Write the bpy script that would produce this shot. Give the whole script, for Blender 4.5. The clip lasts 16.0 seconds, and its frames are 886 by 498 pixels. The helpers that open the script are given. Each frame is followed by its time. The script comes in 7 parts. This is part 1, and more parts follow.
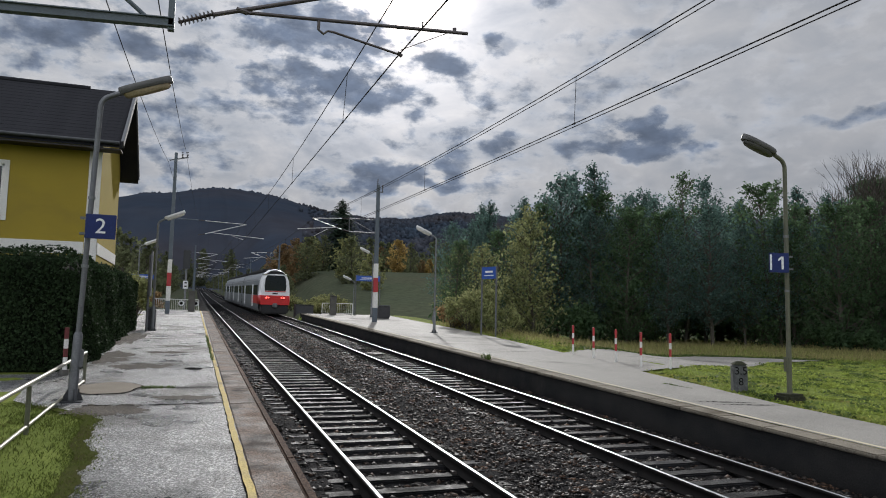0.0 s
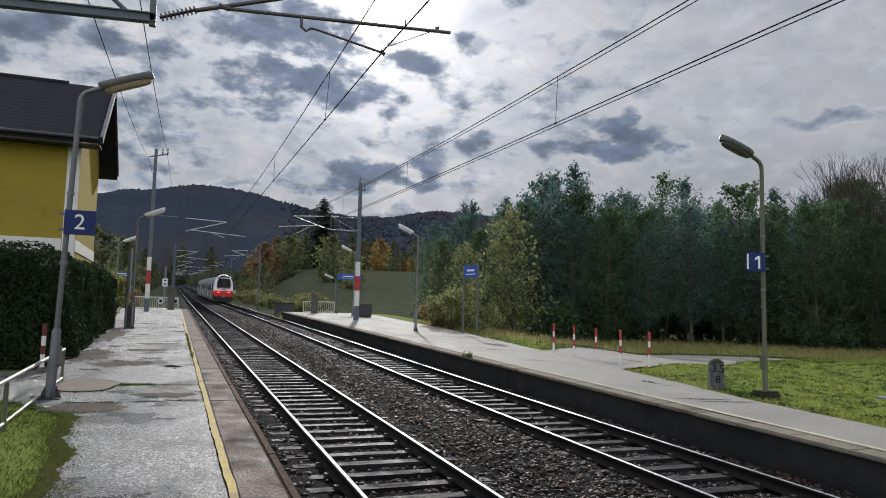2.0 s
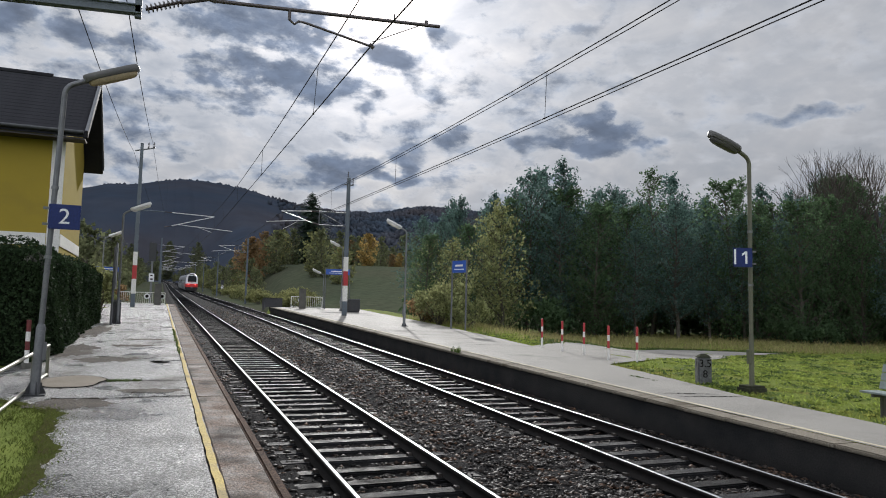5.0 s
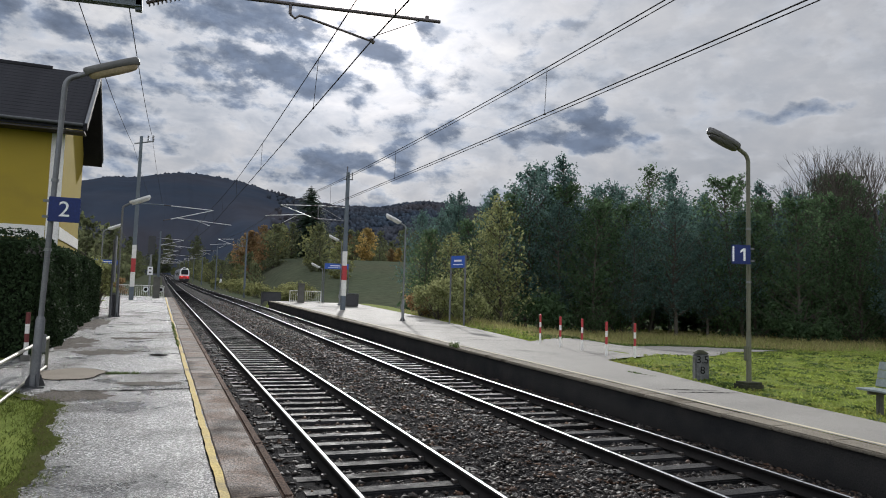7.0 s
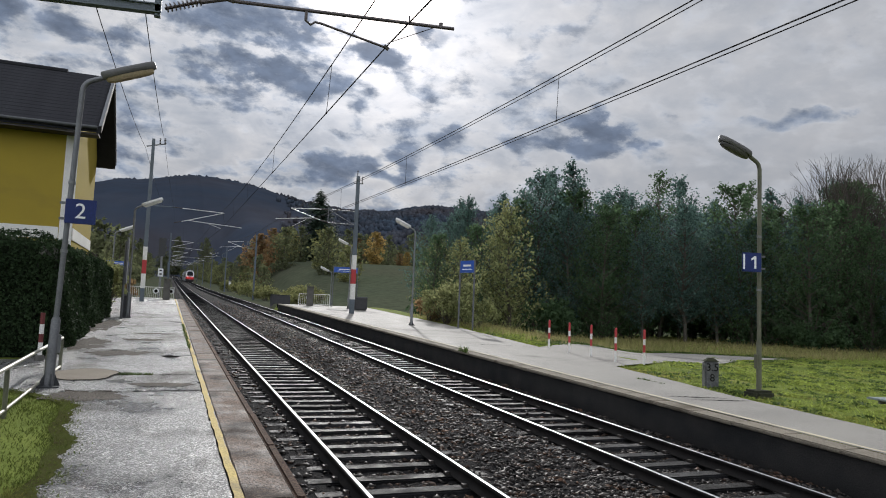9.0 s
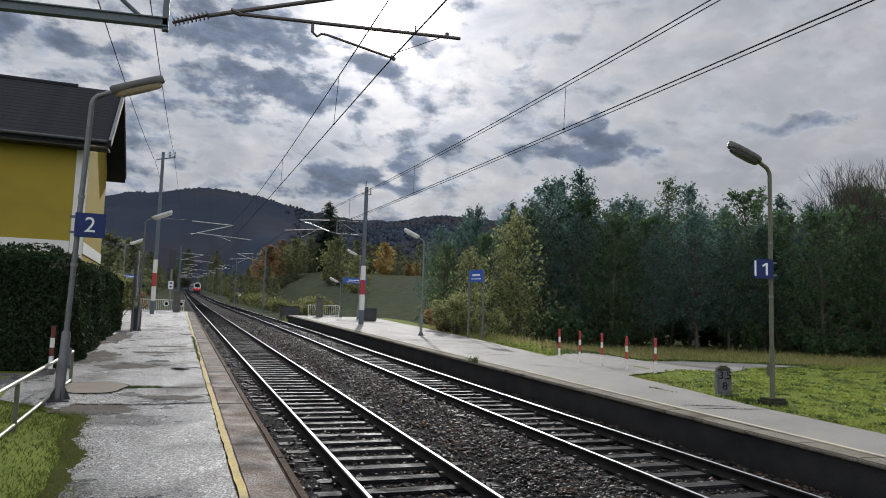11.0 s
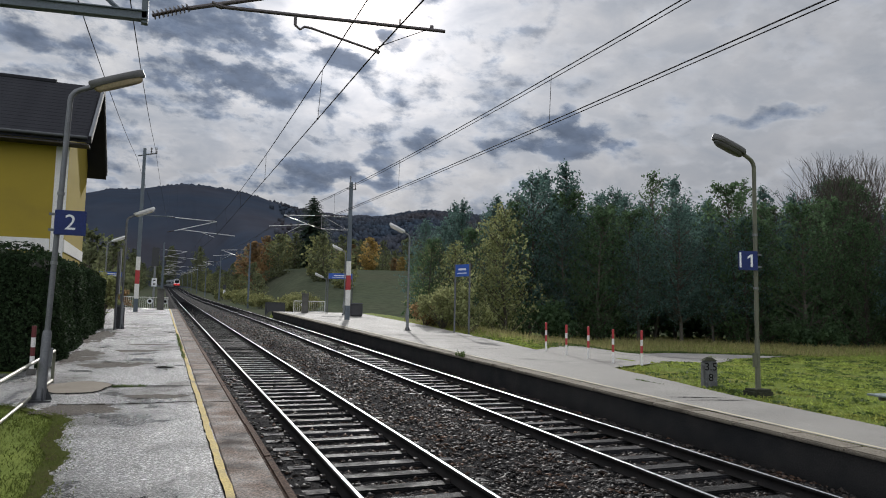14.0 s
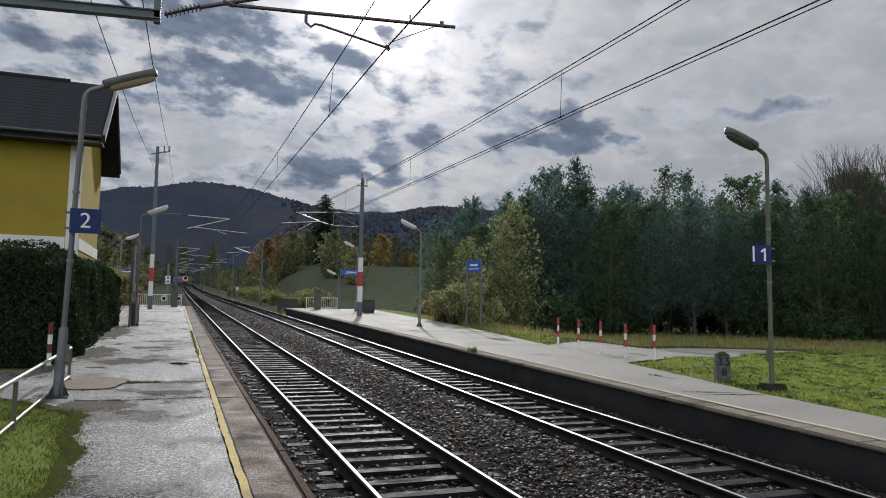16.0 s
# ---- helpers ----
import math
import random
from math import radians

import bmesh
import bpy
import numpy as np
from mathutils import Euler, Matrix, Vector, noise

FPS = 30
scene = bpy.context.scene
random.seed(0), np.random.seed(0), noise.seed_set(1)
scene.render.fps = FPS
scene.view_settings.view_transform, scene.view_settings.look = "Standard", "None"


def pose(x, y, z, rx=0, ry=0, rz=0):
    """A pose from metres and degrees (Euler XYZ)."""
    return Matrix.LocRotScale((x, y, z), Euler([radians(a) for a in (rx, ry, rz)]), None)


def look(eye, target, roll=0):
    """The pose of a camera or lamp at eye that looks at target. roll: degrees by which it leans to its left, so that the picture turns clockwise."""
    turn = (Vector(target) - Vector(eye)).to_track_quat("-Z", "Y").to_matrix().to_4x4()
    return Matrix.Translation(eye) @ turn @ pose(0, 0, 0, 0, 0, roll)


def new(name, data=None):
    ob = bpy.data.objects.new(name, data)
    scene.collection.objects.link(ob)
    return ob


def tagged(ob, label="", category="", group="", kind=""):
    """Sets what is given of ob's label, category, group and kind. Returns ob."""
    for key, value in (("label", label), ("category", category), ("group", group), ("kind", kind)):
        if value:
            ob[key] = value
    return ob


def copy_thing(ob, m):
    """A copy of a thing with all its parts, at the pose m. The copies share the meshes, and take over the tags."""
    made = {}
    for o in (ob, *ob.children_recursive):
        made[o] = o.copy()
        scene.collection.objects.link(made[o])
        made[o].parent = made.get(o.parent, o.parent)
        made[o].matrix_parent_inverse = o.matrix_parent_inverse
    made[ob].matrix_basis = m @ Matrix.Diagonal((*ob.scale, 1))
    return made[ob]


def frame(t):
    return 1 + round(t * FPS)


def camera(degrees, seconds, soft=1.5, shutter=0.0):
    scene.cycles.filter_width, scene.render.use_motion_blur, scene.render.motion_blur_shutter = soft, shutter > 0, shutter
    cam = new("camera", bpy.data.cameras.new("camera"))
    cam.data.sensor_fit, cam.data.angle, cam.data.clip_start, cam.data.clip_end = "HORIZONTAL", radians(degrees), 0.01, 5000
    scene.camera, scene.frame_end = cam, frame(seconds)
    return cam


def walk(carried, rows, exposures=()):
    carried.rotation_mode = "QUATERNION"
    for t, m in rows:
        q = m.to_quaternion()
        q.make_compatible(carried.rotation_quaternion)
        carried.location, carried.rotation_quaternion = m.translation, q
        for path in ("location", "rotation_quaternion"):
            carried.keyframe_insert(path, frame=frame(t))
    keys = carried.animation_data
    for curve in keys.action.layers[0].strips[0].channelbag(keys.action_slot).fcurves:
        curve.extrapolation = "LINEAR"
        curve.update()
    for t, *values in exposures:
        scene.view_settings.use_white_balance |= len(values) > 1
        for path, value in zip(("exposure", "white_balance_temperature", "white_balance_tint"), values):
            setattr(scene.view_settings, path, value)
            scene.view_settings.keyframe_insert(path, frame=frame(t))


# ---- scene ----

from functools import partial

G = 0.0278          # the line climbs away from the eye
CURVE = 2.2e-5      # it steepens beyond the station
HL, HR = 0.38, 0.40  # platform heights above the rails

# ---- camera ----
cam = camera(64.2, 16.0, soft=1.0)
PATH = [
    (0.0, 0.089, -0.013, 2.291, -19.361, 5.316, -1.266),
    (0.5, 0.075, -0.049, 2.279, -19.706, 5.327, -1.353),
    (1.0, 0.063, -0.070, 2.276, -20.230, 5.298, -1.530),
    (1.5, 0.066, -0.064, 2.275, -20.764, 5.286, -1.449),
    (2.0, 0.076, -0.070, 2.268, -20.833, 5.259, -1.401),
    (2.5, 0.082, -0.045, 2.277, -21.223, 4.991, -1.218),
    (3.0, 0.084, -0.033, 2.277, -21.297, 4.916, -1.223),
    (3.5, 0.077, -0.028, 2.276, -21.448, 4.896, -1.250),
    (4.0, 0.080, -0.029, 2.274, -21.614, 4.974, -1.291),
    (6.5, 0.063, -0.055, 2.265, -21.922, 4.564, -1.530),
    (7.0, 0.060, -0.061, 2.268, -21.913, 4.492, -1.732),
    (7.5, 0.047, -0.065, 2.265, -21.921, 4.463, -1.961),
    (8.0, 0.034, -0.073, 2.270, -21.702, 4.459, -2.255),
    (8.5, 0.004, -0.084, 2.275, -21.361, 4.634, -2.273),
    (9.0, -0.010, -0.107, 2.270, -21.275, 4.835, -2.328),
    (11.5, 0.018, -0.071, 2.273, -20.436, 5.740, -1.714),
    (12.0, 0.032, -0.081, 2.274, -20.878, 5.775, -1.471),
    (12.5, 0.051, -0.085, 2.270, -21.525, 5.273, -0.956),
    (13.0, 0.048, -0.086, 2.269, -22.067, 4.899, -0.827),
    (13.5, 0.033, -0.043, 2.278, -22.102, 4.838, -1.114),
    (14.0, 0.016, -0.003, 2.282, -21.635, 5.181, -1.170),
    (14.5, -0.000, -0.000, 2.283, -20.781, 5.159, -1.188),
    (15.0, 0.002, -0.009, 2.280, -20.589, 5.129, -1.127),
    (15.5, 0.006, -0.029, 2.274, -20.578, 4.889, -0.948),
    (16.0, 0.009, -0.028, 2.274, -20.668, 4.842, -0.920),
]
walk(cam, [(t, pose(x, y, z, 90 + p, r, yw)) for t, x, y, z, yw, p, r in PATH],
     exposures=((0.0, -0.16), (1.5, -0.10), (3.5, 0.0), (7.0, 0.06), (9.0, 0.0), (11.5, -0.07), (14.5, -0.12), (16.0, -0.14)))

# ---- world, sun, exposure ----
SUN = Vector((0.2357, 0.8780, 0.4165))


def nodes_of(tree):
    n, l = tree.nodes, tree.links

    def add(kind, **kw):
        nd = n.new(kind)
        for k, v in kw.items():
            if k == "op":
                nd.operation = v
            elif k == "ins":
                for slot, val in v.items():
                    if isinstance(val, bpy.types.NodeSocket):
                        l.new(val, nd.inputs[slot])
                    else:
                        nd.inputs[slot].default_value = val
        return nd
    return add


def build_world():
    w = bpy.data.worlds.new("sky")
    scene.world = w
    w.use_nodes = True
    w.node_tree.nodes.clear()
    add = nodes_of(w.node_tree)
    sky = w.node_tree.nodes.new("ShaderNodeTexSky")
    sky.sky_type, sky.sun_disc = "NISHITA", False
    sky.sun_elevation, sky.sun_rotation = math.asin(SUN.z), math.atan2(SUN.x, SUN.y)
    skyc = add("ShaderNodeVectorMath", op="SCALE", ins={0: sky.outputs[0], "Scale": 0.12}).outputs[0]
    d = add("ShaderNodeTexCoord").outputs["Generated"]
    sep = add("ShaderNodeSeparateXYZ", ins={0: d})
    den = add("ShaderNodeMath", op="ADD", ins={0: add("ShaderNodeMath", op="MAXIMUM", ins={0: sep.outputs[2], 1: 0.0}).outputs[0], 1: 0.16}).outputs[0]
    inv = add("ShaderNodeMath", op="DIVIDE", ins={0: 1.0, 1: den}).outputs[0]
    uv = add("ShaderNodeVectorMath", op="MULTIPLY", ins={0: add("ShaderNodeVectorMath", op="SCALE", ins={0: d, "Scale": inv}).outputs[0], 1: (1.0, 0.8, 0.0)}).outputs[0]

    def fbm(scale, detail, rough, dist, off):
        p = add("ShaderNodeVectorMath", op="ADD", ins={0: uv, 1: off}).outputs[0]
        return add("ShaderNodeTexNoise", ins={"Vector": p, "Scale": scale, "Detail": detail, "Roughness": rough, "Distortion": dist}).outputs[0]
    big, fine = fbm(1.3, 9, 0.6, 0.0, (3.1, 1.7, 0)), add("ShaderNodeTexNoise", ins={"Vector": add("ShaderNodeVectorMath", op="MULTIPLY", ins={0: d, 1: (1.0, 1.0, 2.0)}).outputs[0], "Scale": 10.0, "Detail": 8.0, "Roughness": 0.56, "Distortion": 0.35}).outputs[0]
    # broken layer of small cells, thinning to an even veil away from the line of the tracks
    right = add("ShaderNodeVectorMath", op="DOT_PRODUCT", ins={0: d, 1: (0.86, -0.5, 0.0)}).outputs["Value"]
    rough = add("ShaderNodeMapRange", ins={0: right, 1: -0.25, 2: 0.25, 3: 1.0, 4: 0.42}).outputs[0]
    cell = add("ShaderNodeMath", op="MULTIPLY_ADD", ins={0: fine, 1: 1.55, 2: add("ShaderNodeMath", op="MULTIPLY_ADD", ins={0: big, 1: 0.5, 2: -1.05}).outputs[0]}).outputs[0]
    m = add("ShaderNodeMath", op="MULTIPLY_ADD", ins={0: cell, 1: add("ShaderNodeMath", op="MULTIPLY", ins={0: rough, 1: 0.45}).outputs[0], 2: 0.665}).outputs[0]
    ramp = add("ShaderNodeValToRGB", ins={0: m})
    el = ramp.color_ramp.elements
    el[0].position, el[0].color = 0.20, (0.15, 0.19, 0.26, 1)
    el[1].position, el[1].color = 0.80, (0.98, 0.95, 0.925, 1)
    for pos, col in ((0.34, (0.21, 0.26, 0.36, 1)), (0.48, (0.38, 0.43, 0.51, 1)), (0.60, (0.61, 0.635, 0.685, 1)), (0.69, (0.77, 0.765, 0.785, 1))):
        e = el.new(pos)
        e.color = col
    cover = add("ShaderNodeMapRange", ins={0: m, 1: 0.78, 2: 0.95, 3: 1.0, 4: 0.7}).outputs[0]
    base = add("ShaderNodeMixRGB", ins={0: cover, 1: skyc, 2: ramp.outputs[0]}).outputs[0]
    # brightness of the cloud near the hidden sun
    dot = add("ShaderNodeMath", op="MAXIMUM", ins={0: add("ShaderNodeVectorMath", op="DOT_PRODUCT", ins={0: d, 1: SUN.normalized()}).outputs["Value"], 1: 0.0}).outputs[0]
    glow = add("ShaderNodeMath", op="POWER", ins={0: dot, 1: 60.0}).outputs[0]
    core = add("ShaderNodeMath", op="MULTIPLY_ADD", ins={0: add("ShaderNodeMath", op="POWER", ins={0: dot, 1: 50.0}).outputs[0], 1: 0.11, 2: add("ShaderNodeMath", op="POWER", ins={0: dot, 1: 600.0}).outputs[0]}).outputs[0]
    f1 = add("ShaderNodeMath", op="MULTIPLY_ADD", ins={0: glow, 1: 0.55, 2: 0.70}).outputs[0]
    # overcast skies are brighter overhead, and clouds facing the sun are brighter than those before it
    low = add("ShaderNodeMapRange", ins={0: sep.outputs[2], 1: 0.07, 2: 0.27, 3: 0.72, 4: 1.06}).outputs[0]
    high = add("ShaderNodeMapRange", ins={0: sep.outputs[2], 1: 0.45, 2: 1.0, 3: 1.0, 4: 2.0}).outputs[0]
    raw_dot = add("ShaderNodeVectorMath", op="DOT_PRODUCT", ins={0: d, 1: SUN.normalized()}).outputs["Value"]
    facing = add("ShaderNodeMapRange", ins={0: raw_dot, 1: 0.35, 2: -0.8, 3: 1.0, 4: 2.6}).outputs[0]
    veil = add("ShaderNodeMapRange", ins={0: right, 1: -0.05, 2: 0.55, 3: 1.0, 4: 0.76}).outputs[0]
    for fac in (low, high, facing, veil):
        f1 = add("ShaderNodeMath", op="MULTIPLY", ins={0: f1, 1: fac}).outputs[0]
    lit = add("ShaderNodeVectorMath", op="SCALE", ins={0: base, "Scale": f1}).outputs[0]
    lit = add("ShaderNodeVectorMath", op="MULTIPLY", ins={0: lit, 1: (0.965, 1.0, 1.05)}).outputs[0]
    warm = add("ShaderNodeVectorMath", op="SCALE", ins={0: (1.0, 0.84, 0.72), "Scale": core}).outputs[0]
    warm = add("ShaderNodeVectorMath", op="SCALE", ins={0: warm, "Scale": 2.6}).outputs[0]
    col = add("ShaderNodeVectorMath", op="ADD", ins={0: lit, 1: warm}).outputs[0]
    bg = add("ShaderNodeBackground", ins={0: col, 1: 1.0})
    out = add("ShaderNodeOutputWorld", ins={0: bg.outputs[0]})


CLOUDS = [
    ((0.2022, 0.9308, 0.3044), 0.068, 0.029, 0.95),
    ((0.1125, 0.9425, 0.3148), 0.068, 0.021, 0.80),
    ((-0.1235, 0.9378, 0.3246), 0.152, 0.038, 0.55),
    ((0.1504, 0.9146, 0.3754), 0.112, 0.034, 0.85),
    ((0.2973, 0.8903, 0.3450), 0.044, 0.018, 0.70),
    ((0.3756, 0.8494, 0.3708), 0.037, 0.018, 0.65),
    ((0.5748, 0.7842, 0.2340), 0.068, 0.027, 0.95),
    ((0.5529, 0.7917, 0.2598), 0.034, 0.018, 0.90),
    ((0.4997, 0.8347, 0.2314), 0.052, 0.014, 0.60),
    ((0.3997, 0.8844, 0.2411), 0.030, 0.017, 0.75),
    ((0.3424, 0.9141, 0.2172), 0.038, 0.027, 0.90),
    ((0.2426, 0.9505, 0.1944), 0.096, 0.019, 0.75),
    ((0.7514, 0.6099, 0.2519), 0.062, 0.012, 0.65),
    ((0.0943, 0.9587, 0.2682), 0.036, 0.014, 0.30),
    ((0.0155, 0.9624, 0.2713), 0.048, 0.011, 0.25),
    ((-0.0221, 0.9798, 0.1989), 0.072, 0.022, 0.15),
    ((0.3615, 0.8380, 0.4088), 0.035, 0.010, 0.50),
    ((0.1833, 0.9675, 0.1744), 0.072, 0.010, 0.75),
    ((0.4164, 0.8210, 0.3906), 0.022, 0.007, 0.35),
    ((0.3043, 0.9349, 0.1828), 0.048, 0.011, 0.85),
]
CLOUD_H = 600.0
DRIFT = Vector((-11.6, 4.4, 0.0))     # metres a second


def build_cloud_layer():
    """Broken grey cumulus on one drifting layer before the bright veil; it is open where the sun comes through."""
    m = bpy.data.materials.new("cumulus")
    m.use_nodes = True
    nt = m.node_tree
    nt.nodes.clear()
    add = nodes_of(nt)
    p = add("ShaderNodeTexCoord").outputs["Object"]
    d = add("ShaderNodeVectorMath", op="NORMALIZE", ins={0: p}).outputs[0]
    flat = add("ShaderNodeVectorMath", op="MULTIPLY", ins={0: d, 1: (1.0, 1.0, 1.9)}).outputs[0]
    warp = add("ShaderNodeTexNoise", ins={"Vector": d, "Scale": 15.0, "Detail": 3.0, "Roughness": 0.5})
    lump = add("ShaderNodeTexNoise", ins={"Vector": flat, "Scale": 24.0, "Detail": 9.0, "Roughness": 0.60}).outputs[0]
    wd = add("ShaderNodeVectorMath", op="SCALE", ins={0: add("ShaderNodeVectorMath", op="SUBTRACT", ins={0: warp.outputs[1], 1: (0.5, 0.5, 0.5)}).outputs[0], "Scale": 0.05}).outputs[0]
    dw = add("ShaderNodeVectorMath", op="ADD", ins={0: d, 1: wd}).outputs[0]
    puff = add("ShaderNodeTexNoise", ins={"Vector": flat, "Scale": 15.0, "Detail": 10.0, "Roughness": 0.62, "Distortion": 0.1}).outputs[0]
    vor = add("ShaderNodeTexVoronoi", ins={"Vector": add("ShaderNodeVectorMath", op="ADD", ins={0: flat, 1: wd}).outputs[0], "Scale": 26.0})
    vor.feature = "SMOOTH_F1"
    right = add("ShaderNodeVectorMath", op="DOT_PRODUCT", ins={0: d, 1: (0.86, -0.5, 0.0)}).outputs["Value"]
    rough = add("ShaderNodeMapRange", ins={0: right, 1: -0.22, 2: 0.30, 3: 0.80, 4: 0.36}).outputs[0]
    cell = add("ShaderNodeMath", op="MULTIPLY_ADD", ins={0: vor.outputs["Distance"], 1: 0.22, 2: puff}).outputs[0]
    cell = add("ShaderNodeMapRange", ins={0: cell, 1: 0.50, 2: 0.78, 3: 0.0, 4: 1.0}).outputs[0]
    total = add("ShaderNodeMath", op="MULTIPLY", ins={0: cell, 1: rough}).outputs[0]
    edge = add("ShaderNodeMath", op="MULTIPLY_ADD", ins={0: lump, 1: 3.0, 2: -0.45}).outputs[0]
    for c, a, b, k in CLOUDS:
        c = Vector(c).normalized()
        e = Vector((c.y, -c.x, 0)).normalized()
        u = e.cross(c)
        da = add("ShaderNodeVectorMath", op="DOT_PRODUCT", ins={0: dw, 1: e / a}).outputs["Value"]
        db = add("ShaderNodeVectorMath", op="DOT_PRODUCT", ins={0: add("ShaderNodeVectorMath", op="SUBTRACT", ins={0: dw, 1: c}).outputs[0], 1: u / b}).outputs["Value"]
        q = add("ShaderNodeMath", op="MULTIPLY_ADD", ins={0: da, 1: da, 2: add("ShaderNodeMath", op="MULTIPLY", ins={0: db, 1: db}).outputs[0]}).outputs[0]
        inside = add("ShaderNodeMath", op="SUBTRACT", ins={0: edge, 1: q}).outputs[0]
        g = add("ShaderNodeMapRange", ins={0: inside, 1: -0.45, 2: 1.35, 3: 0.0, 4: 0.82 * k})
        g.interpolation_type = "SMOOTHSTEP"
        total = add("ShaderNodeMath", op="ADD", ins={0: g.outputs[0], 1: total}).outputs[0]
    # the open lane along which the sun shows while the layer drifts
    s0 = SUN * (CLOUD_H / SUN.z)
    along = -DRIFT.normalized()
    span = DRIFT.length * 16.0
    across = Vector((-along.y, along.x, 0.0))
    off = add("ShaderNodeVectorMath", op="SUBTRACT", ins={0: p, 1: s0}).outputs[0]
    ua = add("ShaderNodeVectorMath", op="DOT_PRODUCT", ins={0: off, 1: along}).outputs["Value"]
    uc = add("ShaderNodeMath", op="SUBTRACT", ins={0: ua, 1: add("ShaderNodeClamp", ins={0: ua, 1: 0.0, 2: span}).outputs[0]}).outputs[0]
    ub = add("ShaderNodeVectorMath", op="DOT_PRODUCT", ins={0: off, 1: across / 2.2}).outputs["Value"]
    far = add("ShaderNodeMath", op="POWER", ins={0: add("ShaderNodeMath", op="MULTIPLY_ADD", ins={0: uc, 1: uc, 2: add("ShaderNodeMath", op="MULTIPLY", ins={0: ub, 1: ub}).outputs[0]}).outputs[0], 1: 0.5}).outputs[0]
    gap = add("ShaderNodeMapRange", ins={0: far, 1: 28.0, 2: 74.0, 3: 0.0, 4: 1.0})
    gap.interpolation_type = "SMOOTHSTEP"
    total = add("ShaderNodeMath", op="MULTIPLY", ins={0: total, 1: gap.outputs[0]}).outputs[0]
    alpha = add("ShaderNodeMapRange", ins={0: total, 1: 0.0, 2: 0.72, 3: 0.0, 4: 0.95})
    alpha.interpolation_type = "SMOOTHSTEP"
    ramp = add("ShaderNodeValToRGB", ins={0: total})
    el = ramp.color_ramp.elements
    el[0].position, el[0].color = 0.0, (0.86, 0.85, 0.86, 1)
    el[1].position, el[1].color = 1.0, (0.135, 0.175, 0.255, 1)
    for pos, col in ((0.15, (0.80, 0.81, 0.85, 1)), (0.42, (0.38, 0.43, 0.52, 1)), (0.70, (0.20, 0.245, 0.335, 1))):
        el.new(pos).color = col
    way = add("ShaderNodeVectorMath", op="NORMALIZE", ins={0: add("ShaderNodeNewGeometry").outputs["Position"]}).outputs[0]
    dot = add("ShaderNodeMath", op="MAXIMUM", ins={0: add("ShaderNodeVectorMath", op="DOT_PRODUCT", ins={0: way, 1: SUN.normalized()}).outputs["Value"], 1: 0.0}).outputs[0]
    lit = add("ShaderNodeMath", op="MULTIPLY_ADD", ins={0: add("ShaderNodeMath", op="POWER", ins={0: dot, 1: 50.0}).outputs[0], 1: 0.35, 2: 0.90}).outputs[0]
    # sides that face the sun are lighter: the cloud thins towards it
    to_sun = add("ShaderNodeVectorMath", op="SCALE", ins={0: add("ShaderNodeVectorMath", op="SUBTRACT", ins={0: SUN.normalized() + Vector((0, 0, 0.25)), 1: d}).outputs[0], "Scale": 0.045}).outputs[0]
    sunward = add("ShaderNodeTexNoise", ins={"Vector": add("ShaderNodeVectorMath", op="ADD", ins={0: flat, 1: to_sun}).outputs[0], "Scale": 24.0, "Detail": 3.0, "Roughness": 0.5}).outputs[0]
    soft = add("ShaderNodeTexNoise", ins={"Vector": flat, "Scale": 24.0, "Detail": 3.0, "Roughness": 0.5}).outputs[0]
    rim = add("ShaderNodeMapRange", ins={0: add("ShaderNodeMath", op="SUBTRACT", ins={0: soft, 1: sunward}).outputs[0], 1: -0.16, 2: 0.20, 3: 0.84, 4: 1.30}).outputs[0]
    lit = add("ShaderNodeMath", op="MULTIPLY", ins={0: lit, 1: rim}).outputs[0]
    em = add("ShaderNodeEmission", ins={0: ramp.outputs[0], 1: lit})
    mx = add("ShaderNodeMixShader", ins={0: alpha.outputs[0], 1: add("ShaderNodeBsdfTransparent").outputs[0], 2: em.outputs[0]})
    add("ShaderNodeOutputMaterial", ins={0: mx.outputs[0]})
    m.cycles.emission_sampling = "NONE"
    me = bpy.data.meshes.new("cloud_layer")
    me.from_pydata([(-2600, 380, CLOUD_H), (4200, 380, CLOUD_H), (4200, 4300, CLOUD_H), (-2600, 4300, CLOUD_H)], [], [(0, 1, 2, 3)])
    me.materials.append(m)
    return tagged(new("cloud_layer", me), "broken grey cumulus clouds drifting before a bright veil", "clouds", kind="stuff")


cloud_layer = build_cloud_layer()
build_world()
sun = new("sun", bpy.data.lights.new("sun", "SUN"))
sun.data.energy, sun.data.angle, sun.data.color = 3.3, radians(1.5), (1.0, 0.98, 0.95)
sun.matrix_world = look(SUN * 50, (0, 0, 0))

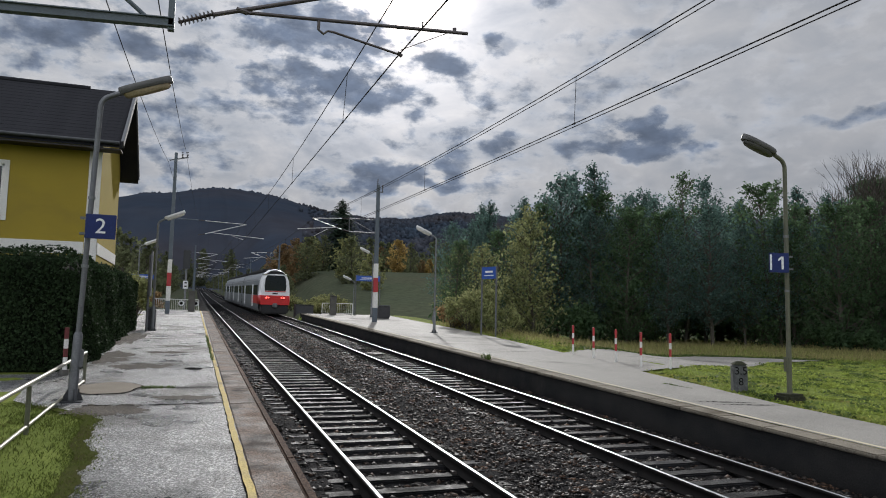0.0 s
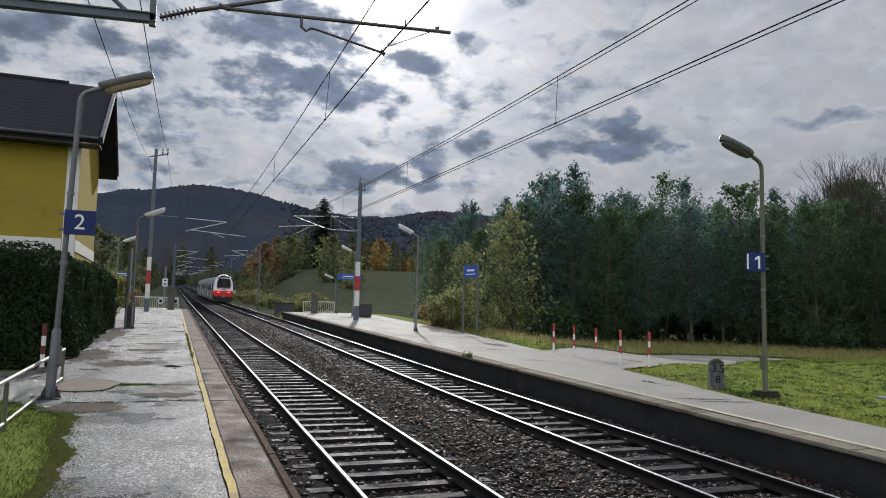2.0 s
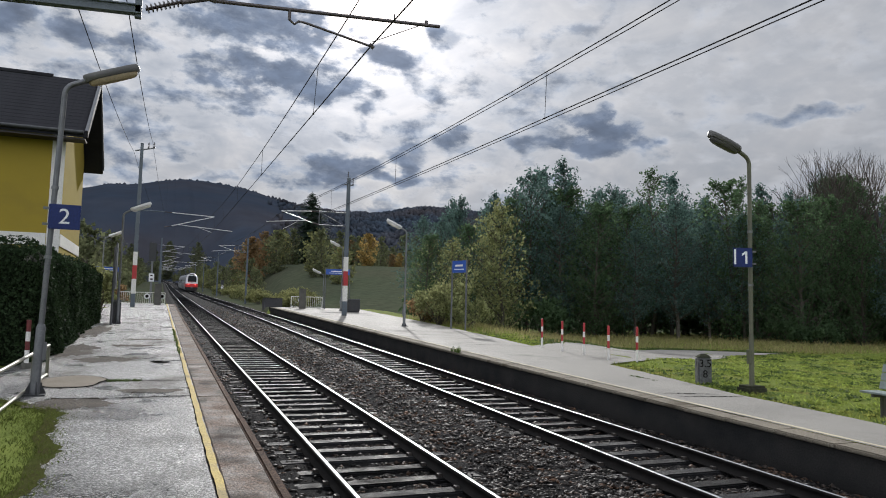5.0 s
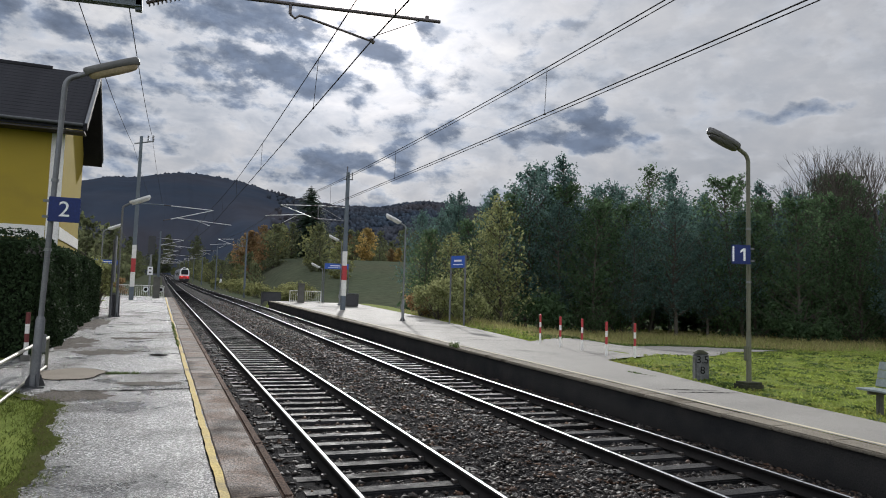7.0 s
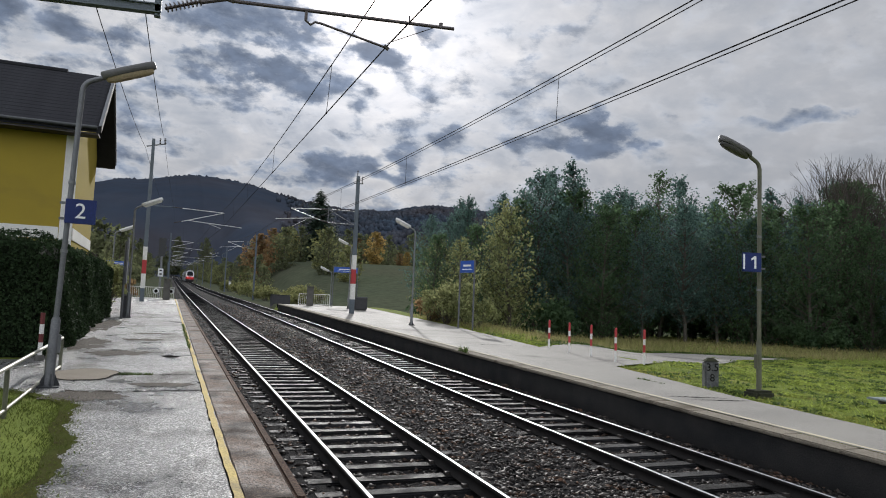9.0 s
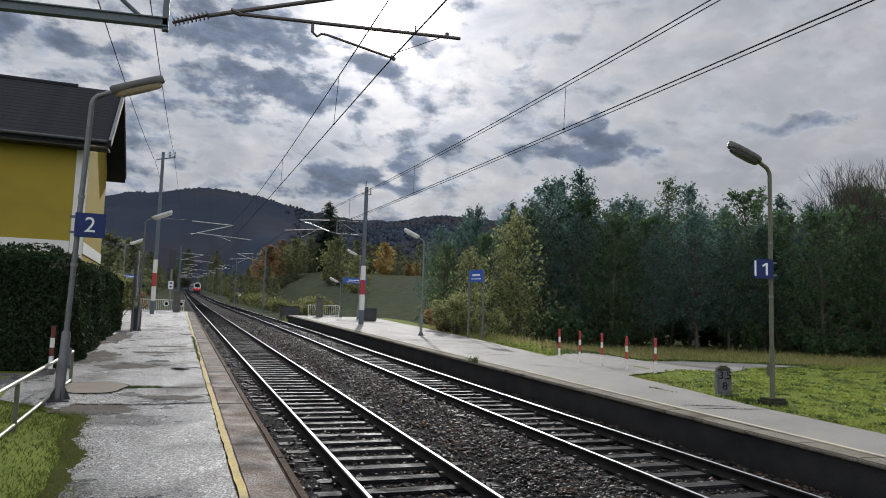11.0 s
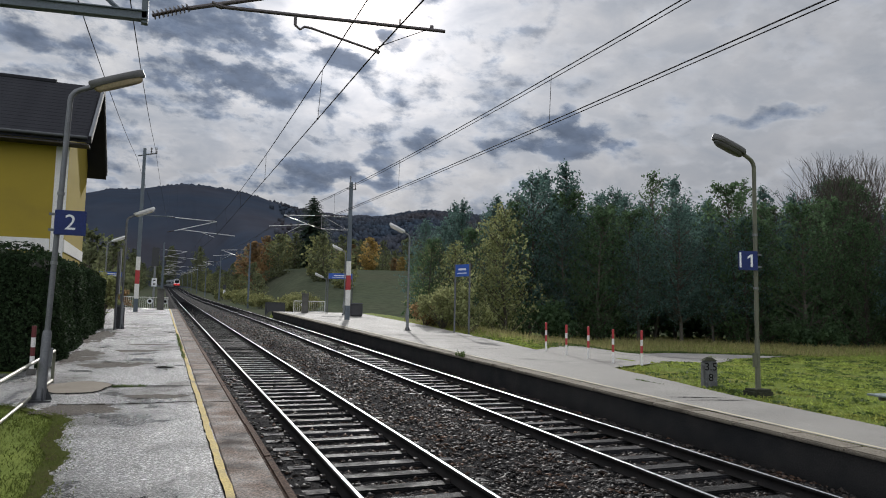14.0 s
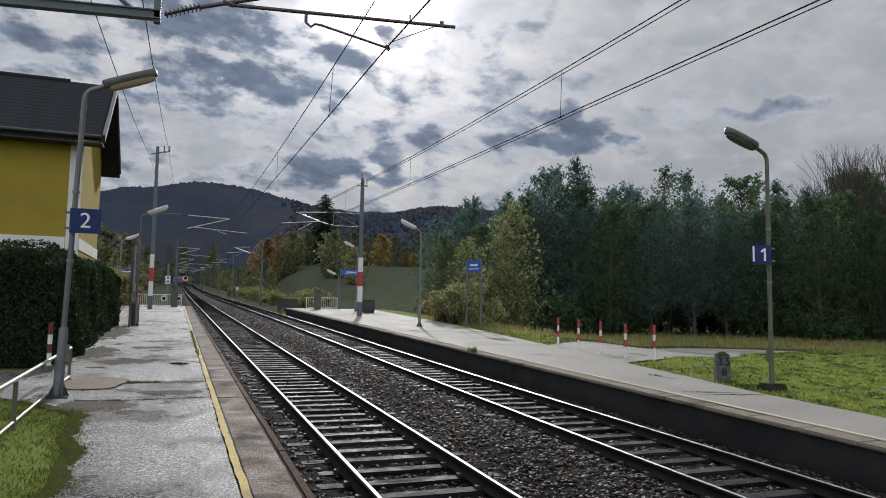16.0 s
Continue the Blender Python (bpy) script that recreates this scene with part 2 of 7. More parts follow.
# ---- materials ----
def mat(name, base, alt=None, rough=0.7, scale=3.0, fine=40.0, amount=0.6, bump=0.3, metal=0.0, spec=0.5, third=None, rough2=None, dist=0.01, island=0.0, trans=None, per=0.0, grain=0.22, stain=0.54, crisp=0.2, glint_chips=0.0):
    """A surface: two colours mixed by coarse and fine noise, with relief. third: a stain colour. island: shade change from piece to piece."""
    m = bpy.data.materials.new(name)
    m.use_nodes = True
    nt = m.node_tree
    bs = nt.nodes["Principled BSDF"]
    add = nodes_of(nt)
    co = add("ShaderNodeTexCoord").outputs["Object"]
    if per:
        oi = add("ShaderNodeObjectInfo").outputs["Random"]
        co = add("ShaderNodeVectorMath", op="ADD", ins={0: co, 1: add("ShaderNodeVectorMath", op="SCALE", ins={0: (37.0, 17.0, 29.0), "Scale": oi}).outputs[0]}).outputs[0]
    n1 = add("ShaderNodeTexNoise", ins={"Vector": co, "Scale": scale, "Detail": 6.0, "Roughness": 0.6}).outputs[0]
    n2 = add("ShaderNodeTexNoise", ins={"Vector": co, "Scale": fine, "Detail": 4.0, "Roughness": 0.6}).outputs[0]
    alt = alt or tuple(c * 0.65 for c in base)
    f1 = add("ShaderNodeMapRange", ins={0: n1, 1: 0.35, 2: 0.68, 3: 0.0, 4: amount}).outputs[0]
    c = add("ShaderNodeMixRGB", ins={0: f1, 1: (*base, 1), 2: (*alt, 1)}).outputs[0]
    f2 = add("ShaderNodeMapRange", ins={0: n2, 1: 0.5 - crisp, 2: 0.5 + crisp, 3: 1 - grain, 4: 1 + grain}).outputs[0]
    c = add("ShaderNodeVectorMath", op="SCALE", ins={0: c, "Scale": f2}).outputs[0]
    # stone chips of random tone; the palest also paint in wet glints
    if glint_chips:
        stone = add("ShaderNodeTexVoronoi", ins={"Vector": co, "Scale": glint_chips})
        tone = add("ShaderNodeSeparateXYZ", ins={0: stone.outputs["Color"]}).outputs[0]
        tone = add("ShaderNodeMapRange", ins={0: tone, 1: 0.40, 2: 0.95, 3: 0.40, 4: 3.0}).outputs[0]
        c = add("ShaderNodeVectorMath", op="SCALE", ins={0: c, "Scale": tone}).outputs[0]
    if third:
        n3 = add("ShaderNodeTexNoise", ins={"Vector": co, "Scale": scale * 0.37, "Detail": 7.0, "Roughness": 0.65, "Distortion": 0.6}).outputs[0]
        f3 = add("ShaderNodeMapRange", ins={0: n3, 1: stain, 2: stain + 0.12, 3: 0.0, 4: 0.85}).outputs[0]
        c = add("ShaderNodeMixRGB", ins={0: f3, 1: c, 2: (*third, 1)}).outputs[0]
        dull = add("ShaderNodeMath", op="MULTIPLY_ADD", ins={0: f3, 1: -0.85 * spec, 2: spec}).outputs[0]
        nt.links.new(dull, bs.inputs["Specular IOR Level"])
    if island or per:
        rnd = add("ShaderNodeObjectInfo").outputs["Random"] if per else add("ShaderNodeNewGeometry").outputs["Random Per Island"]
        k = per or island
        f4 = add("ShaderNodeMapRange", ins={0: rnd, 1: 0.0, 2: 1.0, 3: 1 - k, 4: 1 + k}).outputs[0]
        c = add("ShaderNodeVectorMath", op="SCALE", ins={0: c, "Scale": f4}).outputs[0]
    nt.links.new(c, bs.inputs["Base Color"])
    if rough2 is not None:
        r = add("ShaderNodeMapRange", ins={0: n1, 1: 0.35, 2: 0.65, 3: rough, 4: rough2}).outputs[0]
        nt.links.new(r, bs.inputs["Roughness"])
    else:
        bs.inputs["Roughness"].default_value = rough
    bs.inputs["Metallic"].default_value = metal
    if not third:
        bs.inputs["Specular IOR Level"].default_value = spec
    if bump:
        h = add("ShaderNodeMath", op="MULTIPLY_ADD", ins={0: n1, 1: 0.5, 2: n2}).outputs[0]
        b = add("ShaderNodeBump", ins={"Height": h, "Strength": bump, "Distance": dist})
        nt.links.new(b.outputs[0], bs.inputs["Normal"])
    if trans:
        t = add("ShaderNodeBsdfTranslucent", ins={0: c})
        mx = add("ShaderNodeMixShader", ins={0: trans, 1: bs.outputs[0], 2: t.outputs[0]})
        nt.links.new(mx.outputs[0], nt.nodes["Material Output"].inputs[0])
    return m


def glow_mat(name, col, power):
    m = bpy.data.materials.new(name)
    m.use_nodes = True
    bs = m.node_tree.nodes["Principled BSDF"]
    bs.inputs["Base Color"].default_value = (*col, 1)
    bs.inputs["Emission Color"].default_value = (*col, 1)
    bs.inputs["Emission Strength"].default_value = power
    return m


M = {}
M["asphalt"] = mat("asphalt", (0.155, 0.155, 0.155), (0.085, 0.084, 0.082), 0.55, 0.9, 55, 0.9, 1.0, spec=0.6, third=(0.058, 0.051, 0.044), rough2=0.24, dist=0.05, grain=0.7, stain=0.50, crisp=0.08, glint_chips=55.0)
M["asphalt_r"] = mat("asphalt_r", (0.265, 0.252, 0.228), (0.185, 0.176, 0.160), 0.85, 0.7, 75, 0.8, 0.6, spec=0.15, third=(0.14, 0.132, 0.12), rough2=0.7, dist=0.012, grain=0.4)
M["patch"] = mat("patch", (0.20, 0.175, 0.14), (0.15, 0.13, 0.105), 0.9, 2.0, 90, 0.7, 0.4, spec=0.08, dist=0.006)
M["edge_slab"] = mat("edge_slab", (0.100, 0.067, 0.049), (0.060, 0.043, 0.034), 0.85, 2.2, 40, 0.9, 0.8, spec=0.12, third=(0.034, 0.029, 0.026), rough2=0.55, dist=0.02, per=0.14, grain=0.6, crisp=0.10, stain=0.50)
M["kerb"] = mat("kerb", (0.092, 0.058, 0.043), (0.052, 0.038, 0.03), 0.9, 3.0, 40, 0.8, 0.7, spec=0.07, dist=0.015, per=0.22, grain=0.5, crisp=0.12)
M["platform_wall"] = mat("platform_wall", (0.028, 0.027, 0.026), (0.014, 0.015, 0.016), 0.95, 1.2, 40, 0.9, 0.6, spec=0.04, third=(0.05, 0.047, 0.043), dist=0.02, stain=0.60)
M["yellow_line"] = mat("yellow_line", (0.46, 0.35, 0.12), (0.36, 0.29, 0.14), 0.8, 3.0, 50, 0.8, 0.4, spec=0.12, third=(0.20, 0.175, 0.13), dist=0.006, grain=0.4)
M["pale_line"] = mat("pale_line", (0.52, 0.46, 0.33), (0.42, 0.37, 0.28), 0.85, 2.0, 60, 0.9, 0.3, spec=0.12, third=(0.30, 0.265, 0.21), dist=0.004, stain=0.54)
M["crack"] = mat("crack", (0.012, 0.011, 0.010), None, 1.0, 5, 40, spec=0.0)
M["ballast_bed"] = mat("ballast_bed", (0.026, 0.025, 0.025), (0.010, 0.010, 0.011), 0.95, 9.0, 45, 0.9, 1.0, spec=0.05, dist=0.05)
M["stone_chip"] = mat("stone_chip", (0.038, 0.032, 0.028), (0.013, 0.013, 0.013), 0.6, 9.0, 60, 0.8, 0.3, spec=0.2, third=(0.072, 0.041, 0.026), island=0.9, dist=0.004, stain=0.50)
M["sleeper"] = mat("sleeper", (0.019, 0.019, 0.021), (0.010, 0.010, 0.010), 0.8, 3.0, 50, 0.8, 0.8, spec=0.10, third=(0.012, 0.012, 0.012), rough2=0.45, dist=0.02, per=0.7, grain=0.5)
M["rail_side"] = mat("rail_side", (0.020, 0.018, 0.017), (0.011, 0.011, 0.011), 0.8, 4.0, 60, 0.8, 0.4, dist=0.003, spec=0.10)
M["rail_top"] = mat("rail_top", (0.60, 0.61, 0.63), (0.52, 0.52, 0.54), 0.30, 3.0, 80, 0.5, 0.05, metal=1.0, dist=0.001)
# much paler copy of galv; the tubes' sun glint is painted in
M["galv_glint"] = mat("galv_glint", (0.62, 0.61, 0.60), (0.48, 0.47, 0.46), 0.35, 5, 50, 0.6, 0.1, metal=0.5, dist=0.002)
M["clip"] = mat("clip", (0.03, 0.024, 0.02), None, 0.7, 8, 60)
M["galv"] = mat("galv", (0.165, 0.170, 0.180), (0.11, 0.115, 0.125), 0.5, 4.0, 50, 0.7, 0.15, metal=0.5, dist=0.002)
M["galv_dark"] = mat("galv_dark", (0.20, 0.21, 0.215), (0.13, 0.135, 0.14), 0.5, 3.0, 50, 0.7, 0.15, metal=0.4, dist=0.002)
M["pole_green"] = mat("pole_green", (0.115, 0.12, 0.075), (0.085, 0.085, 0.065), 0.55, 3.0, 50, 0.8, 0.2, dist=0.003)
M["mast_grey"] = mat("mast_grey", (0.105, 0.130, 0.155), (0.075, 0.092, 0.108), 0.6, 1.5, 40, 0.8, 0.2, dist=0.004)
M["concrete_dark"] = mat("concrete_dark", (0.12, 0.115, 0.105), (0.07, 0.07, 0.06), 0.85, 2.5, 50, 0.8, 0.5, dist=0.01)
M["red_paint"] = mat("red_paint", (0.42, 0.035, 0.04), (0.33, 0.04, 0.045), 0.45, 5, 50, 0.7, 0.1, dist=0.002)
M["white_paint"] = mat("white_paint", (0.74, 0.73, 0.70), (0.58, 0.57, 0.54), 0.45, 5, 50, 0.7, 0.1, dist=0.002)
M["sign_blue"] = mat("sign_blue", (0.012, 0.026, 0.125), (0.010, 0.02, 0.10), 0.40, 3, 40, 0.6, 0.03, spec=0.3, dist=0.001)
M["sign_bright"] = mat("sign_bright", (0.03, 0.10, 0.42), (0.025, 0.08, 0.34), 0.30, 3, 40, 0.6, 0.03, dist=0.001)
M["sign_white"] = mat("sign_white", (0.78, 0.79, 0.80), None, 0.4, 6, 60, 0.15, 0.0)
M["lamp_lens"] = mat("lamp_lens", (0.56, 0.47, 0.33), (0.42, 0.34, 0.23), 0.35, 5, 40, 0.7, 0.1, trans=0.5)
# near heads: the backlit shade of the housing is in this dark tone
M["lamp_house"] = mat("lamp_house", (0.085, 0.083, 0.080), (0.05, 0.05, 0.048), 0.5, 5, 40, 0.7, 0.15, dist=0.003)
# housing of the far lamps, paled to paint in the sun's glint
M["lamp_glint"] = mat("lamp_glint", (0.66, 0.66, 0.65), (0.52, 0.52, 0.51), 0.4, 5, 40, 0.6, 0.1, dist=0.002)
M["dark_metal"] = mat("dark_metal", (0.035, 0.038, 0.042), (0.025, 0.027, 0.03), 0.45, 5, 40, 0.6, 0.15, dist=0.002)
M["wire"] = mat("wire", (0.035, 0.033, 0.034), None, 0.8, 10, 50, spec=0.1)
M["insulator"] = mat("insulator", (0.06, 0.045, 0.04), None, 0.25, 10, 50, bump=0)
M["rust_arm"] = mat("rust_arm", (0.105, 0.092, 0.092), (0.075, 0.066, 0.066), 0.5, 5, 50, metal=0.5, dist=0.002)
M["handrail"] = mat("handrail", (0.34, 0.33, 0.27), (0.22, 0.2, 0.15), 0.4, 5, 50, 0.8, 0.2, dist=0.003, metal=0.3)
M["grass"] = mat("grass", (0.155, 0.19, 0.042), (0.105, 0.14, 0.03), 0.95, 1.2, 25, 0.8, 0.8, spec=0.03, third=(0.18, 0.165, 0.055), dist=0.05)
# kept darker than the grass: cloud shade over the field is in this colour
M["field"] = mat("field", (0.064, 0.078, 0.050), (0.076, 0.074, 0.052), 1.0, 0.02, 0.8, 0.9, 0.4, spec=0.0, third=(0.058, 0.068, 0.05), dist=0.1)
# dark copy of the lamp cover, with its shaded underside as colour
M["lens_shaded"] = mat("lens_shaded", (0.062, 0.060, 0.058), (0.042, 0.041, 0.040), 0.4, 5, 40, 0.7, 0.1)
M["edge_r"] = mat("edge_r", (0.215, 0.190, 0.150), (0.16, 0.142, 0.115), 0.9, 1.5, 50, 0.8, 0.7, spec=0.1, third=(0.10, 0.085, 0.065), dist=0.02, per=0.02, grain=0.5)
# bluer and paler than bare slopes: distance haze put into the colour
M["hazy_hillside"] = mat("hazy_hillside", (0.040, 0.054, 0.078), (0.060, 0.054, 0.058), 1.0, 0.004, 0.025, 0.9, 0.0, spec=0.0, third=(0.034, 0.048, 0.070), grain=0.12)
M["lawn"] = mat("lawn", (0.092, 0.116, 0.026), (0.066, 0.086, 0.020), 0.8, 0.8, 20, 0.8, 0.0, spec=0.08, third=(0.17, 0.13, 0.05), island=0.35, trans=0.5)
M["dull_red"] = mat("dull_red", (0.14, 0.025, 0.025), None, 0.6, 5, 50)
M["leaf_birch"] = mat("leaf_birch", (0.25, 0.26, 0.12), (0.15, 0.18, 0.085), 0.85, 0.6, 10, 0.8, 0.0, spec=0.06, island=0.5, trans=0.5)
M["soil"] = mat("soil", (0.052, 0.048, 0.022), (0.062, 0.076, 0.022), 0.95, 3.0, 40, 0.9, 0.8, spec=0.0, dist=0.02)
M["mud"] = mat("mud", (0.085, 0.072, 0.058), (0.055, 0.047, 0.039), 0.8, 1.4, 40, 0.9, 1.0, spec=0.12, dist=0.04, grain=0.7, crisp=0.12)
M["blade"] = mat("blade", (0.26, 0.315, 0.07), (0.17, 0.225, 0.05), 0.75, 0.5, 20, 0.8, 0.0, spec=0.10, third=(0.32, 0.29, 0.09), island=0.4, trans=0.6)
M["straw"] = mat("straw", (0.34, 0.29, 0.14), (0.22, 0.22, 0.09), 0.8, 0.2, 20, 0.9, 0.0, spec=0.1, island=0.3, trans=0.55)
# green shifted towards blue: the haze over the wood put into colour
M["leaf_dark"] = mat("leaf_dark", (0.105, 0.170, 0.145), (0.078, 0.130, 0.118), 0.85, 0.6, 10, 0.8, 0.0, spec=0.06, island=0.45, trans=0.6)
M["leaf_green"] = mat("leaf_green", (0.085, 0.135, 0.066), (0.062, 0.104, 0.058), 0.85, 0.6, 10, 0.8, 0.0, spec=0.06, island=0.45, trans=0.6)
M["leaf_yellow"] = mat("leaf_yellow", (0.21, 0.21, 0.09), (0.14, 0.16, 0.07), 0.85, 0.6, 10, 0.8, 0.0, spec=0.06, island=0.45, trans=0.5)
M["leaf_orange"] = mat("leaf_orange", (0.28, 0.17, 0.085), (0.19, 0.15, 0.08), 0.85, 0.6, 10, 0.8, 0.0, spec=0.06, island=0.45, trans=0.55)
M["leaf_gold"] = mat("leaf_gold", (0.42, 0.29, 0.10), (0.29, 0.23, 0.095), 0.85, 0.6, 10, 0.8, 0.0, spec=0.06, island=0.45, trans=0.55)
M["needle"] = mat("needle", (0.035, 0.055, 0.035), (0.024, 0.04, 0.028), 0.85, 0.6, 10, 0.8, 0.0, spec=0.08, island=0.45, trans=0.2)
M["hedge_leaf"] = mat("hedge_leaf", (0.030, 0.050, 0.022), (0.020, 0.036, 0.017), 0.75, 0.6, 10, 0.8, 0.0, spec=0.08, island=0.45, trans=0.2)
# near-black filler behind the leaves: the hedge's inner shade as a colour
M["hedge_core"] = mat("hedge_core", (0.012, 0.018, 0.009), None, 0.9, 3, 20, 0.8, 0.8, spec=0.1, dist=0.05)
M["bark"] = mat("bark", (0.10, 0.088, 0.075), (0.06, 0.053, 0.046), 0.9, 3.0, 20, 0.8, 0.7, spec=0.1, dist=0.02)
# far crowns tinted blue, so the colour holds the haze before them
M["hazy_wood"] = mat("hazy_wood", (0.044, 0.060, 0.082), (0.064, 0.057, 0.060), 1.0, 0.008, 0.2, 0.9, 0.0, spec=0.0, third=(0.038, 0.055, 0.076), island=0.25)
M["house_yellow"] = mat("house_yellow", (0.34, 0.26, 0.043), (0.30, 0.23, 0.043), 0.9, 0.6, 80, 0.7, 0.25, spec=0.1, third=(0.28, 0.215, 0.047), dist=0.004)
M["house_white"] = mat("house_white", (0.72, 0.71, 0.67), (0.62, 0.61, 0.58), 0.8, 1.5, 60, 0.7, 0.2, spec=0.2, dist=0.004)
M["roof"] = mat("roof", (0.032, 0.033, 0.038), (0.022, 0.022, 0.026), 0.95, 0.9, 20, 0.8, 0.3, spec=0.1, dist=0.01)
M["wood_dark"] = mat("wood_dark", (0.04, 0.034, 0.03), None, 0.7, 2, 30, 0.8, 0.3, dist=0.005)
M["glass_dark"] = mat("glass_dark", (0.02, 0.025, 0.03), None, 0.06, 2, 10, 0.2, 0.0, spec=0.7)
M["train_white"] = mat("train_white", (0.82, 0.83, 0.84), (0.75, 0.76, 0.77), 0.35, 1.0, 20, 0.5, 0.02)
M["train_grey"] = mat("train_grey", (0.20, 0.215, 0.23), (0.16, 0.17, 0.185), 0.4, 1.0, 20, 0.6, 0.02)
M["train_red"] = mat("train_red", (0.62, 0.03, 0.03), (0.52, 0.03, 0.03), 0.35, 1.0, 20, 0.5, 0.02)
M["train_black"] = mat("train_black", (0.018, 0.018, 0.02), None, 0.6, 3, 20, 0.6, 0.1)
M["tail_light"] = glow_mat("tail_light", (1.0, 0.06, 0.05), 6.0)
M["weed"] = mat("weed", (0.085, 0.125, 0.032), (0.055, 0.09, 0.024), 0.7, 3, 20, 0.8, 0.0, spec=0.2, island=0.4, trans=0.45)
M["bin_black"] = mat("bin_black", (0.05, 0.05, 0.055), (0.035, 0.035, 0.04), 0.5, 4, 40, 0.7, 0.1)
M["bench_grey"] = mat("bench_grey", (0.25, 0.29, 0.28), (0.19, 0.22, 0.215), 0.5, 5, 40, 0.7, 0.1)
M["moss_concrete"] = mat("moss_concrete", (0.055, 0.058, 0.036), (0.03, 0.032, 0.024), 0.95, 6, 40, 0.9, 0.7, spec=0.05, dist=0.02)
# cover of the far lamps: sunlight through it is put into the pale colour
M["lens_glint"] = mat("lens_glint", (0.82, 0.81, 0.78), (0.70, 0.69, 0.66), 0.35, 5, 40, 0.6, 0.1, trans=0.65)
M["leaf_far"] = mat("leaf_far", (0.125, 0.145, 0.075), (0.10, 0.10, 0.055), 0.85, 0.12, 10, 0.8, 0.0, spec=0.06, island=0.45, trans=0.55)
M["km_stone"] = mat("km_stone", (0.135, 0.14, 0.14), (0.055, 0.057, 0.056), 0.9, 9.0, 40, 0.9, 0.6, third=(0.034, 0.037, 0.034), dist=0.015)


# ---- building helpers ----
def base_z(y):
    return G * max(-30.0, y) + CURVE * min(max(0.0, y - 100.0), 380.0) ** 2


def link_mesh(name, me, material, parent=None, label=""):
    if material:
        me.materials.append(M[material])
    ob = new(name, me)
    if parent:
        ob.parent = parent
    if label:
        ob["label"] = label
    return ob


def part(name, bm, material, parent=None, label="", smooth=False):
    me = bpy.data.meshes.new(name)
    bmesh.ops.recalc_face_normals(bm, faces=bm.faces)
    bm.to_mesh(me)
    bm.free()
    if smooth:
        me.shade_smooth()
        me.set_sharp_from_angle(angle=radians(40))
    return link_mesh(name, me, material, parent, label)


def raw(name, v, f, material, parent=None, label="", smooth=False):
    """A mesh from numpy vertices (n, 3) and faces (m, k), all with k corners."""
    me = bpy.data.meshes.new(name)
    v, f = np.asarray(v, np.float32), np.asarray(f, np.int32)
    k = f.shape[1]
    me.vertices.add(len(v))
    me.vertices.foreach_set("co", v.ravel())
    me.loops.add(f.size)
    me.loops.foreach_set("vertex_index", f.ravel())
    me.polygons.add(len(f))
    me.polygons.foreach_set("loop_start", np.arange(0, f.size, k, dtype=np.int32))
    me.update(calc_edges=True)
    me.validate()
    if smooth:
        me.shade_smooth()
    return link_mesh(name, me, material, parent, label)


def thing(name, m, label, category, group="", kind=""):
    ob = new(name)
    ob.matrix_basis = m if isinstance(m, Matrix) else Matrix.Translation(m)
    return tagged(ob, label, category, group, kind)


def box(bm, x0, x1, y0, y1, z0, z1, bev=0.0, m=None):
    mt = Matrix.LocRotScale(((x0 + x1) / 2, (y0 + y1) / 2, (z0 + z1) / 2), None, (x1 - x0, y1 - y0, z1 - z0))
    r = bmesh.ops.create_cube(bm, size=1, matrix=(m @ mt) if m else mt)
    if bev:
        ed = {e for v in r["verts"] for e in v.link_edges}
        bmesh.ops.bevel(bm, geom=list(ed), offset=bev, segments=2, affect="EDGES")
    return bm


def rod(bm, p0, p1, r0, r1=None, seg=12):
    p0, p1 = Vector(p0), Vector(p1)
    d = p1 - p0
    q = d.to_track_quat("Z", "Y").to_matrix().to_4x4()
    bmesh.ops.create_cone(bm, cap_ends=True, segments=seg, radius1=r0, radius2=r0 if r1 is None else r1, depth=d.length,
                          matrix=Matrix.Translation((p0 + p1) / 2) @ q)
    return bm


def tube(bm, pts, r, seg=10):
    """A bent round tube through the points; r: one radius or one for each point."""
    pts = [Vector(p) for p in pts]
    rs = r if isinstance(r, (list, tuple)) else [r] * len(pts)
    rings, ref = [], Vector((0.12, 0.97, 0.2))
    for i, p in enumerate(pts):
        d = (pts[min(i + 1, len(pts) - 1)] - pts[max(i - 1, 0)]).normalized()
        a = d.cross(ref)
        if a.length < 0.05:
            a = d.cross(Vector((1, 0, 0)))
        a.normalize()
        b = d.cross(a)
        rings.append([bm.verts.new(p + rs[i] * (math.cos(2 * math.pi * k / seg) * a + math.sin(2 * math.pi * k / seg) * b)) for k in range(seg)])
    for r0, r1 in zip(rings, rings[1:]):
        for k in range(seg):
            bm.faces.new((r0[k], r0[(k + 1) % seg], r1[(k + 1) % seg], r1[k]))
    bm.faces.new(rings[0][::-1])
    bm.faces.new(rings[-1])
    return bm


def B():
    return bmesh.new()


def text(body, size, m, material, parent, name="lettering"):
    cu = bpy.data.curves.new(name, "FONT")
    cu.body, cu.size, cu.align_x, cu.align_y, cu.extrude = body, size, "CENTER", "CENTER", 0.002
    cu.materials.append(M[material])
    ob = new(name, cu)
    ob.parent, ob.matrix_basis = parent, m
    return ob


# ---- line of the tracks ----
def bend(y):
    return -max(0.0, y - 340.0) ** 2 / 3200.0


def smooth01(a, b, t):
    t = min(1.0, max(0.0, (t - a) / (b - a)))
    return t * t * (3 - 2 * t)


def x_left(y):
    return 2.94 + 0.05 * smooth01(60, 160, y) + bend(y)


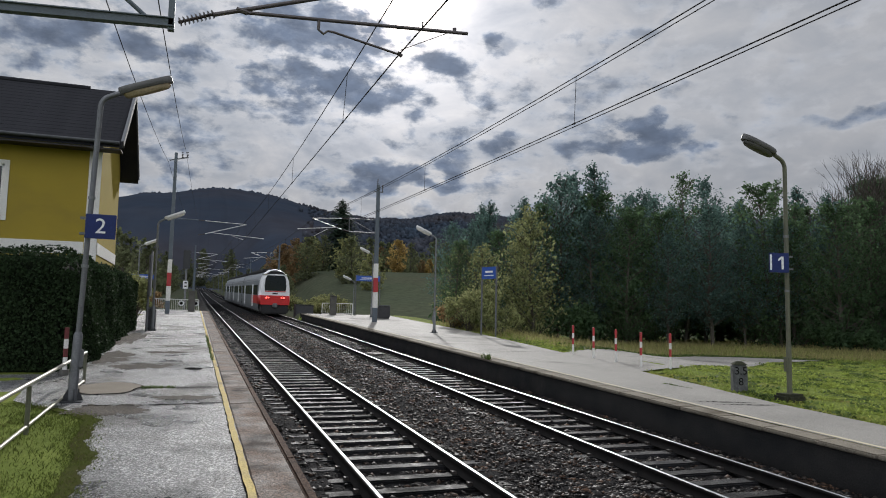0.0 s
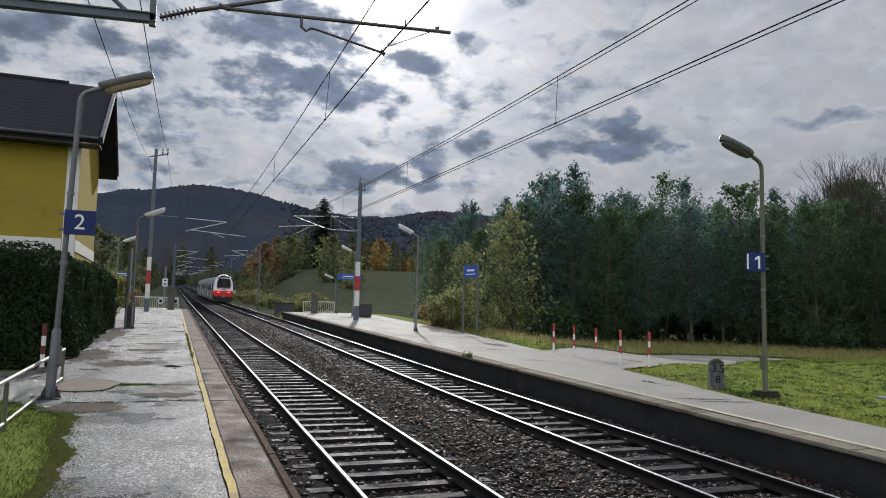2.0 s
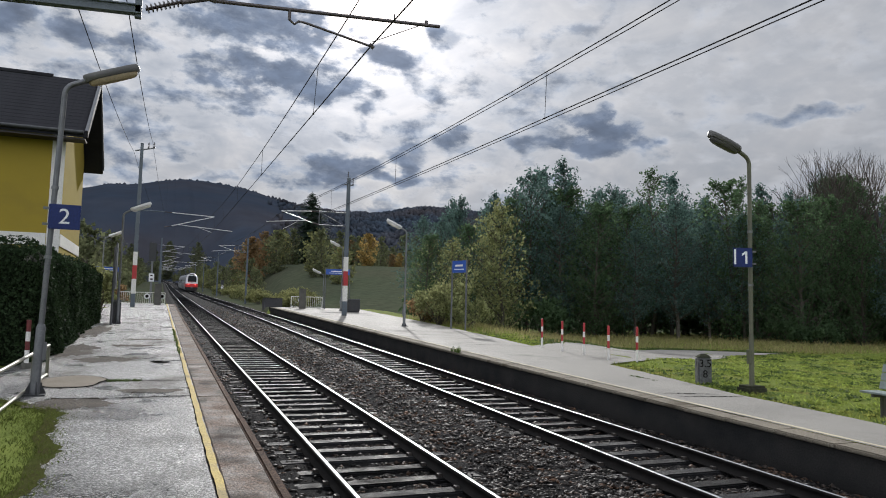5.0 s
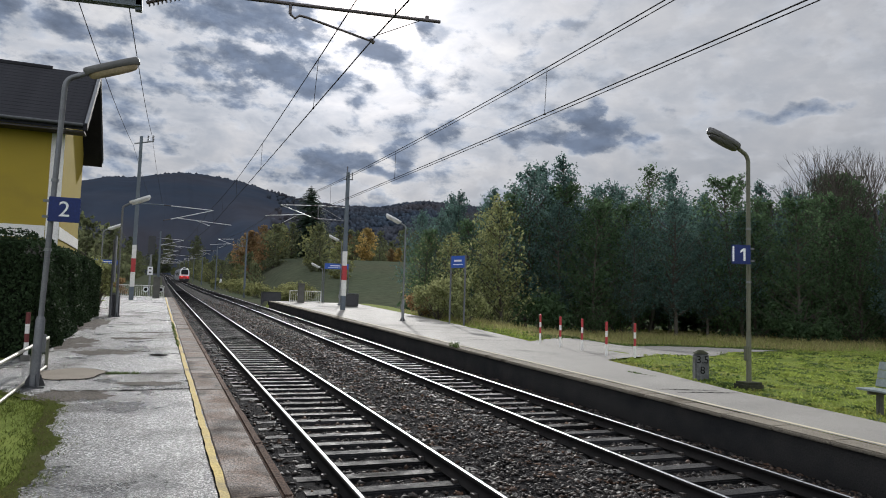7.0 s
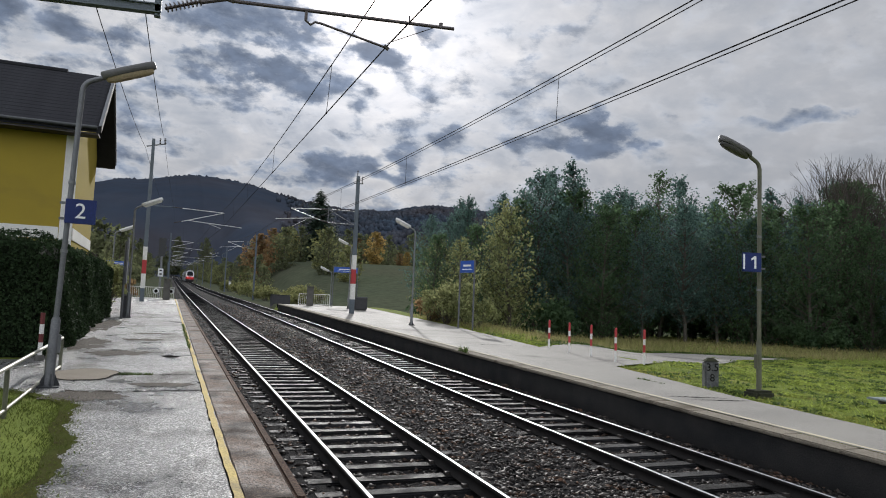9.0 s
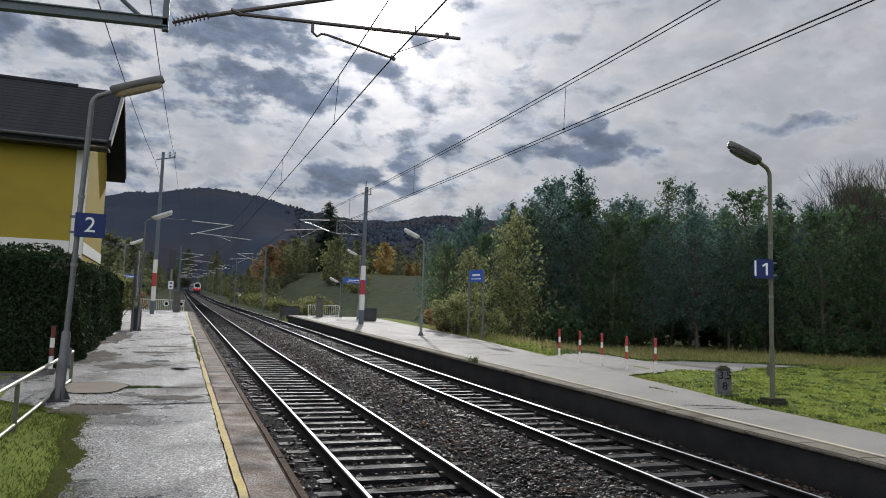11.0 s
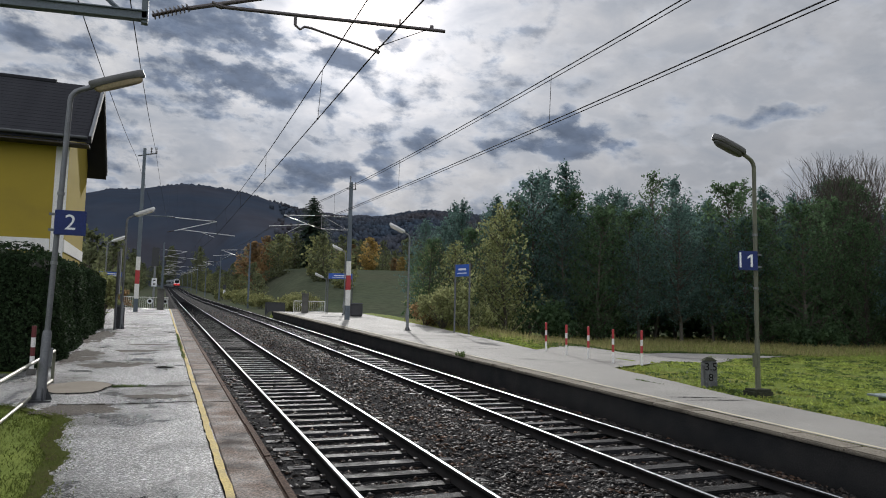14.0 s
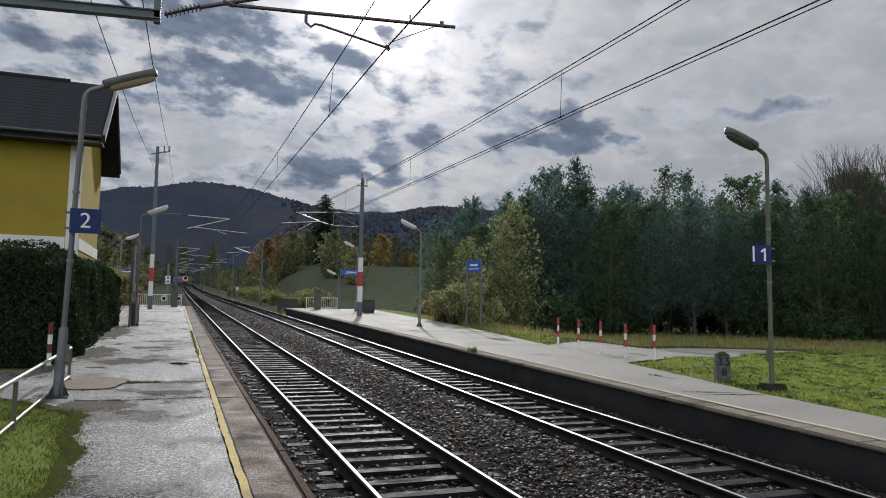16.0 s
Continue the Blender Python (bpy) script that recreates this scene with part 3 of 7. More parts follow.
def x_right(y):
    return 6.95 + 0.26 * smooth01(12, 55, y) - 0.25 * smooth01(80, 150, y) + bend(y)


YS = [-14 + 1.0 * i for i in range(115)] + [104 + 8.0 * i for i in range(58)]


def sweep(section, cx, ys, closed=True):
    """A profile of (x, z) carried along a track's line."""
    v, f = [], []
    n = len(section)
    for y in ys:
        c = cx(y)
        for sx, sz in section:
            v.append((c + sx, y, base_z(y) + sz))
    for i in range(len(ys) - 1):
        for k in range(n if closed else n - 1):
            a, b = i * n + k, i * n + (k + 1) % n
            f.append((a, b, b + n, a + n))
    return v, f


# ---- ground ----
def sm(a, b, t):
    t = np.clip((t - a) / (b - a), 0, 1)
    return t * t * (3 - 2 * t)


def back_edge(y):
    """The far edge of the right platform's paving."""
    return np.interp(y, [-14, 6, 11, 16, 20, 25, 37, 62, 70], [10.6, 10.75, 10.95, 11.7, 12.3, 13.0, 14.5, 16.6, 17.0])


RIDGE_A = [-3.2, -0.6, -0.25, -0.095, -0.069, -0.041, -0.007, 0.021, 0.043, 0.08, 0.118, 0.157, 0.189, 0.228, 0.284, 0.324, 0.356, 0.45, 0.9, 3.2]
RIDGE_E = [0.07, 0.08, 0.1105, 0.1225, 0.13, 0.1303, 0.137, 0.1415, 0.1455, 0.1421, 0.1367, 0.1253, 0.1181, 0.1133, 0.1121, 0.1197, 0.1238, 0.1185, 0.115, 0.07]


def ground_z(x, y):
    x, y = np.asarray(x, float), np.asarray(y, float)
    b = G * np.clip(y, -30, 480) + CURVE * np.clip(y - 100, 0, 380) ** 2
    r, a = np.hypot(x, y), np.arctan2(x, y)
    ahead = sm(64, 70, y)
    left = b + 0.365 * (1 - ahead) - 0.30 * ahead
    e = back_edge(y)
    near = b + 0.345 * (1 - ahead) - 0.30 * ahead
    field = 0.45 + 15.0 * sm(70, 235, r) * sm(3, 24, x - 8) * (1 - sm(380, 700, r))
    field = np.where(y > 64, np.maximum(field, near - 4 * sm(10, 40, x)), field)
    right = near + (field - near) * sm(1.5, 9, x - e)
    corr = b - 0.62
    z = np.where(x < 1.0, left, np.where(x > 8.9, right, corr))
    under = (x > -1.0) & (x < 1.0) & (y < 64.5)
    z = np.where(under, b - 0.2, z)
    under = (x >= 8.9) & (x < e - 0.15) & (y < 62.5)
    z = np.where(under, b - 0.2, z)
    hill = np.interp(a, RIDGE_A, RIDGE_E) * 1100 * sm(260, 1100, r)
    hill = hill * (1 + 0.008 * np.sin(a * 23 + 1) * sm(400, 900, r))
    centre = 5.0 - np.clip(y - 340, 0, 220) ** 2 / 3200.0
    valley = np.maximum(sm(9, 75, np.abs(x - centre)), sm(520, 720, y))
    valley = np.where(y < 0, 1.0, valley)
    return z + hill * valley * (1 - 0.25 * sm(1150, 2500, r))


def spread(lo, hi, step, far, ratio=1.09):
    c = list(np.arange(lo, hi + 1e-6, step))
    up, s = [c[-1]], step
    while up[-1] < far:
        s *= ratio
        up.append(up[-1] + s)
    dn, s = [c[0]], step
    while dn[-1] > -far:
        s *= ratio
        dn.append(dn[-1] - s)
    return np.array(dn[:0:-1] + c + up[1:])


def grid_faces(nx, ny):
    i = np.arange(nx * ny).reshape(ny, nx)
    return np.stack([i[:-1, :-1], i[:-1, 1:], i[1:, 1:], i[1:, :-1]], -1).reshape(-1, 4)


def build_ground():
    xs, ys = spread(-14, 26, 0.5, 3000), spread(-14, 74, 1.0, 3000)
    X, Y = np.meshgrid(xs, ys)
    rng = np.random.default_rng(4)
    Z = ground_z(X, Y) + rng.normal(0, 0.02, X.shape) * ((X < -3) | (X > 13))
    ob = raw("ground", np.stack([X, Y, Z], -1).reshape(-1, 3), grid_faces(len(xs), len(ys)), "grass", smooth=True)
    ob.data.materials.append(M["field"])
    ob.data.materials.append(M["hazy_hillside"])
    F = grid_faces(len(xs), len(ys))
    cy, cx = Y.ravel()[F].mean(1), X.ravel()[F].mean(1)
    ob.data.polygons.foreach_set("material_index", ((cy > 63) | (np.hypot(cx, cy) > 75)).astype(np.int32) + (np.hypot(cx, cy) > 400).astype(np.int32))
    tagged(ob, "green autumn meadow and fields rising to wooded hills", "ground", kind="structure")


build_ground()


# ---- ballast and tracks ----
def build_ballast():
    rng = np.random.default_rng(7)
    ys = np.concatenate([np.arange(-14, 40, 0.22), np.arange(40, 120, 1.0), np.arange(120, 560, 6.0)])
    u = np.concatenate([[-0.16, -0.07], np.linspace(0, 1, 44), [1.07, 1.16]])
    v = np.zeros((len(ys), len(u), 3))
    for i, y in enumerate(ys):
        a, b = x_left(y) - 1.62, x_right(y) + 1.62
        v[i, :, 0] = a + (b - a) * u
        v[i, :, 1] = y
        open_end = y > 64
        t = v[i, :, 0]
        mid = np.exp(-((t - (x_left(y) + x_right(y)) / 2) / 0.62) ** 2)
        z = -0.215 + 0.09 * mid
        z = np.where((np.abs(t - x_left(y)) > 0.86) & (np.abs(t - x_right(y)) > 0.86), np.maximum(z, -0.168), z)
        z = np.where((u < 0) | (u > 1), (-0.55 - 0.3 * (np.abs(u - 0.5) > 0.6)) if open_end else -0.5, z)
        if not open_end:
            v[i, :2, 0] = a - 0.02
            v[i, -2:, 0] = b + 0.02
        v[i, :, 2] = base_z(y) + z
    v[:, 2:-2, 2] += rng.normal(0, 0.013, v[:, 2:-2, 2].shape)
    ob = raw("ballast", v.reshape(-1, 3), grid_faces(len(u), len(ys)), "ballast_bed")
    tagged(ob, "bed of dark brown and grey railway ballast", "ballast", kind="structure")
    # loose stones on it
    n = 56000
    y = 3.5 + 76 * rng.random(n) ** 2.4
    x = 1.36 + (8.55 - 1.36) * rng.random(n)
    lx, rx = 2.94, 6.95 + 0.26 * sm(12, 55, y)
    keep = np.ones(n, bool)
    for c in (lx - 0.7525, lx + 0.7525, rx - 0.7525, rx + 0.7525):
        keep &= np.abs(x - c) > 0.085
    on_tie = ((np.abs(x - lx) < 1.25) | (np.abs(x - rx) < 1.25)) & (np.abs(((y - 8.77 + 0.3) % 0.6) - 0.3) < 0.14)
    end = (np.abs(x - lx) > 0.95) & (np.abs(x - rx) > 0.95)
    keep &= ~on_tie | (rng.random(n) < np.where(end, np.where(x < 2.2, 0.12, 0.4), 0.02))
    keep &= (x > 2.1) | (rng.random(n) < 0.55)
    keep &= rng.random(n) < np.clip((80 - y) / 45, 0, 1)
    x, y, on_tie, rx = x[keep], y[keep], on_tie[keep], rx[keep]
    n = len(x)
    size = (0.018 + 0.038 * rng.random(n) ** 1.5) * (1 + 0.007 * y)
    mid = np.exp(-((x - 4.95) / 0.62) ** 2)
    outer = (np.abs(x - lx) > 0.86) & (np.abs(x - rx) > 0.86)
    z = np.where(on_tie, -0.148, np.where(outer, np.maximum(-0.160, -0.185 + 0.07 * mid), -0.208)) + G * y
    oct_v = np.array([[1, 0, 0], [-1, 0, 0], [0, 1, 0], [0, -1, 0], [0, 0, 1], [0, 0, -1]], float)
    oct_f = np.array([[0, 2, 4], [2, 1, 4], [1, 3, 4], [3, 0, 4], [2, 0, 5], [1, 2, 5], [3, 1, 5], [0, 3, 5]])
    sc = size[:, None, None] * (0.45 + 1.05 * rng.random((n, 6, 1))) * np.array([1.25, 1.25, 0.9, 0.9, 0.55, 0.55])[None, :, None]
    ang = rng.random((n, 3)) * 6.28
    ca, sa, cb, sb = np.cos(ang[:, 0]), np.sin(ang[:, 0]), np.cos(ang[:, 1]), np.sin(ang[:, 1])
    Rm = np.zeros((n, 3, 3))
    Rm[:, 0, 0], Rm[:, 0, 1], Rm[:, 1, 0], Rm[:, 1, 1], Rm[:, 2, 2] = ca, -sa, sa, ca, 1
    Rx = np.zeros((n, 3, 3))
    Rx[:, 0, 0], Rx[:, 1, 1], Rx[:, 1, 2], Rx[:, 2, 1], Rx[:, 2, 2] = 1, cb, -sb, sb, cb
    pv = np.einsum("nij,nkj->nki", Rm @ Rx, oct_v[None] * sc) * [1, 1, 0.75]
    pv = pv + np.stack([x, y, z], -1)[:, None, :]
    f = (oct_f[None] + 6 * np.arange(n)[:, None, None]).reshape(-1, 3)
    st = raw("ballast_stones", pv.reshape(-1, 3), f, "stone_chip")
    tagged(st, "loose crushed brown and grey ballast stones between the rails", "stones", kind="stuff")


def build_track(name, cx, label):
    root = thing(name, (0, 0, 0), label, "railway track", "railway tracks", "structure")
    prof = [(-0.07, -0.16), (0.07, -0.16), (0.07, -0.148), (0.012, -0.13), (0.009, -0.045), (0.036, -0.036), (0.036, -0.003), (0.031, 0.0),
            (-0.031, 0.0), (-0.036, -0.003), (-0.036, -0.036), (-0.009, -0.045), (-0.012, -0.13), (-0.07, -0.148)]
    ys = YS
    for s in (-0.7525, 0.7525):
        v, f = sweep([(s + a, b) for a, b in prof], cx, ys)
        rail = raw("rail", v, f, "rail_side", root, "rusty steel rail")
        v, f = sweep([(s - 0.022, 0.0), (s - 0.018, 0.003), (s - 0.009, 0.004), (s + 0.009, 0.004), (s + 0.018, 0.003), (s + 0.022, 0.0)], cx, ys, closed=False)
        raw("running_surface", v, f, "rail_top", rail, "polished steel running surface", smooth=True)
    bm = box(B(), -1.25, 1.25, -0.13, 0.13, -0.21, 0.0, 0.02)
    first = part("sleeper", bm, "sleeper", root)
    me = first.data
    k0 = -20
    clips, n = B(), 0
    rng = random.Random(3)
    for k in range(k0, 185):
        y = 8.77 + 0.6 * k
        ob = first if k == k0 else new("sleeper", me)
        ob.parent = root
        ob.matrix_basis = pose(cx(y) + rng.uniform(-0.03, 0.03), y, base_z(y) - 0.158 + rng.uniform(-0.006, 0.004), 0, 0, rng.uniform(-0.5, 0.5))
        if k < 60:
            for s in (-0.7525, 0.7525):
                for o in (-0.10, 0.10):
                    box(clips, cx(y) + s + o - 0.03, cx(y) + s + o + 0.03, y - 0.04, y + 0.04, base_z(y) - 0.16, base_z(y) - 0.118)
    tagged(part("rail_fastenings", clips, "clip", root), kind="stuff")
    v, f = [], []
    for k in range(185, 910):
        y = 8.77 + 0.6 * k
        c, z = cx(y), base_z(y) - 0.158
        i = len(v)
        v += [(c - 1.25, y - 0.13, z - 0.1), (c + 1.25, y - 0.13, z - 0.1), (c + 1.25, y - 0.13, z), (c - 1.25, y - 0.13, z), (c - 1.25, y + 0.13, z), (c + 1.25, y + 0.13, z)]
        f += [(i, i + 1, i + 2, i + 3), (i + 3, i + 2, i + 5, i + 4)]
    tagged(raw("far_sleepers", v, f, "sleeper", root), kind="stuff")


build_ballast()
build_track("track_near", x_left, "polished rails on wet concrete sleepers beside the left platform")
build_track("track_far", x_right, "polished rails on concrete sleepers below the far platform wall")


# ---- platforms ----
def strip(name, left, right, ys, z, material, parent=None, label="", cols=2, jitter=0.0, thick=0.0, seed=1):
    """A paved strip between two edge functions of y, z above the rails' level."""
    rng = np.random.default_rng(seed)
    v = []
    for y in ys:
        a, b = float(left(y)), float(right(y))
        for k in range(cols):
            t = k / (cols - 1)
            v.append((a + (b - a) * t, y, base_z(y) + z + (rng.normal(0, jitter) if jitter else 0)))
    f = grid_faces(cols, len(ys))
    ob = raw(name, v, f, material, parent, label, smooth=True)
    return ob


def left_edge(y):
    wob = 0.05 * math.sin(y * 1.7) + 0.03 * math.sin(y * 4.3 + 1)
    return np.interp(y, [-6, 5, 9, 11.2, 12.2, 13.2, 16.6, 18, 26, 36, 40, 64], [-0.8, -0.85, -1.02, -1.15, -1.75, -2.6, -2.9, -2.75, -2.9, -3.2, -5.0, -5.0]) + wob * (y < 12)


def build_left_platform():
    root = thing("platform_left", (0, 0, 0), "worn wet asphalt platform with brown concrete edge slabs and a yellow line", "platform", "", "structure")
    ys = list(np.arange(-6, 30, 0.25)) + list(np.arange(30, 64.3, 1.0))
    strip("asphalt", left_edge, lambda y: 0.725, ys, HL, "asphalt", root, "wet coarse grey asphalt", 14, 0.003)
    ys2 = list(np.arange(14.4, 17.3, 0.3))
    strip("side_path", lambda y: -14, lambda y: -2.5, ys2, HL - 0.006, "asphalt", root, "", 12, 0.004)
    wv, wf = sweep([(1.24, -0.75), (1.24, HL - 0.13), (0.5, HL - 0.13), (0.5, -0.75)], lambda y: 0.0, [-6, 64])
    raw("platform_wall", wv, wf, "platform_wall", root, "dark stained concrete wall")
    # end face
    wv = [(-5, 64.3, base_z(64) - 0.75), (1.24, 64.3, base_z(64) - 0.75), (1.24, 64.3, base_z(64) + HL - 0.004), (-5, 64.3, base_z(64) + HL - 0.004)]
    raw("platform_end", wv, [(0, 1, 2, 3)], "platform_wall", root)
    wv, wf = sweep([(0.5, HL - 0.1), (0.725, HL - 0.1), (0.725, HL - 0.02), (0.5, HL - 0.02)], lambda y: 0.0, [-6, 64.3])
    raw("bedding", wv, wf, "platform_wall", root)
    rng = random.Random(5)
    slab_me = kerb_me = None
    sl = math.degrees(math.atan(G))
    for k in range(-9, 25):
        y = 12.55 + 2.07 * k
        if k < 0:
            if k in (-3, -6, -9):
                ob = part("edge_slab", box(B(), 0.735, 1.165, 0.004, 6.206, -0.12, 0.0, 0.010), "edge_slab", root)
                ob.matrix_basis = pose(0, y, base_z(y) + HL - 0.004, sl, 0, 0)
            continue
        if slab_me is None:
            ob = part("edge_slab", box(B(), 0.735, 1.165, 0.004, 2.066, -0.12, 0.0, 0.010), "edge_slab", root)
            slab_me = ob.data
        else:
            ob = new("edge_slab", slab_me)
        ob.parent = root
        ob.matrix_basis = pose(0, y, base_z(y) + HL + rng.uniform(-0.006, 0.004), sl, 0, 0)
    for k in range(-9, 25):
        y = 12.55 + 2.07 * k
        if kerb_me is None:
            ob = part("kerb_stone", box(B(), 1.171, 1.275, 0.003, 2.067, -0.16, 0.0, 0.020), "kerb", root)
            kerb_me = ob.data
        else:
            ob = new("kerb_stone", kerb_me)
        ob.parent = root
        ob.matrix_basis = pose(rng.uniform(-0.008, 0.006), y, base_z(y) + HL - 0.004 + rng.uniform(-0.008, 0.004), sl, 0, 0)
    wob = lambda y: 0.004 * math.sin(y * 1.1) + 0.004 * math.sin(y * 2.9 + 0.5) - 0.0012 * y - 0.004
    strip("yellow_line", lambda y: 0.655 + wob(y) + 0.006 * math.sin(y * 9), lambda y: 0.735 + wob(y) + 0.007 * math.sin(y * 7 + 1), ys, HL + 0.006, "yellow_line", root, "worn yellow safety line")
    strip("line_gap", lambda y: 0.640 + wob(y) + 0.006 * math.sin(y * 13), lambda y: 0.657 + wob(y) + 0.006 * math.sin(y * 9), ys, HL + 0.004, "crack", root)
    strip("soil_verge", lambda y: left_edge(y) - 0.12, lambda y: left_edge(y) + 0.07 + 0.03 * math.sin(2.3 * y) + 0.022 * math.sin(5.1 * y) + 0.02 * math.sin(11.3 * y + 1) + 0.018 * math.sin(23.0 * y),
          list(np.arange(-6, 12.6, 0.08)), HL + 0.004, "soil", root, "mossy soil over the asphalt's edge", 5, 0.002)
    # transverse joints
    for y0, x0, jag in ((12.55, -1.5, 0.03), (14.62, -0.95, 0.02), (24.2, -2.0, 0.05), (30.5, -2.2, 0.05), (37, -2.0, 0.05), (44, -2, 0.05)):
        v, xs = [], np.linspace(x0, 0.62, 30)
        for i, x in enumerate(xs):
            yy = y0 + 0.04 * math.sin(x * 3 + y0) + rng.uniform(-jag, jag)
            w = 0.022 + 0.022 * rng.random()
            v += [(x, yy - w, base_z(yy) + HL + 0.007), (x, yy + w, base_z(yy) + HL + 0.007)]
        raw("joint", v, [(2 * i, 2 * i + 2, 2 * i + 3, 2 * i + 1) for i in range(29)], "crack", root)
    # pale patch of newer paving
    rnd = [(math.cos(a) * (0.52 + 0.04 * math.sin(3 * a) + 0.03 * math.sin(7 * a)), math.sin(a) * (0.86 + 0.06 * math.sin(2 * a + 1) + 0.04 * math.sin(5 * a))) for a in np.linspace(0, 2 * math.pi, 48, endpoint=False)]
    bm = B()
    bm.faces.new([bm.verts.new((-1.34 + a, 14.62 + b, base_z(14.62 + b) + HL + 0.014)) for a, b in rnd])
    rim = B()
    rim.faces.new([rim.verts.new((-1.34 + 1.05 * a, 14.62 + 1.06 * b, base_z(14.62 + 1.06 * b) + HL + 0.009)) for a, b in rnd])
    part("patch_rim", rim, "crack", root, "dark gap round the repair")
    part("repair_patch", bm, "patch", root, "pale smooth repair patch")
    # dried mud films on the asphalt
    for cx, cy, ax, ay, sd in ((-1.0, 18.6, 0.75, 0.9, 1), (-2.1, 28.5, 0.6, 4.0, 2), (-1.1, 12.1, 0.6, 0.8, 3), (-0.6, 22.5, 0.6, 0.6, 4), (-1.9, 21.0, 0.7, 1.8, 6), (0.0, 13.3, 0.55, 0.35, 7), (-0.3, 24.9, 0.7, 0.45, 8)):
        q = random.Random(sd)
        ph = [q.uniform(0, 6.28) for _ in range(4)]
        bm = B()
        ring = []
        for a in np.linspace(0, 2 * math.pi, 260, endpoint=False):
            k = q.gauss(0, 0.035) + 0.78 + 0.16 * math.sin(2 * a + ph[0]) + 0.10 * math.sin(5 * a + ph[1]) + 0.06 * math.sin(11 * a + ph[2]) + 0.05 * math.sin(19 * a + ph[3])
            x, y = min(cx + ax * k * math.cos(a), 0.6), cy + ay * k * math.sin(a)
            ring.append(bm.verts.new((x, y, base_z(y) + HL + 0.0048)))
        bm.faces.new(ring)
        part("mud_stain", bm, "mud", root, "dull brown dried mud film")
    # drain opening: a flat disc with the hollow's shade as near-black colour
    bm = B()
    bmesh.ops.create_circle(bm, cap_ends=True, segments=24, radius=0.21, matrix=Matrix.Translation((0.15, 17.97, base_z(17.97) + HL + 0.008)) @ Matrix.Diagonal((1, 1.25, 1, 1)))
    part("drain_hole", bm, "crack", root, "dark hollow around a drain")
    # weeds in the gap
    weeds("weeds", [(0.63 + rng.uniform(-0.03, 0.03), y) for y in np.arange(20, 30, 0.10)], HL, root, 0.06)
    weeds("joint_weeds", [(rng.uniform(-0.75, -0.2), 14.62 + rng.uniform(-0.06, 0.06)) for _ in range(60)], HL, root, 0.04)


def weeds(name, spots, z, parent, h, seed=2):
    rng = np.random.default_rng(seed)
    v, f = [], []
    for x, y in spots:
        for _ in range(5):
            a, l = rng.random() * 6.28, h * (0.5 + rng.random())
            p = np.array([x + rng.normal(0, 0.02), y + rng.normal(0, 0.03), base_z(y) + z])
            w = np.array([math.cos(a), math.sin(a), 0]) * 0.008
            tip = p + np.array([math.cos(a + 1.3) * l * 0.5, math.sin(a + 1.3) * l * 0.5, l])
            i = len(v)
            v += [p - w, p + w, tip]
            f.append((i, i + 1, i + 2))
    return tagged(raw(name, v, f, "weed", parent, "small green weeds"), kind="stuff")


def path_sides(x):
    """Near and far side of the path that leaves the platform between the bollards."""
    return (np.interp(x, [11.5, 13.8, 18.9, 24.2, 28.7], [16.6, 17.8, 21.3, 25.0, 26.4]),
            np.interp(x, [11.5, 14, 19, 24, 26.6, 28.7], [21.6, 24.0, 28.2, 29.8, 28.8, 26.6]))


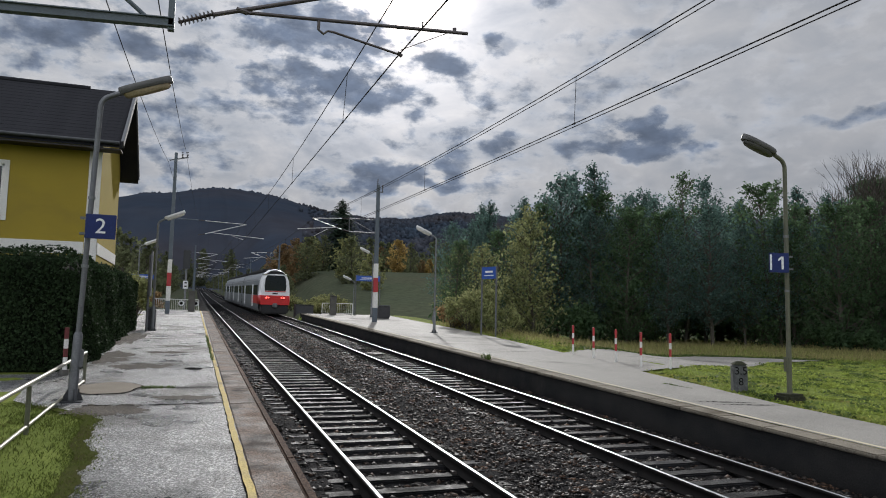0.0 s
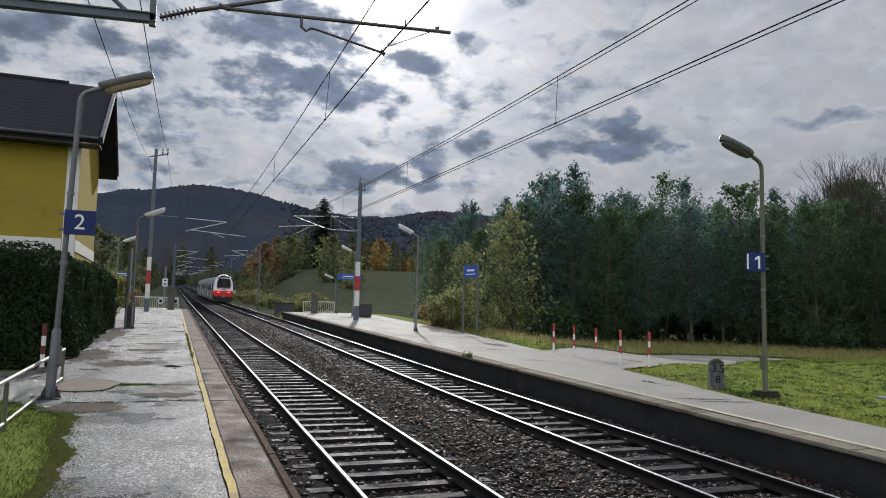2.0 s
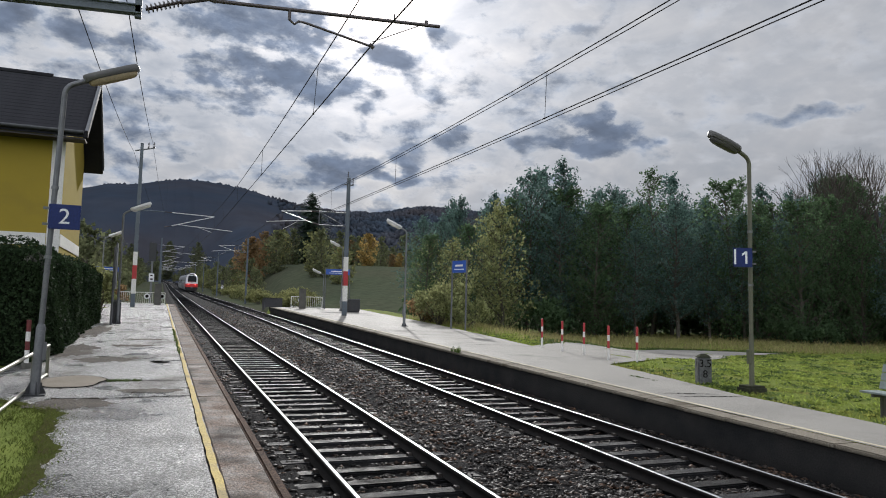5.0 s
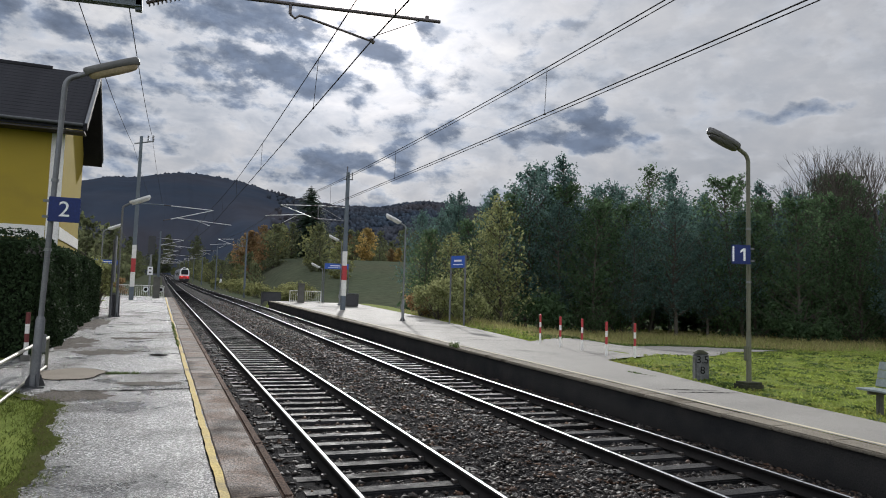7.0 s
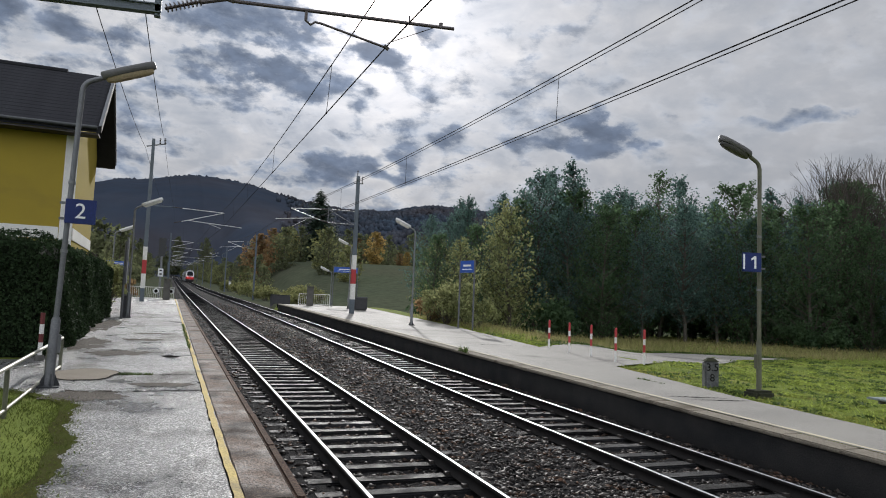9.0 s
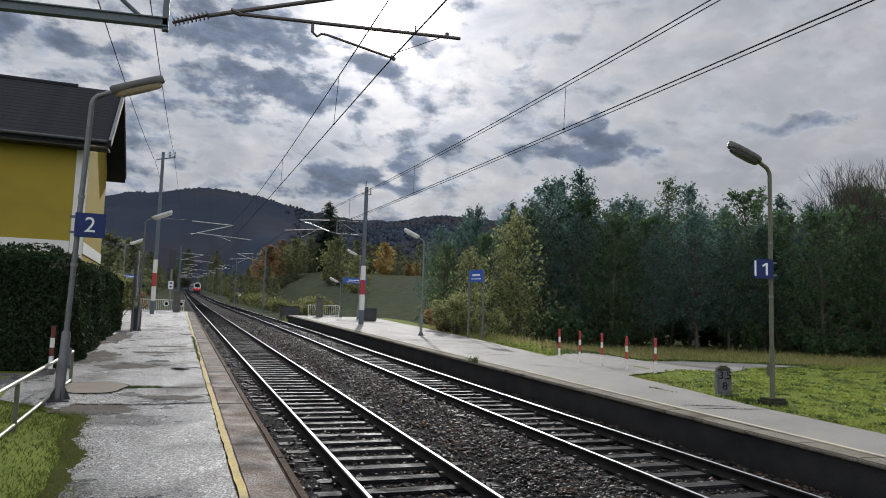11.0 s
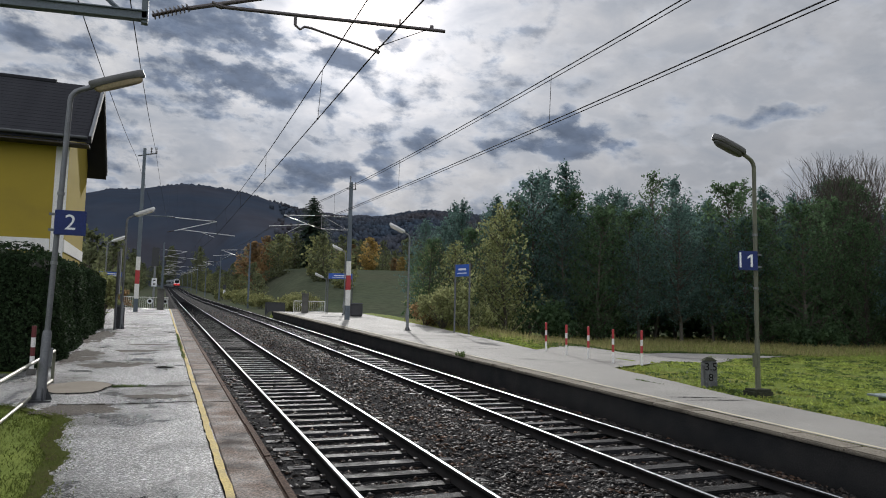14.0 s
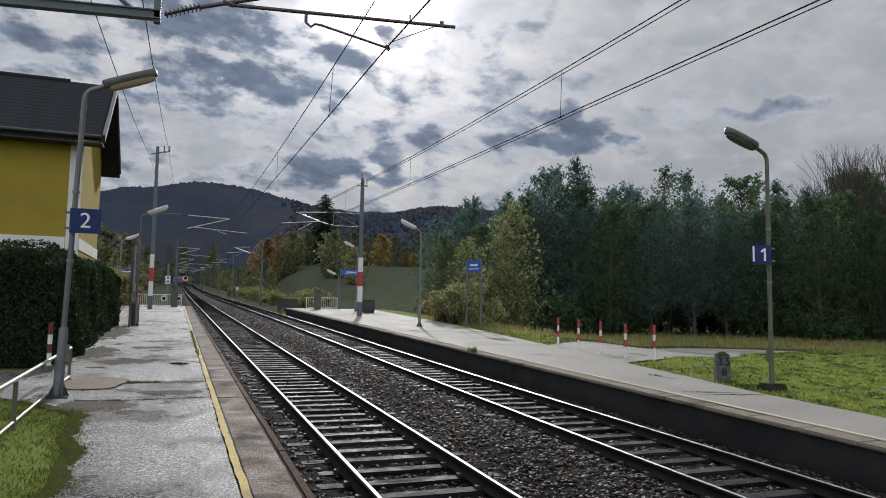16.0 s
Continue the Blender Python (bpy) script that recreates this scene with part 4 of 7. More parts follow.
def build_right_platform():
    root = thing("platform_right", (0, 0, 0), "pale asphalt platform with a dark concrete wall and a faded line", "platform", "", "structure")
    off = lambda y: x_right(y) + 1.66
    ys = list(np.arange(-8, 40, 0.5)) + list(np.arange(40, 62.6, 1.0))
    strip("asphalt", lambda y: off(y) + 0.42, back_edge, ys, HR, "asphalt_r", root, "dry pale grey asphalt", 12, 0.003)
    strip("faded_line", lambda y: off(y) + 0.46 + 0.01 * math.sin(3 * y), lambda y: off(y) + 0.55 + 0.01 * math.sin(5 * y), ys, HR + 0.005, "pale_line", root, "faded pale yellow line")
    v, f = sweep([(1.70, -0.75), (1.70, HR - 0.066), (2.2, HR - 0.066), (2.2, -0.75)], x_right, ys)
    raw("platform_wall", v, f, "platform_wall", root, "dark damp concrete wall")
    e = 62.5
    z = base_z(e)
    raw("platform_end", [(off(e), e + 0.02, z - 0.75), (16.7, e + 0.02, z - 0.75), (16.7, e + 0.02, z + HR - 0.004), (off(e), e + 0.02, z + HR - 0.004)], [(0, 1, 2, 3)], "platform_wall", root)
    sl = math.degrees(math.atan(G))
    rng = random.Random(8)
    me = None
    y = -8.0
    while y < 62:
        if me is None:
            ob = part("edge_slab", box(B(), 0, 0.41, 0.001, 0.999, -0.065, 0, 0.018), "edge_r", root)
            me = ob.data
        else:
            ob = new("edge_slab", me)
        ob.parent = root
        ob.matrix_basis = pose(off(y) + rng.uniform(-0.008, 0.008), y, base_z(y) + HR - 0.003 + rng.uniform(-0.002, 0.002), sl, 0, 0)
        y += 1.0
    # path leaving the platform between the bollards
    xs = np.linspace(11.5, 28.7, 60)
    v = []
    for x in xs:
        c0, c1 = path_sides(x)
        for t in np.linspace(0, 1, 10):
            yy = c0 + (c1 - c0) * t
            v.append((x, yy, max(float(ground_z(x, yy)) + 0.03, base_z(yy) + HR - 0.008 if x < 13.3 else -9)))
    raw("side_path", v, grid_faces(10, 60), "asphalt_r", root, "narrow asphalt path across the meadow", smooth=True)
    # cracks across the paving
    for (xa, ya), (xb, yb), w in (((9.35, 11.52), (10.55, 11.15), 0.03), ((9.45, 11.06), (10.85, 10.82), 0.035), ((9.3, 23.4), (12.6, 22.8), 0.03), ((9.3, 31.2), (13.4, 30.6), 0.04)):
        v = []
        for t in np.linspace(0, 1, 26):
            x, y = xa + (xb - xa) * t, ya + (yb - ya) * t + rng.uniform(-0.03, 0.03)
            hw = w * (0.3 + 0.9 * rng.random()) * (0.25 + min(1.0, 4 * t * (1 - t)))
            v += [(x, y - hw, base_z(y) + HR + 0.006), (x, y + hw, base_z(y) + HR + 0.006)]
        raw("crack", v, [(2 * i, 2 * i + 2, 2 * i + 3, 2 * i + 1) for i in range(25)], "crack", root)
    weeds("wall_weeds", [(off(y) + rng.uniform(-0.02, 0.1), y) for y in (20.0, 20.1, 20.2, 20.35, 20.5, 20.15, 20.28)] * 4, HR, root, 0.16)
    rr = [(10.63 + rng.uniform(-0.05, 0.05), 13.15 + rng.random() * 1.1) for _ in range(22)]
    weeds("platform_weeds", rr, HR, root, 0.03, 5)


build_left_platform()
build_right_platform()


# ---- grass ----
def blades(name, n, area, h, material, label, seed, lean=0.5, width=0.006, lift=0.0):
    """Grass blades over area(rng, n) -> x, y, standing on the ground."""
    rng = np.random.default_rng(seed)
    x, y = area(rng, n)
    n = len(x)
    z = (ground_z(x, y) if not lift else G * y + 0.33) - 0.01 + lift
    l = h * (0.4 + 0.9 * rng.random(n))
    a = rng.random(n) * 6.28
    w = width * (0.7 + 0.6 * rng.random(n)) * (1 + 0.035 * np.hypot(x, y))
    base = np.stack([x, y, z], -1)
    side = np.stack([np.cos(a), np.sin(a), 0 * a], -1) * w[:, None]
    b = a + 1.5 + rng.normal(0, 0.5, n)
    tip = base + np.stack([np.cos(b) * l * lean, np.sin(b) * l * lean, l], -1) * (0.5 + rng.random((n, 1)))
    midp = base + (tip - base) * 0.55 + np.stack([0 * l, 0 * l, 0.15 * l], -1)
    v = np.stack([base - side, base + side, midp + side * 0.7, tip, midp - side * 0.7], 1).reshape(-1, 3)
    i = 5 * np.arange(n)[:, None]
    f = np.concatenate([i + [0, 1, 2], i + [0, 2, 4], i + [4, 2, 3]])
    return tagged(raw(name, v, f, material, None), label, "grass", kind="stuff")


def left_patch(rng, n):
    x, y = -4.2 + 3.5 * rng.random(n), 4 + 9.2 * rng.random(n)
    k = x < np.array([left_edge(q) for q in y]) - 0.02 + rng.normal(0, 0.05, n)
    k &= noise_keep(x, y, 0.9, rng)
    return x[k], y[k]


def noise_keep(x, y, s, rng):
    q = np.sin(x * 2.1 * s + 1) * np.sin(y * 1.7 * s) + 0.5 * np.sin(x * 5.3 * s + y * 4.1 * s)
    return rng.random(len(x)) < 0.65 + 0.35 * q


def on_path(x, y):
    c0, c1 = path_sides(x)
    return (x < 28.7) & (y > c0 + 0.1) & (y < c1 - 0.1)


def right_meadow(rng, n):
    d = 34 * rng.random(n) ** 1.7
    y = 3 + 42 * rng.random(n) ** 1.2
    x = back_edge(y) + 0.03 + d
    k = ~on_path(x, y) & noise_keep(x, y, 0.5, rng)
    return x[k], y[k]


def far_meadow(rng, n):
    x, y = 14 + 50 * rng.random(n), 21.5 + 26 * rng.random(n)
    k = (x > back_edge(y) + 0.4) & ~on_path(x, y) & (y > path_sides(x)[1] - 0.3) & noise_keep(x, y, 0.25, rng)
    return x[k], y[k]


def lawn_fringe(rng, n):
    y = 4 + 9 * rng.random(n)
    x = np.array([left_edge(q) for q in y]) + rng.normal(-0.04, 0.13, n)
    k = noise_keep(x, y, 1.5, rng)
    return x[k], y[k]


def tufts(name, spots, seed, size, material, label):
    """Low rosettes of broad leaves."""
    rng = np.random.default_rng(seed)
    x, y = spots(rng)
    k = 30
    n = len(x)
    rad = size * (0.4 + 0.9 * rng.random(n))
    x, y, rad = np.repeat(x, k), np.repeat(y, k), np.repeat(rad, k)
    n = n * k
    a, q = rng.random(n) * 6.28, np.sqrt(rng.random(n)) * rad
    p = np.stack([x + np.cos(a) * q, y + np.sin(a) * q, 0 * x], -1)
    p[:, 2] = ground_z(p[:, 0], p[:, 1]) + 0.25 * np.maximum(0, rad - 0.6 * q) * (0.6 + 0.4 * rng.random(n))
    l = 0.024 * (0.6 + rng.random(n)) * (1 + 0.02 * np.hypot(x, y))
    b = rng.random(n) * 6.28
    u = np.stack([np.cos(b), np.sin(b), 0.5 * rng.normal(0, 1, n)], -1) * l[:, None]
    w = np.stack([-np.sin(b), np.cos(b), 0.5 * rng.normal(0, 1, n)], -1) * l[:, None] * 0.55
    v = np.stack([p - u, p + w, p + u, p - w], 1).reshape(-1, 3)
    i = 4 * np.arange(n)[:, None]
    return tagged(raw(name, v, np.concatenate([i + [0, 1, 2], i + [0, 2, 3]]), material, None), label, "grass", kind="stuff")


def meadow_spots(count, reach):
    def pick(rng):
        y = 3 + 27 * rng.random(count)
        x = back_edge(y) + 0.2 + reach * rng.random(count) ** 1.4
        k = ~on_path(x, y)
        return x[k], y[k]
    return pick


def path_tussocks(rng):
    x = 14.5 + 15.5 * rng.random(260)
    return x, path_sides(x)[1] + np.abs(rng.normal(0.35, 0.35, 260))


blades("lawn_fringe", 12000, lawn_fringe, 0.024, "lawn", "thin mossy grass creeping over the asphalt edge", 14, 0.9, 0.004, HL - 0.33)
blades("grass_near", 40000, left_patch, 0.040, "lawn", "short green lawn grass beside the platform", 11, 0.8, 0.004)
blades("meadow_grass", 80000, right_meadow, 0.055, "blade", "bright green meadow grass", 12, 1.0, 0.007)
tufts("clover_tufts", meadow_spots(700, 18), 15, 0.26, "weed", "dark green clover and dandelion tufts in the meadow")
tufts("pale_tufts", meadow_spots(1500, 20), 16, 0.24, "blade", "light green leafy tufts in the meadow")
tufts("foot_tufts", lambda rng: (np.concatenate([rng.normal(11.95, 0.16, 30), rng.normal(11.86, 0.28, 26)]), np.concatenate([rng.normal(13.0, 0.14, 30), rng.normal(11.95, 0.22, 26)])), 18, 0.11, "weed", "dark green weeds round the stone and the lamp foot")
tufts("path_tussocks", path_tussocks, 17, 0.42, "weed", "dark green tussocks along the path")
blades("tall_grass", 62000, far_meadow, 0.28, "straw", "tall yellowing grass along the wood", 13, 0.55, 0.0045)


# ---- trees ----
def leaf_cloud(rng, centres, radii, per, size, flat=0.75):
    """Small bent leaf cards round clump centres; returns vertices and faces."""
    c = np.repeat(centres, per, axis=0)
    r = np.repeat(radii, per)
    n = len(c)
    d = rng.normal(0, 1, (n, 3))
    d /= np.linalg.norm(d, axis=1)[:, None]
    p = c + d * (r * (0.25 + 0.85 * rng.random(n)))[:, None] * [1, 1, flat]
    a = rng.normal(0, 1, (n, 3))
    a -= 0.75 * (a * d).sum(1)[:, None] * d
    a /= np.linalg.norm(a, axis=1)[:, None]
    b = np.cross(a, d)
    b /= np.linalg.norm(b, axis=1)[:, None] + 1e-9
    s = (size * (0.5 + rng.random(n)))[:, None]
    v = np.stack([p - a * s, p + b * s * 0.6, p + a * s, p - b * s * 0.6 + d * s * 0.3], 1).reshape(-1, 3)
    i = 4 * np.arange(n)[:, None]
    f = np.concatenate([i + [0, 1, 2], i + [0, 2, 3]])
    return v, f


def leaf_sprays(rng, centres, ways, lengths, per, size):
    """Leaf cards scattered along short twigs; returns vertices and faces."""
    c, w, r = np.repeat(centres, per, axis=0), np.repeat(ways, per, axis=0), np.repeat(lengths, per)
    n = len(c)
    w = w / (np.linalg.norm(w, axis=1)[:, None] + 1e-9)
    t = rng.random(n) ** 0.8
    p = c + w * (r * (t * 1.25 - 0.35))[:, None] + rng.normal(0, 1, (n, 3)) * ((0.10 + 0.20 * r) * (1.15 - 0.75 * t))[:, None]
    p[:, 2] -= 0.10 * r * t * t
    a = rng.normal(0, 1, (n, 3))
    a /= np.linalg.norm(a, axis=1)[:, None]
    b = np.cross(a, rng.normal(0, 1, (n, 3)))
    b /= np.linalg.norm(b, axis=1)[:, None] + 1e-9
    s = (size * (0.5 + rng.random(n)))[:, None]
    v = np.stack([p - a * s, p + b * s * 0.6, p + a * s, p - b * s * 0.6], 1).reshape(-1, 3)
    i = 4 * np.arange(n)[:, None]
    return v, np.concatenate([i + [0, 1, 2], i + [0, 2, 3]])


def make_tree(name, m, label, leaf, h=14.0, spread_r=3.2, trunk_r=0.16, bare=0.0, low=0.15, clumps=70, per=34, size=0.17, seed=1, group="trees", cone=0.0):
    """Trunk, rising limbs and leafy sprays along them; cone narrows the crown to a spire."""
    rng = np.random.default_rng(seed)
    root = thing(name, m, label, "tree", group)
    bm = B()
    pts, x, y = [], 0.0, 0.0
    for k in range(7):
        t = k / 6
        pts.append(Vector((x, y, h * 0.95 * t - 0.3 * (k == 0))))
        x, y = x + rng.normal(0, 0.12), y + rng.normal(0, 0.12)
    tube(bm, pts, [trunk_r * (1 - 0.9 * k / 6) for k in range(7)], 7)
    cen, rad, way = [], [], []
    for k in range(clumps):
        t = low + (0.99 - low) * rng.random() ** 1.15
        u = (t - low) / (1 - low)
        dome = math.sin(math.pi * min(1, u * 0.84 + 0.14)) ** 0.7
        prof = (1 - cone) * dome + cone * min(1.0, 0.5 + 3 * u) * (1 - u) ** 0.75 + 0.04
        a = rng.random() * 6.28
        rr = spread_r * prof * (0.35 + 0.75 * math.sqrt(rng.random()))
        z1 = h * t
        i = max(0.0, z1 - 0.75 * rr - 0.3) / (h * 0.95) * 6
        q = min(5, int(i))
        sp = pts[q].lerp(pts[q + 1], i - q)
        e = Vector((sp.x + math.cos(a) * rr, sp.y + math.sin(a) * rr, z1))
        mid = sp.lerp(e, 0.55) + Vector((0, 0, -0.08 * rr))
        if k % 3 == 0:
            tube(bm, [sp, mid, e], [trunk_r * 0.3, trunk_r * 0.18, 0.012], 4)
        for _ in range(4):
            w = rng.random() ** 0.7
            c = sp.lerp(mid, w * 2) if w < 0.5 else mid.lerp(e, w * 2 - 1)
            cen.append(c + Vector(rng.normal(0, 0.16, 3)) * (0.2 + rr * 0.4))
            rad.append((0.5 + 0.7 * rng.random()) * (0.35 + 0.20 * spread_r) * (0.35 + 0.65 * min(1.0, 2.4 * (1 - u))))
            way.append(Vector((math.cos(a) * 0.8, math.sin(a) * 0.8, 0.15 + 0.9 * u)) + Vector(rng.normal(0, 0.45, 3)))
    for _ in range(9):
        a, q0 = rng.random() * 6.28, pts[-1].lerp(pts[-2], rng.random() * 1.2)
        q1 = q0 + Vector((math.cos(a) * 0.3, math.sin(a) * 0.3, 0.9)) * (0.5 + 0.7 * rng.random())
        tube(bm, [q0, q0.lerp(q1, 0.5) + Vector((0.03, 0, 0)), q1], [0.02, 0.014, 0.007], 3)
    part("trunk", bm, "bark", root)
    k = int(len(cen) * (1 - bare))
    v, f = leaf_sprays(rng, np.array([tuple(c) for c in cen[:k]]), np.array([tuple(w) for w in way[:k]]), np.array(rad[:k]), max(3, per // 4), size)
    raw("crown", v, f, leaf, root)
    return root


def make_bare_tree(name, m, label, h=15.0, seed=5, group="trees"):
    """A leafless crown: limbs that fork four times."""
    rng = np.random.default_rng(seed)
    root = thing(name, m, label, "tree", group)
    bm = B()

    def grow(p, d, l, r, depth):
        q = p + d * l
        mid = p.lerp(q, 0.5) + Vector(rng.normal(0, 0.03 * l, 3))
        tube(bm, [p, mid, q], [r, r * 0.85, r * 0.68], 6 if depth == 0 else 4 if depth < 3 else 3)
        if depth == 5:
            return
        for k in range(3 if depth else 4):
            a = rng.random() * 6.28
            side = Vector((math.cos(a), math.sin(a), 0.15))
            nd = (d * (1.0 if k else 1.4) + side * (0.55 if k else 0.2) + Vector((0, 0, 0.12))).normalized()
            grow(q if k < 2 else mid.lerp(q, 0.5), nd, l * rng.uniform(0.55, 0.8), max(0.009, r * 0.58), depth + 1)
    grow(Vector((0, 0, -0.3)), Vector((0, 0, 1)), h * 0.34, h * 0.0105, 0)
    part("trunk", bm, "bark", root)
    return root


def make_spruce(name, m, label, h=16.0, seed=1, group="trees"):
    rng = np.random.default_rng(seed)
    root = thing(name, m, label, "tree", group)
    part("trunk", rod(B(), (0, 0, -0.3), (0, 0, h * 0.97), 0.24, 0.02, 7), "bark", root)
    v, f = [], []
    lay = 44
    for k in range(lay):
        t = k / (lay - 1)
        z, r = h * (0.06 + 0.94 * t), h * 0.42 * (1 - t) ** 0.6 + 0.2
        n = max(22, int(54 * (1 - t)))
        for j in range(n):
            a = rng.random() * 6.28
            l = r * (0.65 + 0.5 * rng.random())
            c, s = math.cos(a), math.sin(a)
            for q in range(4):
                u0, u1 = q / 4, (q + 1) / 4
                w = 0.80 * (1 - u0 * 0.45) * (1 - 0.5 * t)
                p0, p1 = (c * l * u0, s * l * u0, z - 0.30 * l * u0 ** 1.3), (c * l * u1, s * l * u1, z - 0.30 * l * u1 ** 1.3 + rng.normal(0, 0.06))
                i = len(v)
                v += [(p0[0] - s * w, p0[1] + c * w, p0[2] - 0.12), (p0[0] + s * w, p0[1] - c * w, p0[2] - 0.12), p1, (p0[0], p0[1], p0[2] + 0.05)]
                f += [(i, i + 3, i + 2), (i + 3, i + 1, i + 2)]
    raw("crown", v, f, "needle", root)
    return root


def make_bush(name, m, label, leaf, w=1.5, h=1.4, seed=1, group="bushes", size=0.10):
    rng = np.random.default_rng(seed)
    root = thing(name, m, label, "bush", group)
    bm, cen, rad = B(), [], []
    for k in range(16):
        a, r = rng.random() * 6.28, w * math.sqrt(rng.random()) * 0.8
        z = h * (0.3 + 0.6 * rng.random()) * (1 - 0.35 * (r / w) ** 2)
        cen.append((math.cos(a) * r, math.sin(a) * r, z))
        rad.append(0.34 * min(w, h) * (0.7 + 0.6 * rng.random()))
        tube(bm, [(rng.normal(0, 0.1), rng.normal(0, 0.1), -0.1), (cen[-1][0] * 0.5, cen[-1][1] * 0.5, z * 0.6), cen[-1]], [0.025, 0.016, 0.006], 4)
    part("stems", bm, "bark", root)
    v, f = leaf_cloud(rng, np.array(cen), np.array(rad), 90, size, 0.9)
    raw("foliage", v, f, leaf, root)
    return root


def at_ground(x, y, dz=0.0):
    return (x, y, float(ground_z(x, y)) + dz)


def place_copies(proto, spots, seed):
    rng = random.Random(seed)
    for x, y, s in spots:
        m = Matrix.LocRotScale(at_ground(x, y, -0.1), Euler((0, 0, rng.uniform(0, 6.28))), None)
        ob = copy_thing(proto, m)
        ob.scale = (s * rng.uniform(0.9, 1.1), s * rng.uniform(0.9, 1.1), s)


def polar(px, r):
    """A spot on the ground by bearing (degrees right of the line) and distance."""
    a = radians(px)
    return r * math.sin(a), r * math.cos(a)


def build_woods():
    rng = random.Random(21)
    g = "wood beside the meadow"
    kinds = [
        make_tree("alder_tree", at_ground(*polar(31.4, 62)), "tall dark green alder at the wood's edge", "leaf_dark", 15.4, 2.9, 0.20, 0, 0.30, 165, 36, 0.105, 1, g, 0.75),
        make_tree("alder_tree", at_ground(*polar(28.6, 60)), "dense dark broadleaf tree at the wood's edge", "leaf_dark", 14.0, 3.5, 0.18, 0, 0.24, 175, 36, 0.105, 2, g, 0.45),
        make_tree("ash_tree", at_ground(*polar(38.2, 60)), "slender thinning tree at the wood's edge", "leaf_green", 13.8, 2.5, 0.14, 0.3, 0.3, 130, 32, 0.09, 3, g, 0.4),
        make_tree("alder_tree", at_ground(*polar(44.0, 58)), "broad green tree at the wood's edge", "leaf_green", 12.4, 3.7, 0.17, 0, 0.10, 175, 36, 0.105, 4, g, 0.3),
        make_bare_tree("bare_tree", at_ground(*polar(51.0, 64)), "bare leafless grey tree above the wood", 17.0, 5, g),
        make_tree("birch_tree", at_ground(*polar(26.7, 47)), "yellowing tree with light airy foliage", "leaf_birch", 8.9, 2.3, 0.12, 0, 0.12, 140, 30, 0.095, 6, g, 0.25),
    ]
    tall = {0: 15.4, 1: 14.0, 2: 13.8, 3: 12.4}
    spots = {0: [], 1: [], 2: [], 3: [], 4: [], 5: []}
    b = 21.0
    while b < 62:
        for row, r in enumerate((57, 62, 68, 76)):
            bb = b + rng.uniform(-0.8, 0.8)
            k = rng.choice([0, 1, 1, 3] if bb < 40 else [3, 3, 1, 2, 0])
            if row == 0:
                k = rng.choice([1, 3])
            rise = float(np.interp(bb, [20, 21.3, 23.2, 25, 26.6, 28.2, 29.8, 31.4, 33.2, 34.9, 36.7, 38, 39.8, 41.3, 42.5, 44, 47, 53, 62],
                                   [0.155, 0.160, 0.169, 0.186, 0.202, 0.212, 0.212, 0.216, 0.205, 0.190, 0.183, 0.199, 0.199, 0.188, 0.199, 0.189, 0.186, 0.188, 0.20]))
            r += rng.uniform(-2, 2)
            keep = rng.uniform(0.80, 0.99) * (0.86 if row == 0 else 1.0)
            if row == 0 and 27.6 < bb < 31.0 or row == 3 and rng.random() < 0.5:
                continue
            x, y = polar(bb, r)
            spots[k].append((x, y, (2.3 + r * rise - float(ground_z(x, y))) / tall[k] * keep))
        b += 2.1
    for bb, r, s in ((49.8, 66, 0.94), (52.6, 64, 1.0), (48.4, 68, 0.90), (53.9, 66, 1.0), (35.6, 66, 0.80), (27.2, 66, 0.88), (51.9, 67, 1.0), (23.4, 60, 0.66)):
        spots[4].append((*polar(bb, r), s))
    for bb, r, s in ((22.3, 45, 0.62), (25.6, 49, 0.85), (20.5, 60, 0.8)):
        spots[5].append((*polar(bb, r), s))
    for k, sp in spots.items():
        place_copies(kinds[k], sp, 30 + k)
    # undergrowth
    under = make_bush("undergrowth_bush", at_ground(*polar(30, 53)), "dark green shrub below the trees", "leaf_green", 2.4, 3.0, 3, "undergrowth", 0.16)
    sp = []
    for b in np.arange(22, 62, 1.5):
        if rng.random() < 0.2 and not 27 < b < 32:
            sp.append((*polar(b + rng.uniform(-0.6, 0.6), 56 + rng.uniform(-2, 3)), rng.uniform(0.45, 0.9)))
        if not 27 < b < 32.5:
            sp.append((*polar(b + rng.uniform(-0.6, 0.6), 66 + rng.uniform(-2, 6)), rng.uniform(1.2, 1.9)))
    place_copies(under, sp, 40)
    # bushes by the platform's far side
    y_b = make_bush("shrub", at_ground(14.9, 37.5), "yellow-green shrub behind the platform", "leaf_birch", 1.5, 2.5, 5, "platform shrubs", 0.085)
    place_copies(y_b, [(15.6, 34.8, 0.8), (15.4, 40.5, 0.9), (16.6, 38.5, 1.25)], 42)
    r_b = make_bush("russet_shrub", at_ground(15.2, 41.0), "russet and pink autumn shrub behind the platform", "leaf_orange", 1.3, 1.5, 6, "platform shrubs", 0.08)
    place_copies(r_b, [(16.2, 43.0, 0.9)], 43)


